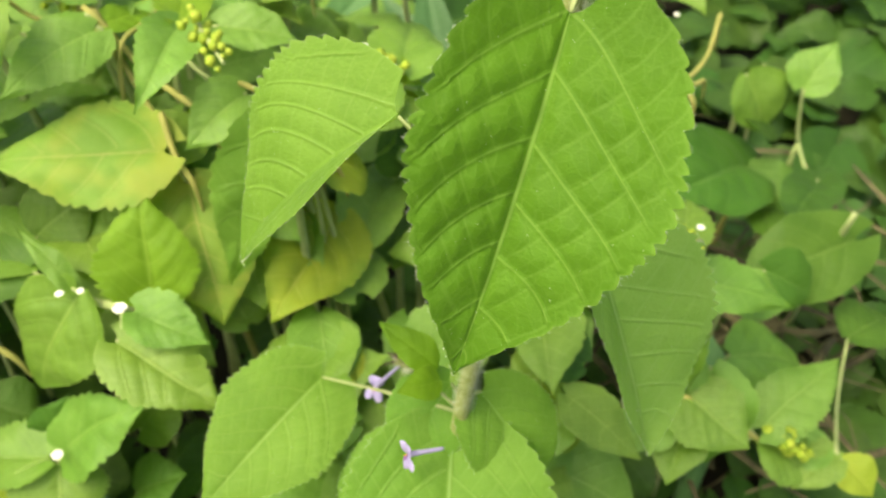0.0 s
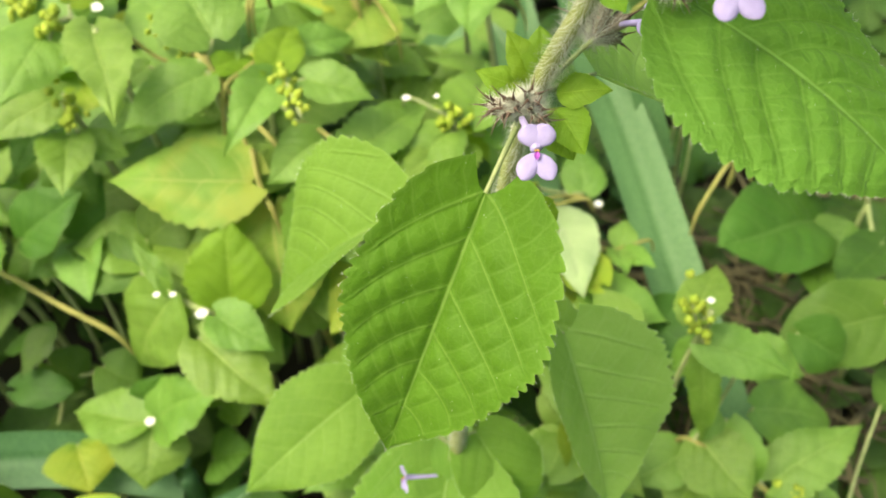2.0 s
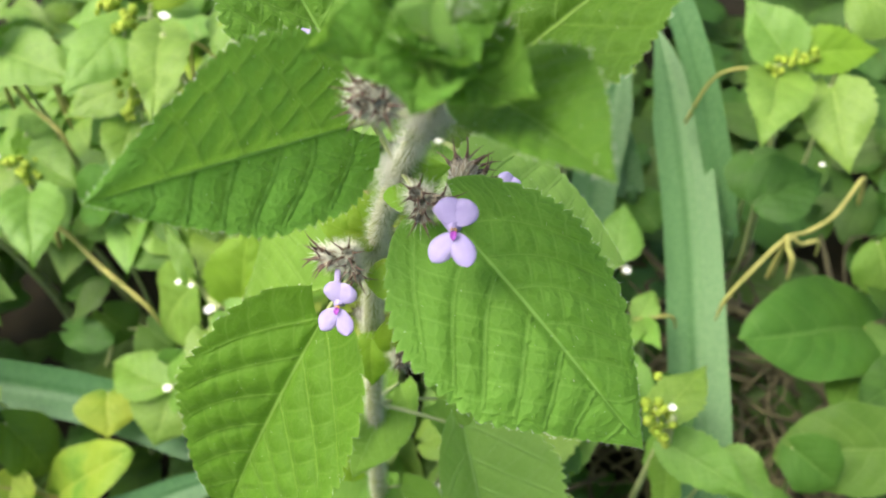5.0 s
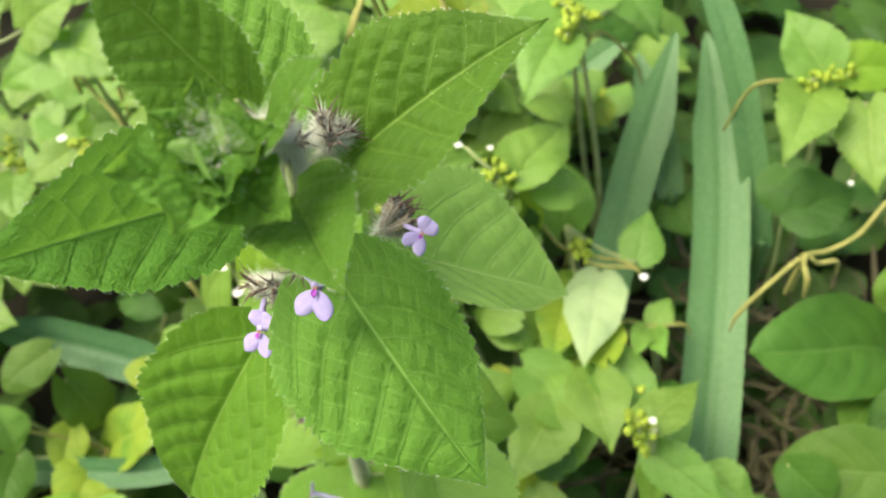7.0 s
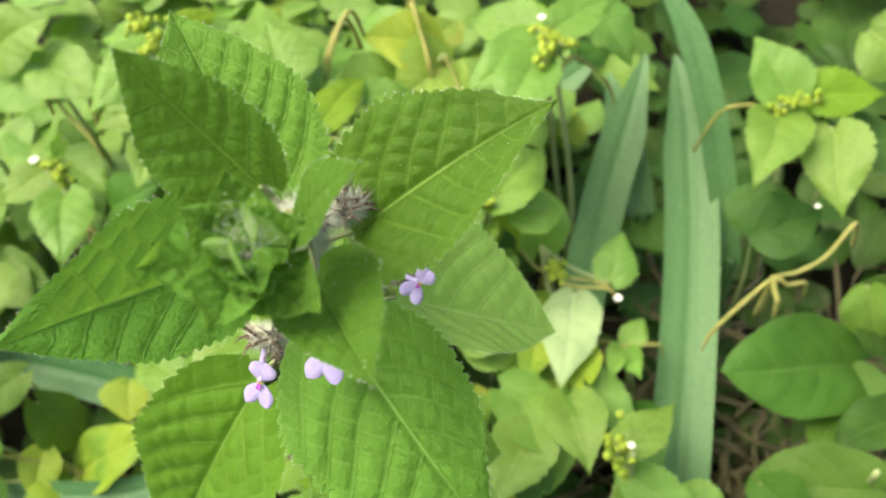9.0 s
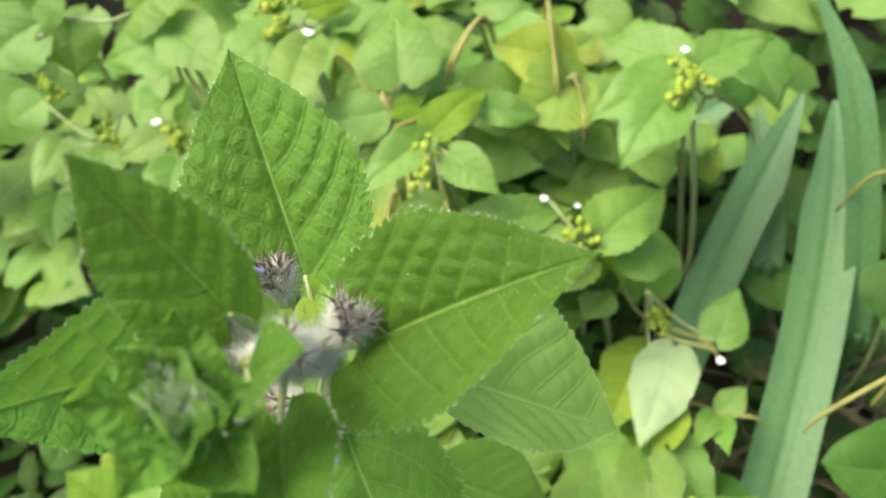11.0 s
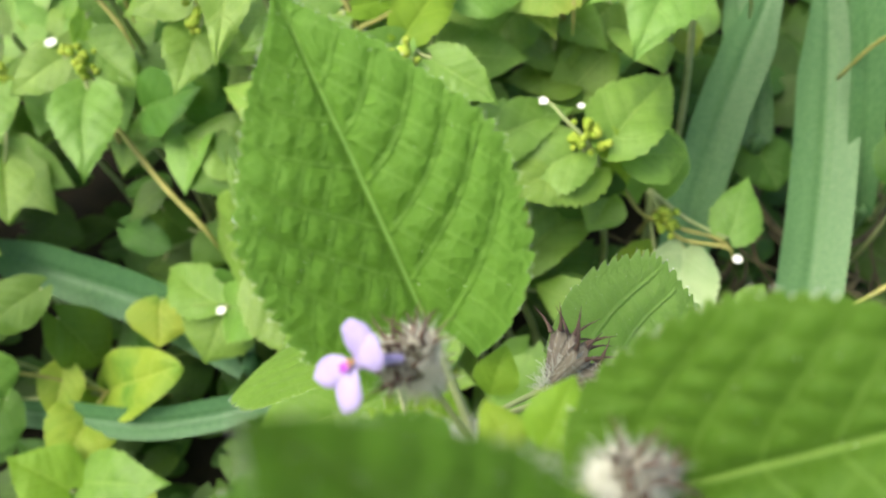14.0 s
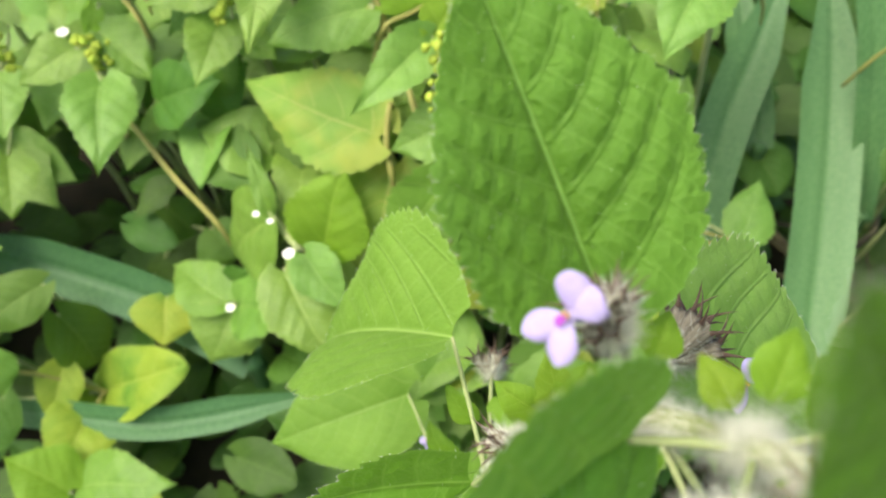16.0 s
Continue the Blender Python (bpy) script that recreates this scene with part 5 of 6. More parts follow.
w = thing("weed_plant", (-0.171, 0.196, 0.000), "thin weed stems with tiny white florets among taller leaves", "weed", "weeds round the mint plant")
stalk(w, [(-0.1714, 0.1964, -0.0030), (-0.1799, 0.1825, 0.0759), (-0.1847, 0.1714, 0.1518)], [0.0016, 0.0013, 0.0010], STEM)
floret(w, (-0.1863, 0.1685, 0.1564), 0.0018)

w = thing("weed_plant", (-0.239, 0.194, 0.000), "green weed with pale wedge-shaped toothed leaves and tiny white florets", "weed", "weeds round the mint plant")
stalk(w, [(-0.2386, 0.1937, -0.0030), (-0.2330, 0.1780, 0.0964), (-0.2194, 0.1676, 0.1927)], [0.0016, 0.0013, 0.0010], STEM)
leaf(w, (-0.2200, 0.1663, 0.1920), (-0.2141, 0.1559, 0.1724), 0.0238, (0.56, -0.07, 0.82), WEED, "wedge")
leaf(w, (-0.1818, 0.1882, 0.1868), (-0.2102, 0.1649, 0.1746), 0.0226, (0.54, -0.17, 0.83), WEED, "wedge")
stalk(w, [(-0.1809, 0.1933, 0.0747), (-0.1793, 0.1928, 0.1308), (-0.1818, 0.1882, 0.1868)], [0.0009, 0.0008, 0.0006], name="petiole", sides=6)
leaf(w, (-0.2286, 0.1563, 0.1925), (-0.2355, 0.1300, 0.1817), 0.0306, (0.49, -0.01, 0.87), WEED, "wedge")
stalk(w, [(-0.2194, 0.1676, 0.1927), (-0.2240, 0.1619, 0.1896), (-0.2286, 0.1563, 0.1925)], [0.0009, 0.0007, 0.0006], name="petiole", sides=6)
leaf(w, (-0.2313, 0.1584, 0.1974), (-0.2254, 0.1744, 0.2066), 0.0221, (0.63, -0.25, 0.74), WEED, "wedge")
stalk(w, [(-0.2194, 0.1676, 0.1927), (-0.2254, 0.1630, 0.1921), (-0.2313, 0.1584, 0.1974)], [0.0009, 0.0007, 0.0006], name="petiole", sides=6)
leaf(w, (-0.1845, 0.1888, 0.1902), (-0.1491, 0.1882, 0.1852), 0.0236, (0.53, -0.28, 0.80), WEED, "wedge")
stalk(w, [(-0.1830, 0.1978, 0.0761), (-0.1818, 0.1953, 0.1332), (-0.1845, 0.1888, 0.1902)], [0.0009, 0.0008, 0.0006], name="petiole", sides=6)
leaf(w, (-0.2017, 0.1832, 0.1939), (-0.1786, 0.1994, 0.2075), 0.0256, (0.47, -0.35, 0.81), WEED, "wedge")
stalk(w, [(-0.2194, 0.1676, 0.1927), (-0.2106, 0.1754, 0.1903), (-0.2017, 0.1832, 0.1939)], [0.0009, 0.0007, 0.0006], name="petiole", sides=6)
stalk(w, [(-0.1905, 0.1866, 0.1645), (-0.1856, 0.1857, 0.1816), (-0.1757, 0.1840, 0.1716), (-0.1617, 0.1803, 0.1683), (-0.1582, 0.1794, 0.1594)], [0.00082, 0.00082, 0.00082, 0.00082, 0.00029], TAN)
stalk(w, [(-0.1654, 0.1908, 0.1671), (-0.1635, 0.1888, 0.1850), (-0.1598, 0.1849, 0.1768), (-0.1588, 0.1839, 0.1667)], [0.00082, 0.00082, 0.00082, 0.00029], TAN)
floret(w, (-0.2227, 0.1543, 0.1915), 0.0011)

w = thing("weed_plant", (-0.136, 0.120, 0.000), "low weed with round yellowing leaves on pale stems", "weed", "weeds round the mint plant")
stalk(w, [(-0.1356, 0.1200, -0.0030), (-0.1454, 0.1099, 0.0239), (-0.1492, 0.0977, 0.0478)], [0.0016, 0.0013, 0.0010], TAN)
leaf(w, (-0.1376, 0.1336, 0.0805), (-0.1279, 0.1193, 0.0752), 0.0243, (0.34, -0.19, 0.92), SALLOW, "oval")
stalk(w, [(-0.1346, 0.1351, 0.0322), (-0.1341, 0.1364, 0.0563), (-0.1376, 0.1336, 0.0805)], [0.0009, 0.0008, 0.0006], name="petiole", sides=6)
leaf(w, (-0.1496, 0.0986, 0.0451), (-0.1157, 0.1185, 0.0767), 0.0270, (0.30, -0.10, 0.95), SALLOW, "round")
leaf(w, (-0.1495, 0.0950, 0.0469), (-0.1343, 0.0620, 0.0529), 0.0271, (0.37, -0.03, 0.93), SALLOW, "oval")
leaf(w, (-0.1619, 0.0970, 0.0611), (-0.1553, 0.0779, 0.0516), 0.0175, (0.34, 0.05, 0.94), SALLOW, "oval")
stalk(w, [(-0.1492, 0.0977, 0.0478), (-0.1555, 0.0974, 0.0515), (-0.1619, 0.0970, 0.0611)], [0.0009, 0.0007, 0.0006], name="petiole", sides=6)
stalk(w, [(-0.1791, 0.0642, 0.0754), (-0.1746, 0.0717, 0.0868), (-0.1656, 0.0867, 0.0657), (-0.1482, 0.0983, 0.0478), (-0.1438, 0.1013, 0.0354)], [0.00082, 0.00082, 0.00082, 0.00082, 0.00029], TAN)
stalk(w, [(-0.1501, 0.1063, 0.0271), (-0.1482, 0.0983, 0.0478), (-0.1445, 0.0823, 0.0452), (-0.1415, 0.0722, 0.0486), (-0.1408, 0.0697, 0.0414)], [0.0006, 0.0006, 0.0006, 0.0006, 0.00021], TAN)
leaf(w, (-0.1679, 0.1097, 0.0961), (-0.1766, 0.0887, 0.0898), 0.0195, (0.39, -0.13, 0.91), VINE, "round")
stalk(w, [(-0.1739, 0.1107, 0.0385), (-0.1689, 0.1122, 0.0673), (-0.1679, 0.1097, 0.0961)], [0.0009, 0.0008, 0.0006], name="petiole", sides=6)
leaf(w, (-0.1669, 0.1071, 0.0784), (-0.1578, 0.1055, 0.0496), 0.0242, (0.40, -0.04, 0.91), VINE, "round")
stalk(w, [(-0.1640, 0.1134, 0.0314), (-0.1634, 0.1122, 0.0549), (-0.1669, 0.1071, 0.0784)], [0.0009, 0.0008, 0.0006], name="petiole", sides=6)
leaf(w, (-0.1733, 0.0815, 0.0873), (-0.1657, 0.0743, 0.0687), 0.0187, (0.39, -0.07, 0.92), WEED, "oval")
stalk(w, [(-0.1723, 0.0922, 0.0349), (-0.1708, 0.0889, 0.0611), (-0.1733, 0.0815, 0.0873)], [0.0009, 0.0008, 0.0006], name="petiole", sides=6)
leaf(w, (-0.1285, 0.0671, 0.0509), (-0.0943, 0.0855, 0.0653), 0.0247, (0.35, 0.01, 0.94), WEED, "wedge")
stalk(w, [(-0.1282, 0.0682, 0.0203), (-0.1264, 0.0697, 0.0356), (-0.1285, 0.0671, 0.0509)], [0.0009, 0.0008, 0.0006], name="petiole", sides=6)
leaf(w, (-0.1298, 0.0632, 0.0523), (-0.1534, 0.0592, 0.0620), 0.0251, (0.30, 0.07, 0.95), FRESH, "wedge")
stalk(w, [(-0.1276, 0.0632, 0.0209), (-0.1267, 0.0652, 0.0366), (-0.1298, 0.0632, 0.0523)], [0.0009, 0.0008, 0.0006], name="petiole", sides=6)
leaf(w, (-0.1152, 0.0729, 0.0529), (-0.0878, 0.0711, 0.0646), 0.0202, (0.33, 0.13, 0.94), SALLOW, "oval")
stalk(w, [(-0.1127, 0.0753, 0.0212), (-0.1119, 0.0761, 0.0371), (-0.1152, 0.0729, 0.0529)], [0.0009, 0.0008, 0.0006], name="petiole", sides=6)
leaf(w, (-0.1720, 0.0742, 0.0596), (-0.1622, 0.0552, 0.0566), 0.0193, (0.44, 0.13, 0.89), VINE, "round")
stalk(w, [(-0.1492, 0.0977, 0.0478), (-0.1606, 0.0859, 0.0507), (-0.1720, 0.0742, 0.0596)], [0.0009, 0.0007, 0.0006], name="petiole", sides=6)
stalk(w, [(-0.1709, 0.1645, 0.1181), (-0.1590, 0.1613, 0.1373), (-0.1351, 0.1548, 0.1318), (-0.1178, 0.1522, 0.1236), (-0.1135, 0.1516, 0.1135)], [0.00097, 0.00097, 0.00097, 0.00097, 0.00034], TAN)
leaf(w, (-0.1499, 0.1687, 0.1462), (-0.1279, 0.1790, 0.1611), 0.0219, (0.40, -0.26, 0.88), VINE, "oval")
stalk(w, [(-0.1532, 0.1777, 0.0585), (-0.1496, 0.1752, 0.1023), (-0.1499, 0.1687, 0.1462)], [0.0009, 0.0008, 0.0006], name="petiole", sides=6)

# these low leaves have shade put in by their darker greens
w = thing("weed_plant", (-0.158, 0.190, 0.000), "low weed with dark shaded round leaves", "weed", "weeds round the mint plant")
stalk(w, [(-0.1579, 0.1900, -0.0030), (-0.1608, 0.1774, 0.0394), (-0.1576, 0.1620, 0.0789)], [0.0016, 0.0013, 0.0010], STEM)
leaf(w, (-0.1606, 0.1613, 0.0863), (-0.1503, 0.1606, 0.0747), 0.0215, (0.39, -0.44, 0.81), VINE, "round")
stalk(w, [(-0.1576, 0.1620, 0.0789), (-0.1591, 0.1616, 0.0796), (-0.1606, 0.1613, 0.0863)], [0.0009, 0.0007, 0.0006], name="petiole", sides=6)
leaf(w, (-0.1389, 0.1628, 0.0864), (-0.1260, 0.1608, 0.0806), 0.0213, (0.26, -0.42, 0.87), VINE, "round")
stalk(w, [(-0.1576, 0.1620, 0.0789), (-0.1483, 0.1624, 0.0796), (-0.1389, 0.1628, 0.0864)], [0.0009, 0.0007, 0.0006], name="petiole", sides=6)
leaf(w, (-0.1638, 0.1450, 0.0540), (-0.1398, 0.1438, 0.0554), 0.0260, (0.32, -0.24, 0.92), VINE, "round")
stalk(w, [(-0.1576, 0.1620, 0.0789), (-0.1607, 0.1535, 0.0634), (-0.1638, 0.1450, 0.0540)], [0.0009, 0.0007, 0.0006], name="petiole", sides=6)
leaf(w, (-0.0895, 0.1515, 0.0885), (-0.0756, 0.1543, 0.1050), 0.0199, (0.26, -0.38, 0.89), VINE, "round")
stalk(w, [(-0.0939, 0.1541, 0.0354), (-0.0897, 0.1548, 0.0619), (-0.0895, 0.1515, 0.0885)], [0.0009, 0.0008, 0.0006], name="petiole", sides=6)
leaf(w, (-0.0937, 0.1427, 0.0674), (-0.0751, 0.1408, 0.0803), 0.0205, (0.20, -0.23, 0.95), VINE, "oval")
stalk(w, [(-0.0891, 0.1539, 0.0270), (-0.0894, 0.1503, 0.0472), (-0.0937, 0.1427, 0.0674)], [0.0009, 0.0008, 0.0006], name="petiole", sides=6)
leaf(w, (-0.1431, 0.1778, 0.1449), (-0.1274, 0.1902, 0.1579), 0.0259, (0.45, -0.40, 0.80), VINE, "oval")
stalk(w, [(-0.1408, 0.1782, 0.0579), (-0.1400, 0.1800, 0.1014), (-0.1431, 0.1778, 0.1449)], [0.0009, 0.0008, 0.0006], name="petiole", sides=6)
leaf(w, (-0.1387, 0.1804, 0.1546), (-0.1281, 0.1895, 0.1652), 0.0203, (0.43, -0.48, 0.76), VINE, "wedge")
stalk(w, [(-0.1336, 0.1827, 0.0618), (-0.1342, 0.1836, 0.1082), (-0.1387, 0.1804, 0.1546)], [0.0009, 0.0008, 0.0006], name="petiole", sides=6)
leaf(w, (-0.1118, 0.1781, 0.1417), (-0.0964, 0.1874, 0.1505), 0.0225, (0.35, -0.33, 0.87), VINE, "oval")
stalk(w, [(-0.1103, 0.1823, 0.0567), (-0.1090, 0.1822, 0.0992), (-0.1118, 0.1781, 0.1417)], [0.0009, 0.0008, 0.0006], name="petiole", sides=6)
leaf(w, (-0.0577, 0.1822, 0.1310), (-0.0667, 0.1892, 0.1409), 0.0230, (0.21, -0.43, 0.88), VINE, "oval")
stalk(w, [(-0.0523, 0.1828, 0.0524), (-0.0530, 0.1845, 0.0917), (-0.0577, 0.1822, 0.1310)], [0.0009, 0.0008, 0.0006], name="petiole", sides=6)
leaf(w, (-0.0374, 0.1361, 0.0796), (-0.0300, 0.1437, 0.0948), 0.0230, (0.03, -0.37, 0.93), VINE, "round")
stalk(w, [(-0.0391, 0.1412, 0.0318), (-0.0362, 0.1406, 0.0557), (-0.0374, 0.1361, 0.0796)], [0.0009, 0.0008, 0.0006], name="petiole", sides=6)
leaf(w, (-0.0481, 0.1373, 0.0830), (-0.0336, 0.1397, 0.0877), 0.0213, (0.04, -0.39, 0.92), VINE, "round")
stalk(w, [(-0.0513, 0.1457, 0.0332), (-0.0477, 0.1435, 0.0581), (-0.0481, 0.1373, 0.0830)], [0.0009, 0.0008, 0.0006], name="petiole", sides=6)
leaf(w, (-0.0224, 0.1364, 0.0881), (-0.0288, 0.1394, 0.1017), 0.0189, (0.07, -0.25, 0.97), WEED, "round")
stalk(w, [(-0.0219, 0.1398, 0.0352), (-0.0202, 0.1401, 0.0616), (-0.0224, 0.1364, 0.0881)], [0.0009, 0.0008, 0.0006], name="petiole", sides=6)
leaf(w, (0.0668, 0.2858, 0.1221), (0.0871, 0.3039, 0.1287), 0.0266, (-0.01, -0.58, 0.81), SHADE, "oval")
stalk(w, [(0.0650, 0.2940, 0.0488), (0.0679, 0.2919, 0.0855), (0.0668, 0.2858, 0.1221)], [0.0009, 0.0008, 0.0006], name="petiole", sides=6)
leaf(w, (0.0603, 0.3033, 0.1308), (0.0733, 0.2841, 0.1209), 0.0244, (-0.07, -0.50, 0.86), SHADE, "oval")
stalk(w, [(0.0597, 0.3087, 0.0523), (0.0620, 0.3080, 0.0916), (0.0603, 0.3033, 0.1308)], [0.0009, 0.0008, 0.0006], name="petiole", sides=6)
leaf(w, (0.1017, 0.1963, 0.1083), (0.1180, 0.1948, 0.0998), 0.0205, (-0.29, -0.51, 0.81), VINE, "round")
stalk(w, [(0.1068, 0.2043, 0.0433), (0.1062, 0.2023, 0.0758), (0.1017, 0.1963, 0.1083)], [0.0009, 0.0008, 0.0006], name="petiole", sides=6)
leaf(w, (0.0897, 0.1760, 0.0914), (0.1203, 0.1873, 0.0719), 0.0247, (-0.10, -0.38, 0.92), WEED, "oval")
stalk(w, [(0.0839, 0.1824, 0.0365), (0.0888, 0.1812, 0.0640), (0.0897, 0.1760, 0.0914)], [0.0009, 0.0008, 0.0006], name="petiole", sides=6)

w = thing("weed_plant", (-0.124, 0.220, 0.000), "green weed with pale wedge-shaped toothed leaves and yellow-green bud spikes", "weed", "weeds round the mint plant")
stalk(w, [(-0.1242, 0.2205, -0.0030), (-0.1232, 0.2205, 0.1025), (-0.1302, 0.2085, 0.2050)], [0.0016, 0.0013, 0.0010], STEM)
sprig(w, (-0.1302, 0.2085, 0.2050), [
    ((-0.1209, 0.2043, 0.2050), (-0.0980, 0.1659, 0.1990), 0.0188, (0.31, -0.36, 0.88), WEED, "wedge"),
    ((-0.1338, 0.2030, 0.2050), (-0.1362, 0.1687, 0.1990), 0.0209, (0.35, -0.34, 0.87), WEED, "wedge"),
    ((-0.1340, 0.2148, 0.2050), (-0.1322, 0.2341, 0.1990), 0.0106, (0.32, -0.39, 0.86), FRESH, "wedge"),
    ((-0.1382, 0.2068, 0.2050), (-0.1617, 0.2013, 0.1990), 0.0142, (0.36, -0.36, 0.86), WEED, "wedge"),
    ((-0.1349, 0.2201, 0.1970), (-0.1355, 0.2402, 0.1910), 0.0133, (0.32, -0.39, 0.86), WEED, "oval"),
])
bud_spike(w, (-0.1429, 0.2057, 0.2090), (-0.1431, 0.2050, 0.2050))
bud_spike(w, (-0.1333, 0.2078, 0.2090), (-0.1305, 0.1960, 0.2050))


w = thing("weed_plant", (-0.126, 0.206, 0.000), "green weed with pale wedge-shaped toothed leaves and yellow-green bud spikes", "weed", "weeds round the mint plant")
stalk(w, [(-0.1262, 0.2059, -0.0030), (-0.1252, 0.2059, 0.0920), (-0.1322, 0.1939, 0.1840)], [0.0016, 0.0013, 0.0010], STEM)
sprig(w, (-0.1322, 0.1939, 0.1840), [
    ((-0.1355, 0.1976, 0.1840), (-0.1531, 0.1774, 0.1780), 0.0170, (0.34, -0.32, 0.88), WEED, "wedge"),
    ((-0.1334, 0.1897, 0.1740), (-0.1268, 0.1681, 0.1680), 0.0174, (0.32, -0.31, 0.90), WEED, "wedge"),
    ((-0.1304, 0.1905, 0.1720), (-0.1153, 0.1912, 0.1660), 0.0113, (0.30, -0.33, 0.90), WEED, "oval"),
    ((-0.1617, 0.2237, 0.1600), (-0.1592, 0.1873, 0.1540), 0.0180, (0.33, -0.32, 0.89), VINE, "oval"),
])
bud_spike(w, (-0.1298, 0.1892, 0.1880), (-0.1245, 0.1828, 0.1840))


w = thing("weed_plant", (-0.083, 0.217, 0.000), "green weed with pale wedge-shaped toothed leaves and yellow-green bud spikes", "weed", "weeds round the mint plant")
stalk(w, [(-0.0828, 0.2175, -0.0030), (-0.0818, 0.2175, 0.0950), (-0.0888, 0.2055, 0.1900)], [0.0016, 0.0013, 0.0010], STEM)
sprig(w, (-0.0888, 0.2055, 0.1900), [
    ((-0.0896, 0.2044, 0.1900), (-0.1088, 0.1816, 0.1840), 0.0193, (0.28, -0.36, 0.89), WEED, "wedge"),
    ((-0.0895, 0.2071, 0.1900), (-0.0798, 0.2232, 0.1840), 0.0090, (0.25, -0.39, 0.89), FRESH, "wedge"),
    ((-0.0916, 0.2171, 0.1860), (-0.1440, 0.2643, 0.1800), 0.0295, (0.28, -0.40, 0.87), WEED, "wedge"),
    ((-0.0945, 0.2211, 0.1860), (-0.0893, 0.2588, 0.1800), 0.0173, (0.24, -0.41, 0.88), WEED, "wedge"),
    ((-0.1171, 0.2198, 0.1800), (-0.1272, 0.2135, 0.1740), 0.0095, (0.29, -0.37, 0.88), WEED, "wedge"),
    ((-0.0954, 0.2228, 0.1720), (-0.0983, 0.2083, 0.1660), 0.0171, (0.25, -0.37, 0.89), WEED, "oval"),
])
bud_spike(w, (-0.1133, 0.2222, 0.1940), (-0.0937, 0.2109, 0.1900))


w = thing("weed_plant", (-0.059, 0.216, 0.000), "green weed with pale wedge-shaped toothed leaves and yellow-green bud spikes", "weed", "weeds round the mint plant")
stalk(w, [(-0.0593, 0.2164, -0.0030), (-0.0583, 0.2164, 0.0960), (-0.0653, 0.2044, 0.1920)], [0.0016, 0.0013, 0.0010], STEM)
sprig(w, (-0.0653, 0.2044, 0.1920), [
    ((-0.0676, 0.2047, 0.1920), (-0.0717, 0.2390, 0.1860), 0.0151, (0.22, -0.41, 0.89), FRESH, "wedge"),
    ((-0.0670, 0.2031, 0.1920), (-0.0731, 0.1737, 0.1860), 0.0149, (0.24, -0.37, 0.90), WEED, "wedge"),
    ((-0.0570, 0.2034, 0.1920), (-0.0358, 0.2037, 0.1860), 0.0142, (0.19, -0.40, 0.90), WEED, "wedge"),
    ((-0.0683, 0.2315, 0.1840), (-0.0545, 0.2466, 0.1780), 0.0132, (0.19, -0.42, 0.89), WEED, "wedge"),
])
bud_spike(w, (-0.0628, 0.2015, 0.1960), (-0.0527, 0.1857, 0.1920))


w = thing("weed_plant", (-0.036, 0.203, 0.000), "green weed with pale wedge-shaped toothed leaves and yellow-green bud spikes", "weed", "weeds round the mint plant")
stalk(w, [(-0.0364, 0.2029, -0.0030), (-0.0354, 0.2029, 0.0860), (-0.0424, 0.1909, 0.1720)], [0.0016, 0.0013, 0.0010], STEM)
sprig(w, (-0.0424, 0.1909, 0.1720), [
    ((-0.0442, 0.1836, 0.1720), (-0.0698, 0.2011, 0.1660), 0.0140, (0.20, -0.36, 0.91), FRESH, "wedge"),
    ((-0.0441, 0.1923, 0.1720), (-0.0249, 0.2290, 0.1660), 0.0179, (0.15, -0.39, 0.91), WEED, "wedge"),
    ((-0.0431, 0.1807, 0.1720), (-0.0561, 0.1704, 0.1660), 0.0133, (0.19, -0.34, 0.92), WEED, "wedge"),
    ((-0.0418, 0.1948, 0.1650), (-0.0256, 0.2134, 0.1590), 0.0144, (0.15, -0.37, 0.92), WEED, "wedge"),
])
bud_spike(w, (-0.0429, 0.1863, 0.1760), (-0.0275, 0.1813, 0.1720))


w = thing("weed_plant", (-0.010, 0.233, 0.000), "green weed with pale wedge-shaped toothed leaves and yellow-green bud spikes", "weed", "weeds round the mint plant")
stalk(w, [(-0.0099, 0.2335, -0.0030), (-0.0089, 0.2335, 0.0830), (-0.0159, 0.2215, 0.1660)], [0.0016, 0.0013, 0.0010], STEM)
sprig(w, (-0.0159, 0.2215, 0.1660), [
    ((-0.0109, 0.2211, 0.1660), (-0.0102, 0.2595, 0.1600), 0.0227, (0.15, -0.30, 0.94), WEED, "wedge"),
    ((-0.0076, 0.2273, 0.1560), (0.0062, 0.2429, 0.1500), 0.0196, (0.13, -0.29, 0.95), WEED, "oval"),
    ((-0.0162, 0.2159, 0.1660), (-0.0323, 0.1917, 0.1600), 0.0181, (0.18, -0.24, 0.95), WEED, "wedge"),
    ((-0.0151, 0.2234, 0.1660), (-0.0056, 0.2236, 0.1600), 0.0090, (0.15, -0.28, 0.95), FRESH, "wedge"),
    ((-0.0084, 0.2241, 0.1400), (-0.0087, 0.2123, 0.1340), 0.0148, (0.14, -0.25, 0.96), WEED, "oval"),
])
bud_spike(w, (-0.0183, 0.2172, 0.1700), (-0.0144, 0.2207, 0.1660))


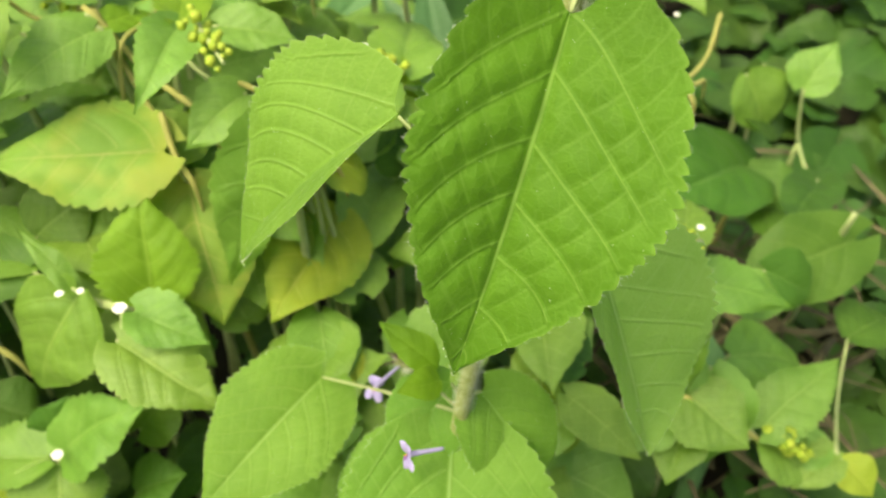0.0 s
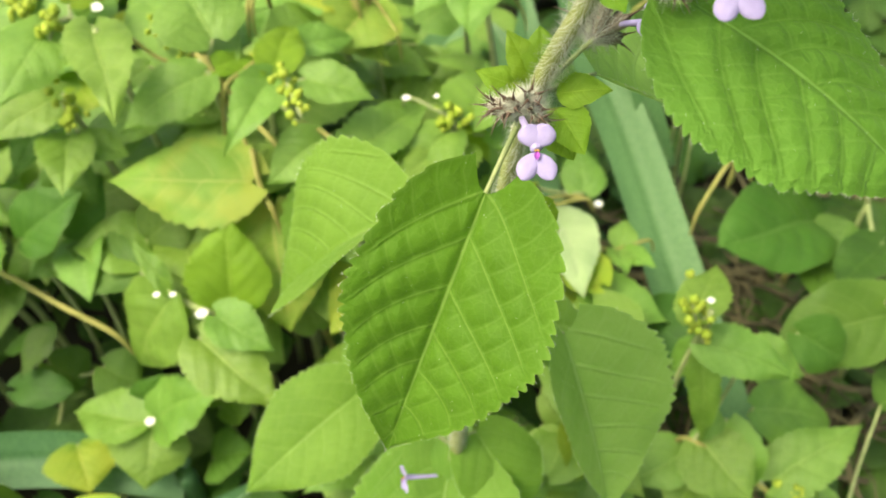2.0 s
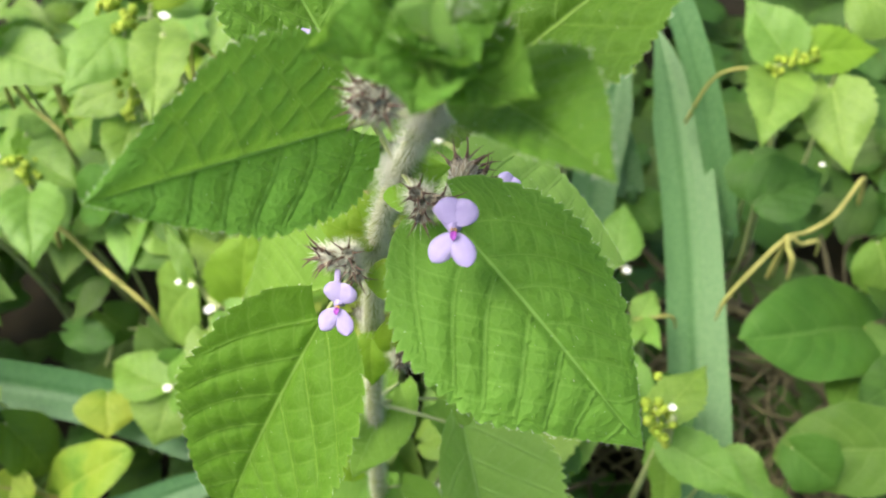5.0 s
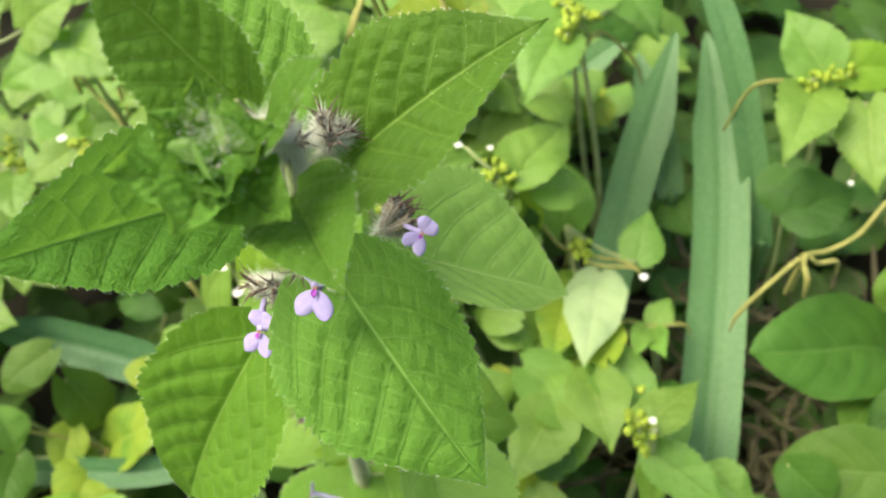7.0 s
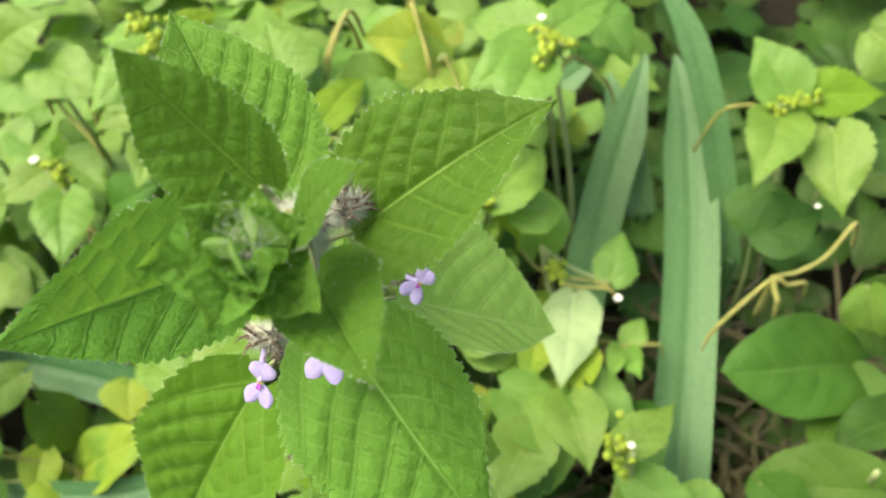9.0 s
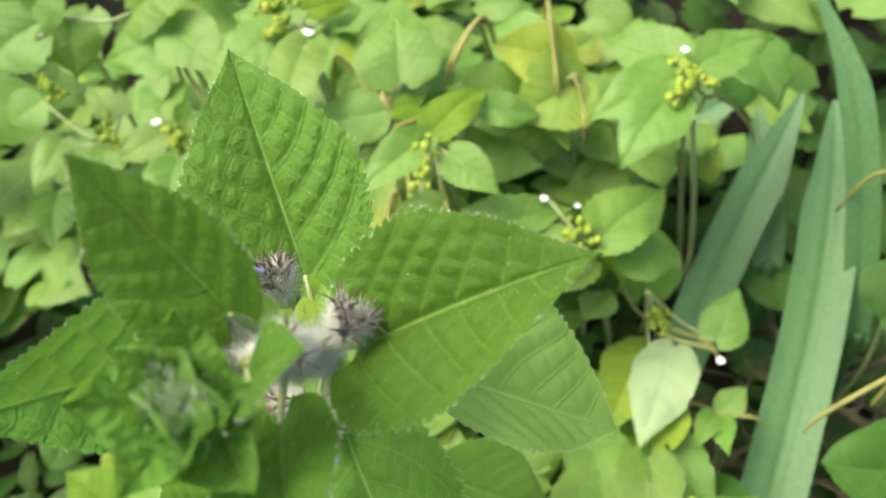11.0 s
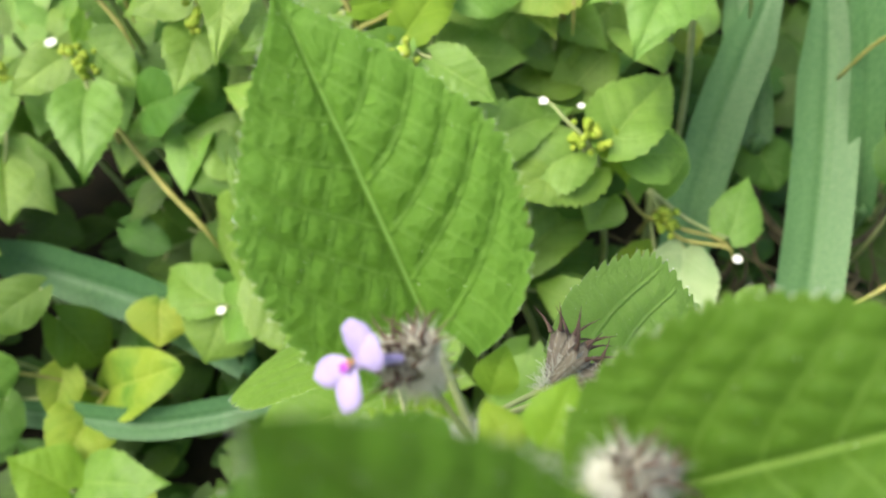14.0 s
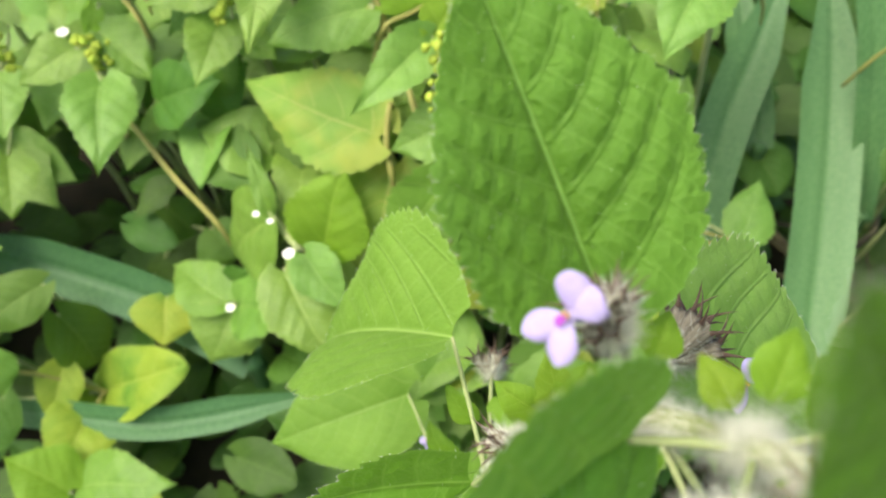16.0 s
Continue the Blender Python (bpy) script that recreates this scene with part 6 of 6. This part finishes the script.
w = thing("weed_plant", (-0.010, 0.288, 0.000), "green weed with pale wedge-shaped toothed leaves and yellow-green bud spikes", "weed", "weeds round the mint plant")
stalk(w, [(-0.0101, 0.2876, -0.0030), (-0.0091, 0.2876, 0.0980), (-0.0161, 0.2756, 0.1960)], [0.0016, 0.0013, 0.0010], STEM)
sprig(w, (-0.0161, 0.2756, 0.1960), [
    ((-0.0222, 0.2785, 0.1960), (-0.0537, 0.2795, 0.1900), 0.0198, (0.20, -0.37, 0.91), WEED, "wedge"),
    ((-0.0175, 0.2798, 0.1960), (-0.0074, 0.3161, 0.1900), 0.0168, (0.15, -0.40, 0.90), WEED, "wedge"),
    ((-0.0189, 0.2707, 0.1960), (-0.0329, 0.2421, 0.1900), 0.0205, (0.18, -0.35, 0.92), WEED, "wedge"),
    ((-0.0158, 0.2624, 0.1960), (-0.0123, 0.2310, 0.1900), 0.0214, (0.17, -0.34, 0.93), WEED, "wedge"),
    ((-0.0234, 0.2814, 0.1960), (-0.0446, 0.2957, 0.1900), 0.0127, (0.19, -0.38, 0.90), FRESH, "wedge"),
    ((-0.0220, 0.3330, 0.1700), (0.0028, 0.3109, 0.1640), 0.0205, (0.13, -0.40, 0.91), VINE, "wedge"),
    ((-0.0159, 0.2989, 0.1700), (-0.0101, 0.3174, 0.1640), 0.0135, (0.14, -0.38, 0.91), VINE, "oval"),
])
bud_spike(w, (-0.0215, 0.2740, 0.2000), (-0.0082, 0.2735, 0.1960))
bud_spike(w, (-0.0109, 0.2579, 0.2000), (-0.0124, 0.2677, 0.1960))
floret(w, (-0.0216, 0.2793, 0.2010), 0.0013)


w = thing("weed_plant", (-0.062, 0.280, 0.000), "green weed with pale wedge-shaped toothed leaves and yellow-green bud spikes", "weed", "weeds round the mint plant")
stalk(w, [(-0.0616, 0.2798, -0.0030), (-0.0606, 0.2798, 0.0860), (-0.0676, 0.2678, 0.1720)], [0.0016, 0.0013, 0.0010], STEM)
sprig(w, (-0.0676, 0.2678, 0.1720), [
    ((-0.0725, 0.2679, 0.1720), (-0.0430, 0.2472, 0.1660), 0.0240, (0.22, -0.32, 0.92), RUSTY, "wedge"),
    ((-0.0770, 0.2790, 0.1720), (-0.1107, 0.2802, 0.1660), 0.0229, (0.26, -0.33, 0.91), WEED, "oval"),
    ((-0.0646, 0.2639, 0.1550), (-0.0663, 0.2394, 0.1490), 0.0222, (0.22, -0.29, 0.93), WEED, "oval"),
    ((-0.0786, 0.2660, 0.1650), (-0.0868, 0.2402, 0.1590), 0.0242, (0.25, -0.30, 0.92), WEED, "wedge"),
    ((-0.0426, 0.2852, 0.1500), (-0.0478, 0.2580, 0.1440), 0.0223, (0.19, -0.32, 0.93), VINE, "oval"),
    ((-0.0691, 0.2731, 0.1750), (-0.0702, 0.3026, 0.1690), 0.0181, (0.23, -0.35, 0.91), RUSTY, "oval"),
])


w = thing("weed_plant", (-0.173, 0.182, 0.000), "green weed with pale wedge-shaped toothed leaves and yellow-green bud spikes", "weed", "weeds round the mint plant")
stalk(w, [(-0.1732, 0.1823, -0.0030), (-0.1722, 0.1823, 0.0765), (-0.1792, 0.1703, 0.1530)], [0.0016, 0.0013, 0.0010], STEM)
sprig(w, (-0.1792, 0.1703, 0.1530), [
    ((-0.1653, 0.1619, 0.1530), (-0.1446, 0.1367, 0.1470), 0.0219, (0.36, -0.12, 0.92), WEED, "wedge"),
    ((-0.1802, 0.1768, 0.1530), (-0.1544, 0.1737, 0.1470), 0.0191, (0.37, -0.16, 0.92), WEED, "wedge"),
    ((-0.1824, 0.1752, 0.1530), (-0.2008, 0.1935, 0.1470), 0.0071, (0.39, -0.16, 0.91), FRESH, "wedge"),
    ((-0.1821, 0.1672, 0.1530), (-0.1915, 0.1483, 0.1470), 0.0160, (0.39, -0.13, 0.91), WEED, "wedge"),
    ((-0.1902, 0.1864, 0.1530), (-0.1891, 0.2023, 0.1470), 0.0156, (0.39, -0.18, 0.91), WEED, "wedge"),
])
bud_spike(w, (-0.1791, 0.1693, 0.1570), (-0.1686, 0.1673, 0.1530))


w = thing("weed_plant", (-0.197, 0.166, 0.000), "green weed with pale wedge-shaped toothed leaves and yellow-green bud spikes", "weed", "weeds round the mint plant")
stalk(w, [(-0.1975, 0.1655, -0.0030), (-0.1965, 0.1655, 0.0740), (-0.2035, 0.1535, 0.1480)], [0.0016, 0.0013, 0.0010], STEM)
sprig(w, (-0.2035, 0.1535, 0.1480), [
    ((-0.1995, 0.1492, 0.1480), (-0.1822, 0.1309, 0.1420), 0.0153, (0.39, -0.10, 0.91), WEED, "wedge"),
    ((-0.2195, 0.1404, 0.1480), (-0.2080, 0.1175, 0.1420), 0.0156, (0.41, -0.08, 0.91), WEED, "wedge"),
    ((-0.1977, 0.1350, 0.1200), (-0.1818, 0.1189, 0.1140), 0.0188, (0.37, -0.07, 0.93), WEED, "oval"),
    ((-0.2269, 0.1300, 0.1200), (-0.2069, 0.1117, 0.1140), 0.0202, (0.39, -0.06, 0.92), VINE, "oval"),
    ((-0.2134, 0.1650, 0.1480), (-0.2479, 0.1682, 0.1420), 0.0162, (0.42, -0.13, 0.90), WEED, "wedge"),
    ((-0.2586, 0.1511, 0.1400), (-0.2643, 0.1342, 0.1340), 0.0214, (0.44, -0.09, 0.89), WEED, "oval"),
])
bud_spike(w, (-0.2106, 0.1567, 0.1520), (-0.1966, 0.1512, 0.1480))
bud_spike(w, (-0.2514, 0.1532, 0.1520), (-0.2447, 0.1549, 0.1480))

w = thing("weed_plant", (-0.018, 0.202, 0.000), "low green weed with rounded leaves close under the mint plant", "weed", "weeds round the mint plant")
stalk(w, [(-0.0181, 0.2020, -0.0030), (-0.0171, 0.2020, 0.0625), (-0.0241, 0.1900, 0.1250)], [0.0016, 0.0013, 0.0010], STEM)
sprig(w, (-0.0241, 0.1900, 0.1250), [
    ((-0.0242, 0.1919, 0.1250), (-0.0155, 0.2377, 0.1190), 0.0213, (0.04, -0.41, 0.91), WEED, "oval"),
    ((-0.0378, 0.1879, 0.1200), (-0.0547, 0.2064, 0.1140), 0.0158, (0.09, -0.38, 0.92), WEED, "oval"),
    ((-0.0166, 0.1975, 0.1100), (-0.0123, 0.2279, 0.1040), 0.0168, (0.03, -0.39, 0.92), VINE, "oval"),
])


w = thing("weed_plant", (0.076, 0.170, 0.000), "green weed with broad oval leaves beside dry litter", "weed", "weeds round the mint plant")
stalk(w, [(0.0756, 0.1701, -0.0030), (0.0766, 0.1701, 0.0475), (0.0696, 0.1581, 0.0950)], [0.0016, 0.0013, 0.0010], STEM)
sprig(w, (0.0696, 0.1581, 0.0950), [
    ((0.0708, 0.1601, 0.0950), (0.0883, 0.1434, 0.0890), 0.0257, (-0.15, -0.29, 0.95), WEED, "oval"),
    ((0.0687, 0.1576, 0.0900), (0.0510, 0.1458, 0.0840), 0.0185, (-0.11, -0.29, 0.95), WEED, "oval"),
    ((0.0729, 0.1570, 0.0850), (0.0653, 0.1375, 0.0790), 0.0185, (-0.13, -0.27, 0.95), WEED, "oval"),
    ((0.0810, 0.1713, 0.1250), (0.0994, 0.1712, 0.1190), 0.0161, (-0.18, -0.34, 0.92), WEED, "wedge"),
])


w = thing("weed_plant", (0.126, 0.163, 0.000), "low weed with yellow-green leaves at the edge of the litter", "weed", "weeds round the mint plant")
stalk(w, [(0.1264, 0.1633, -0.0030), (0.1274, 0.1633, 0.0375), (0.1204, 0.1513, 0.0750)], [0.0016, 0.0013, 0.0010], STEM)
sprig(w, (0.1204, 0.1513, 0.0750), [
    ((0.1196, 0.1513, 0.0750), (0.1055, 0.1417, 0.0690), 0.0155, (-0.20, -0.26, 0.95), WEED, "wedge"),
    ((0.1212, 0.1483, 0.0750), (0.1296, 0.1393, 0.0690), 0.0137, (-0.22, -0.25, 0.94), SALLOW, "oval"),
    ((0.1176, 0.1533, 0.0750), (0.1011, 0.1512, 0.0690), 0.0140, (-0.19, -0.26, 0.95), WEED, "wedge"),
    ((0.1354, 0.1918, 0.0800), (0.1557, 0.2070, 0.0740), 0.0213, (-0.23, -0.32, 0.92), VINE, "oval"),
])

grass_blade([(0.0853, 0.1641, 0.0858), (0.0734, 0.2071, 0.0820), (0.0470, 0.2828, 0.1008), (0.0241, 0.3324, 0.1194), (0.0051, 0.3616, 0.1351)], 0.0222, "broad blue-green grass blade arching among the weeds")

grass_blade([(0.0211, 0.2283, 0.0874), (0.0087, 0.2670, 0.0873), (0.0003, 0.3039, 0.0972), (-0.0040, 0.3345, 0.1139), (-0.0088, 0.3634, 0.1296)], 0.0197, "broad blue-green grass blade arching among the weeds")

grass_blade([(0.0604, 0.2984, 0.0863), (0.0478, 0.3116, 0.1140), (0.0321, 0.3259, 0.1437), (0.0136, 0.3396, 0.1680), (-0.0120, 0.3520, 0.1878)], 0.0120, "broad blue-green grass blade arching among the weeds")

grass_blade([(-0.1021, 0.1356, 0.0635), (-0.1406, 0.1326, 0.0716), (-0.1825, 0.1209, 0.0771), (-0.2304, 0.1042, 0.0829)], 0.0199, "low grass blade, its green darkened for shade", SHADED_BLADE)

grass_blade([(-0.2048, 0.0589, 0.0400), (-0.1613, 0.0787, 0.0500), (-0.1219, 0.0971, 0.0560), (-0.0937, 0.1195, 0.0620), (-0.0726, 0.1396, 0.0660)], 0.0125, "low grass blade, its green darkened for shade", SHADED_BLADE)

grass_blade([(-0.0667, 0.2991, 0.1066), (-0.0478, 0.3248, 0.1154), (-0.0256, 0.3572, 0.1303)], 0.0148, "broad blue-green grass blade arching among the weeds")

grass_blade([(0.0152, 0.3122, 0.0815), (-0.0012, 0.3352, 0.0919), (-0.0269, 0.3657, 0.1108)], 0.0155, "broad blue-green grass blade arching among the weeds")


# ---- the growth beneath and beyond, too dense to count ----
def thicket(name, count, place, material, size, label, seed, shapes, steps=25):
    """Many small leaves in one mesh, at places drawn by the given function."""
    rng = np.random.RandomState(seed)
    verts, faces, uvs, veins = [], [], [], []
    for _ in range(count):
        got = place(rng)
        if got is None:
            continue
        p = np.array(got)
        a = rng.rand() * 6.28
        ln = rng.uniform(*size)
        d = np.array([math.cos(a), math.sin(a), rng.uniform(-0.5, 0.25)])
        n = np.array([rng.uniform(-0.4, 0.4), rng.uniform(-0.7, 0.2), 1.0])
        pts, uv, _, vein = blade_grid(p, p + d * ln, ln * rng.uniform(0.6, 0.95), n, shapes[rng.randint(len(shapes))], sag=rng.uniform(0.02, 0.12), nu=steps, nv=7)
        o = len(verts)
        idx = np.arange(steps * 7).reshape(steps, 7) + o
        verts.extend(pts.reshape(-1, 3))
        uvs.extend(uv.reshape(-1, 2))
        veins.extend(vein.reshape(-1, 2))
        faces.extend(np.stack([idx[:-1, :-1], idx[1:, :-1], idx[1:, 1:], idx[:-1, 1:]], -1).reshape(-1, 4))
    ob = new(name, mesh_of(name, verts, faces, material, uvs, veins=veins))
    tagged(ob, label, "undergrowth", kind="stuff")


TOPS = [  # x, y and height of the foliage here and there
    (-0.08, 0.15, 0.14), (-0.11, 0.14, 0.09), (-0.13, 0.18, 0.165), (-0.11, 0.20, 0.20), (0.035, 0.245, 0.115), (0.063, 0.16, 0.155),
    (0.12, 0.27, 0.09), (0.085, 0.31, 0.125), (-0.005, 0.33, 0.10), (-0.03, 0.29, 0.18), (-0.034, 0.225, 0.168), (-0.17, 0.143, 0.12),
    (-0.15, 0.10, 0.045), (-0.19, 0.17, 0.15), (-0.033, 0.135, 0.125), (0.125, 0.18, 0.085), (0.065, 0.25, 0.17), (-0.085, 0.205, 0.19),
    (-0.03, 0.08, 0.05), (0.05, 0.09, 0.05), (-0.09, 0.06, 0.04), (0.15, 0.10, 0.05), (0.0, 0.42, 0.09), (-0.2, 0.3, 0.15), (0.2, 0.3, 0.08), (-0.3, 0.15, 0.12),
]


def canopy(x, y):
    total = sum_w = 0.0
    for a, b, h in TOPS:
        w = 1.0 / ((x - a) ** 2 + (y - b) ** 2 + 0.0003) ** 1.5
        total, sum_w = total + w * h, sum_w + w
    return total / sum_w


BARE = ((-0.045, 0.10, 0.0, 0.135), (-0.03, 0.12, 0.20, 0.40), (-0.21, -0.05, 0.07, 0.17))  # x from, to, y from, to


def beneath(rng):
    x, y = rng.uniform(-0.36, 0.26), rng.uniform(-0.0, 0.46)
    top = canopy(x, y)
    if 0.085 < x < 0.18 and 0.13 < y < 0.28:
        return None
    if x > -0.04 and y > 0.19:
        top = min(top, 0.075)
        if rng.rand() < 0.25:
            return None
    return x, y, rng.uniform(0.008, max(0.012, top - 0.03))


def just_under(rng):
    x, y = rng.uniform(-0.30, 0.04), rng.uniform(0.07, 0.40)
    if any(a < x < b and c < y < d for a, b, c, d in BARE):
        return None
    return x, y, max(0.01, canopy(x, y) - rng.uniform(0.016, 0.04))


def low_carpet(rng):
    return rng.uniform(-0.45, 0.36), rng.uniform(-0.04, 0.6), rng.uniform(0.004, 0.03)


def beyond(rng):
    x, y = rng.uniform(-0.9, 0.7), rng.uniform(-0.05, 1.1)
    if y < 0.40 - 0.3 * max(0.0, -x - 0.22) - 0.5 * max(0.0, x - 0.10) and -0.24 < x < 0.16:
        return None
    if x > 0.02 - 0.25 * (y - 0.3):
        return None
    return x, y, rng.uniform(0.03, 0.15)


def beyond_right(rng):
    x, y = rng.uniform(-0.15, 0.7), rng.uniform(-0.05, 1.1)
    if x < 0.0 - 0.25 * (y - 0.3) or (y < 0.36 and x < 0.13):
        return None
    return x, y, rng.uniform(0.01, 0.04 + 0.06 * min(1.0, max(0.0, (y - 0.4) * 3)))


# undergrowth and carpet carry their shade in the leaf colour
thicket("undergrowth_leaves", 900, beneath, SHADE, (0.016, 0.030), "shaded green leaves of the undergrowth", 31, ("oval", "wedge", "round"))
thicket("inner_leaves", 600, just_under, WEED, (0.020, 0.034), "pale green leaves deeper in the weeds", 36, ("wedge", "oval"))
thicket("carpet_leaves", 900, low_carpet, SHADE, (0.012, 0.024), "small leaves close to the soil, shade put into their green", 32, ("round", "oval"))
thicket("distant_leaves", 1700, beyond, WEED, (0.030, 0.052), "dense pale green weed leaves farther off", 33, ("wedge", "oval", "wedge"), 17)
# right side swaps the pale green for the one darkened as shade
thicket("distant_shaded_leaves", 1800, beyond_right, SHADE, (0.026, 0.046), "dense weed leaves farther off, shade put into their green", 35, ("wedge", "oval", "round"), 13)
# leaves over the litter, darkened by colour to look shaded
thicket("low_pale_leaves", 110, lambda rng: (rng.uniform(0.07, 0.2), rng.uniform(0.10, 0.27), rng.uniform(0.01, 0.045)), SHADE, (0.014, 0.028), "leaves low over the litter, shade put into their green", 37, ("oval", "wedge"))
thicket("yellowed_leaves", 60, just_under, SALLOW, (0.014, 0.026), "scattered yellowing leaves in the undergrowth", 34, ("oval", "round"))


def all_round(rng):
    x, y = rng.normal(-0.1, 0.9), rng.normal(0.35, 0.9)
    if -0.92 < x < 0.72 and -0.07 < y < 1.12:
        return None
    return x, y, rng.uniform(0.02, 0.13)


thicket("surrounding_leaves", 4200, all_round, WEED, (0.03, 0.06), "green weeds carrying on all round", 38, ("wedge", "oval"), 7)


def litter():
    """Dry stalks and curled grass on the soil."""
    rng = np.random.RandomState(41)
    verts, faces = [], []
    for _ in range(330):
        x, y = rng.normal(0.096, 0.040), rng.normal(0.248, 0.035)
        a = rng.rand() * 6.28
        ln = rng.uniform(0.02, 0.07)
        w = rng.uniform(0.0004, 0.0026)
        d = np.array([math.cos(a), math.sin(a), 0])
        s = np.array([-d[1], d[0], 0])
        bow = rng.uniform(-0.02, 0.02)
        z0, o = rng.uniform(0.006, 0.055), len(verts)
        for k in range(7):
            f = k / 6
            p = np.array([x, y, z0]) + d * ln * f + s * bow * math.sin(f * 3.1) + np.array([0, 0, 0.008 * math.sin(f * 3.1)])
            ww = w * (1 - 0.7 * f)
            verts += [p - s * ww, p + (0, 0, ww * 0.8), p + s * ww]
        for k in range(6):
            b = o + 3 * k
            faces += [(b, b + 1, b + 4, b + 3), (b + 1, b + 2, b + 5, b + 4)]
    tagged(new("dry_litter", mesh_of("dry_litter", verts, faces, STRAW)), "dry straw-coloured stalks and grass litter on soil", "litter", kind="stuff")


litter()
